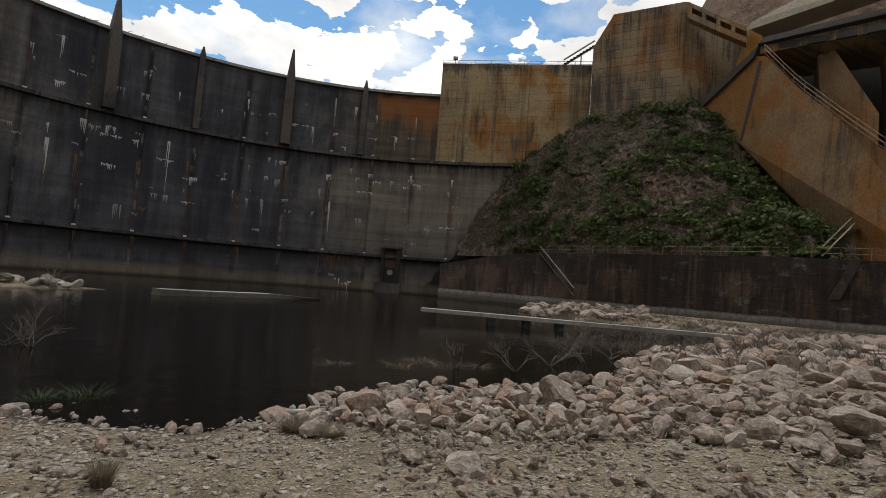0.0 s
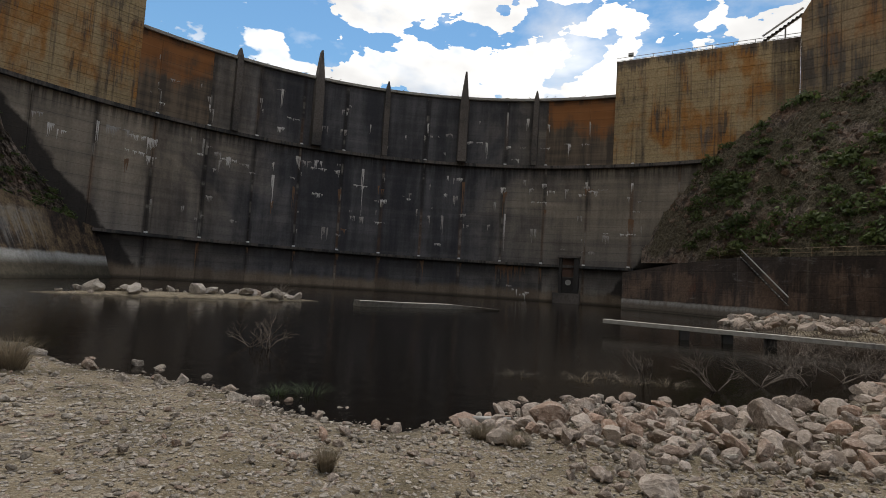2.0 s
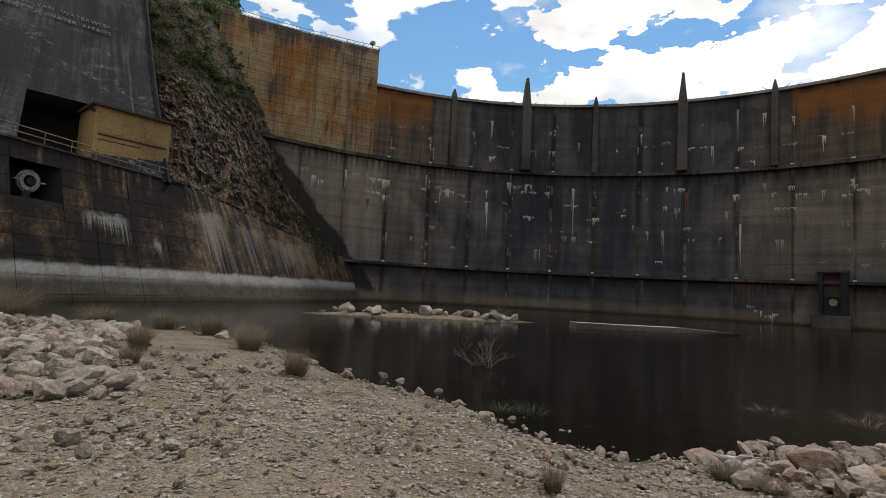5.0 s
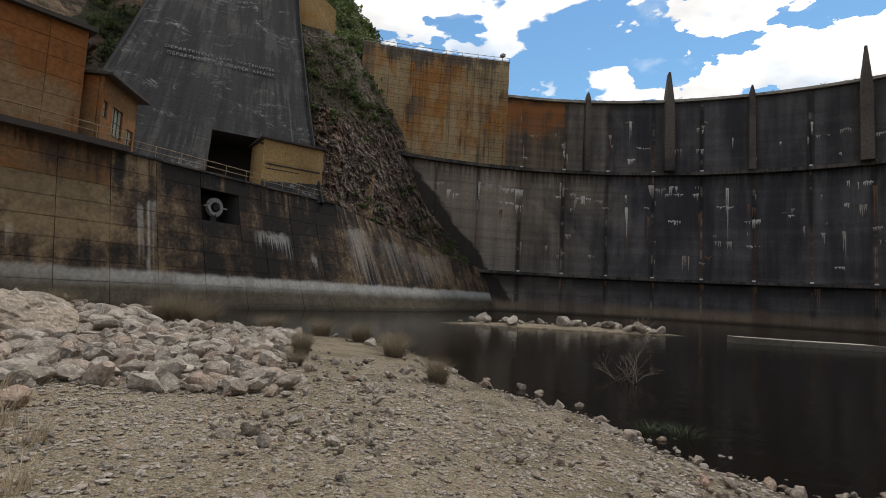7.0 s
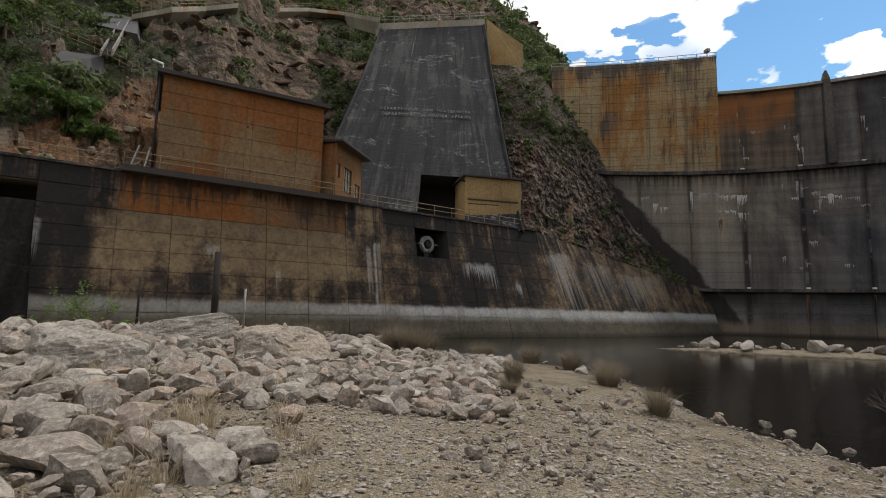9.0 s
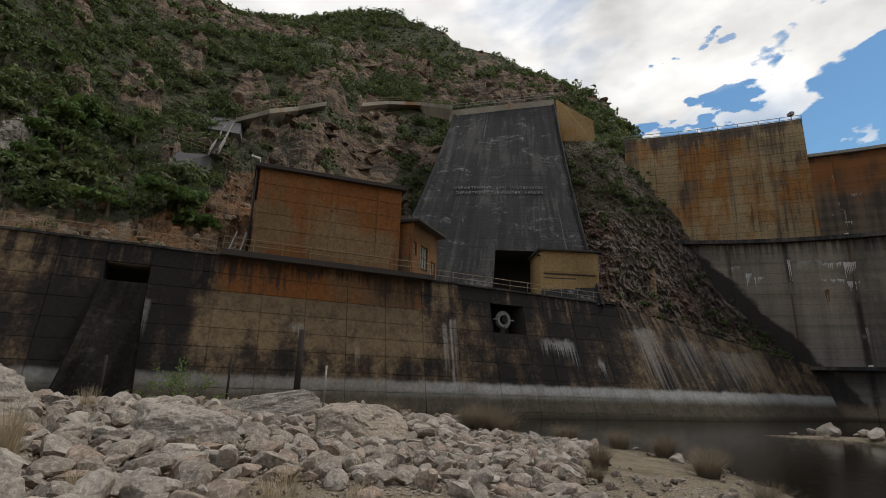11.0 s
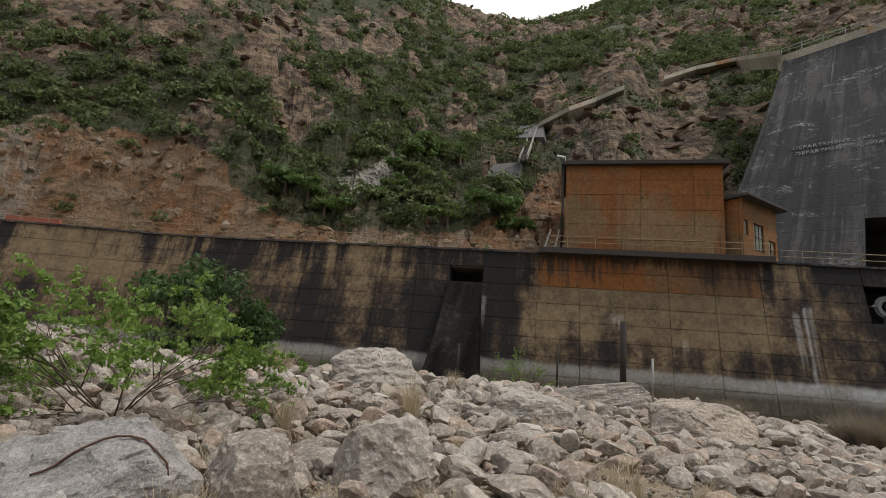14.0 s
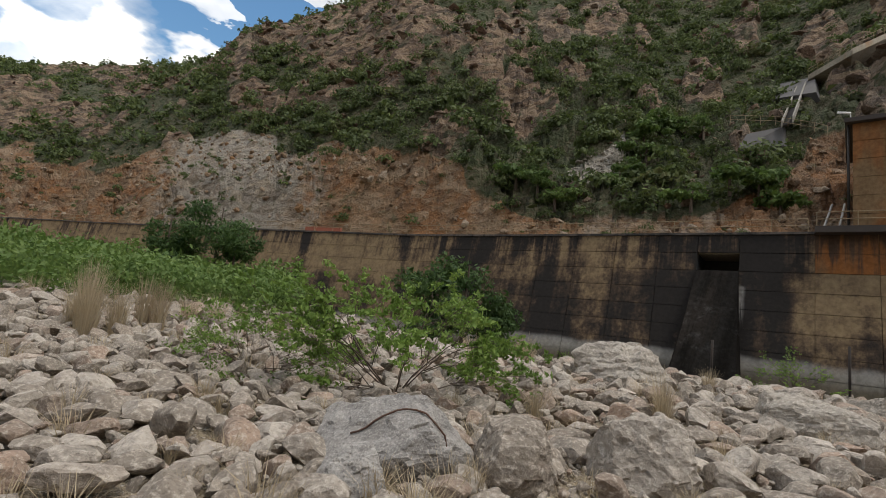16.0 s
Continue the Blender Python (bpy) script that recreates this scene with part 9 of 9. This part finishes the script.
# debris along the spillway crest
rng = random.Random(31)
pieces = []
for k in range(90):
    th = rng.uniform(-3, 66)
    c = arch(th, ARCH_R + rng.uniform(0.2, 1.5), CREST + 0.45)
    pieces.append(tube([c, c + Vector((rng.uniform(-1.2, 1.2), rng.uniform(-0.6, 0.6), rng.uniform(0.05, 0.7)))], [0.07, 0.02], 4))
v, f = merged(pieces)
thing("driftwood", mesh_from("driftwood", v, f), M_BARK, "dry driftwood caught along the spillway crest", "driftwood", kind="stuff")
# sloping cable over the cliff
v, f = tube([pol(72.0, 72, 33.5), pol(70, 74, 35.5), pol(67.8, 76, 38.5)], 0.06, 5)
thing("cable", mesh_from("cable", v, f), M_STEEL, "dark steel cable hanging over the cliff", "cable")


# ---- pour panels of the training wall ----
def wall_panels():
    ss = list(np.arange(0, WALL_LEN - 3.6, 3.6))
    for h in (HOLE, NICHE):
        for e in h[:2]:
            k = int(np.argmin([abs(s - e) for s in ss]))
            ss[k] = e
    ss = sorted(ss)
    zs = [WALL_TOP - 1.5 * k for k in range(10)]
    g = 0.02
    bv, bf, buv = [], [], []
    for s0, s1 in zip(ss[:-1], ss[1:]):
        for z1, z0 in zip(zs[:-1], zs[1:]):
            if any(s0 >= h[0] - 0.01 and s1 <= h[1] + 0.01 and z0 >= h[2] - 0.01 and z1 <= h[3] + 0.01 for h in (HOLE, NICHE)):
                continue
            q = [(s0 + g, z0 + g), (s1 - g, z0 + g), (s1 - g, z1 - g), (s0 + g, z1 - g)]
            off = 0.015 * math.sin(s0 * 12.9 + z0 * 7.7)
            vs = [wall_face(s, z, off) for s, z in q] + [wall_face(s, z, 0.12) for s, z in q]
            mat = M_OCHRE if (s0 > S_HOUSE0 - 0.5 and s1 < S_HOUSE1 + 2.2 and z0 > WALL_TOP - 3.2) else M_WALL
            thing("wall_panel", mesh_from("wall_panel", vs, [[3, 2, 1, 0], [0, 1, 5, 4], [1, 2, 6, 5], [2, 3, 7, 6], [3, 0, 4, 7]], q + q), mat, parent=wall_left)
            n = len(bv)
            bv += [wall_face(s, z, 0.1) for s, z in ((s0, z0), (s1, z0), (s1, z1), (s0, z1))]
            buv += [(s0, z0), (s1, z0), (s1, z1), (s0, z1)]
            bf.append([n + 3, n + 2, n + 1, n])
    thing("backing", mesh_from("backing", bv, bf, buv), M_WALL, parent=wall_left)


M_OCHRE = concrete("ochre_wall_concrete", (0.22, 0.135, 0.07), (0.035, 0.024, 0.017), 0.3, 0.9, (0.25, 0.10, 0.03), top_run=12.6)
wall_panels()
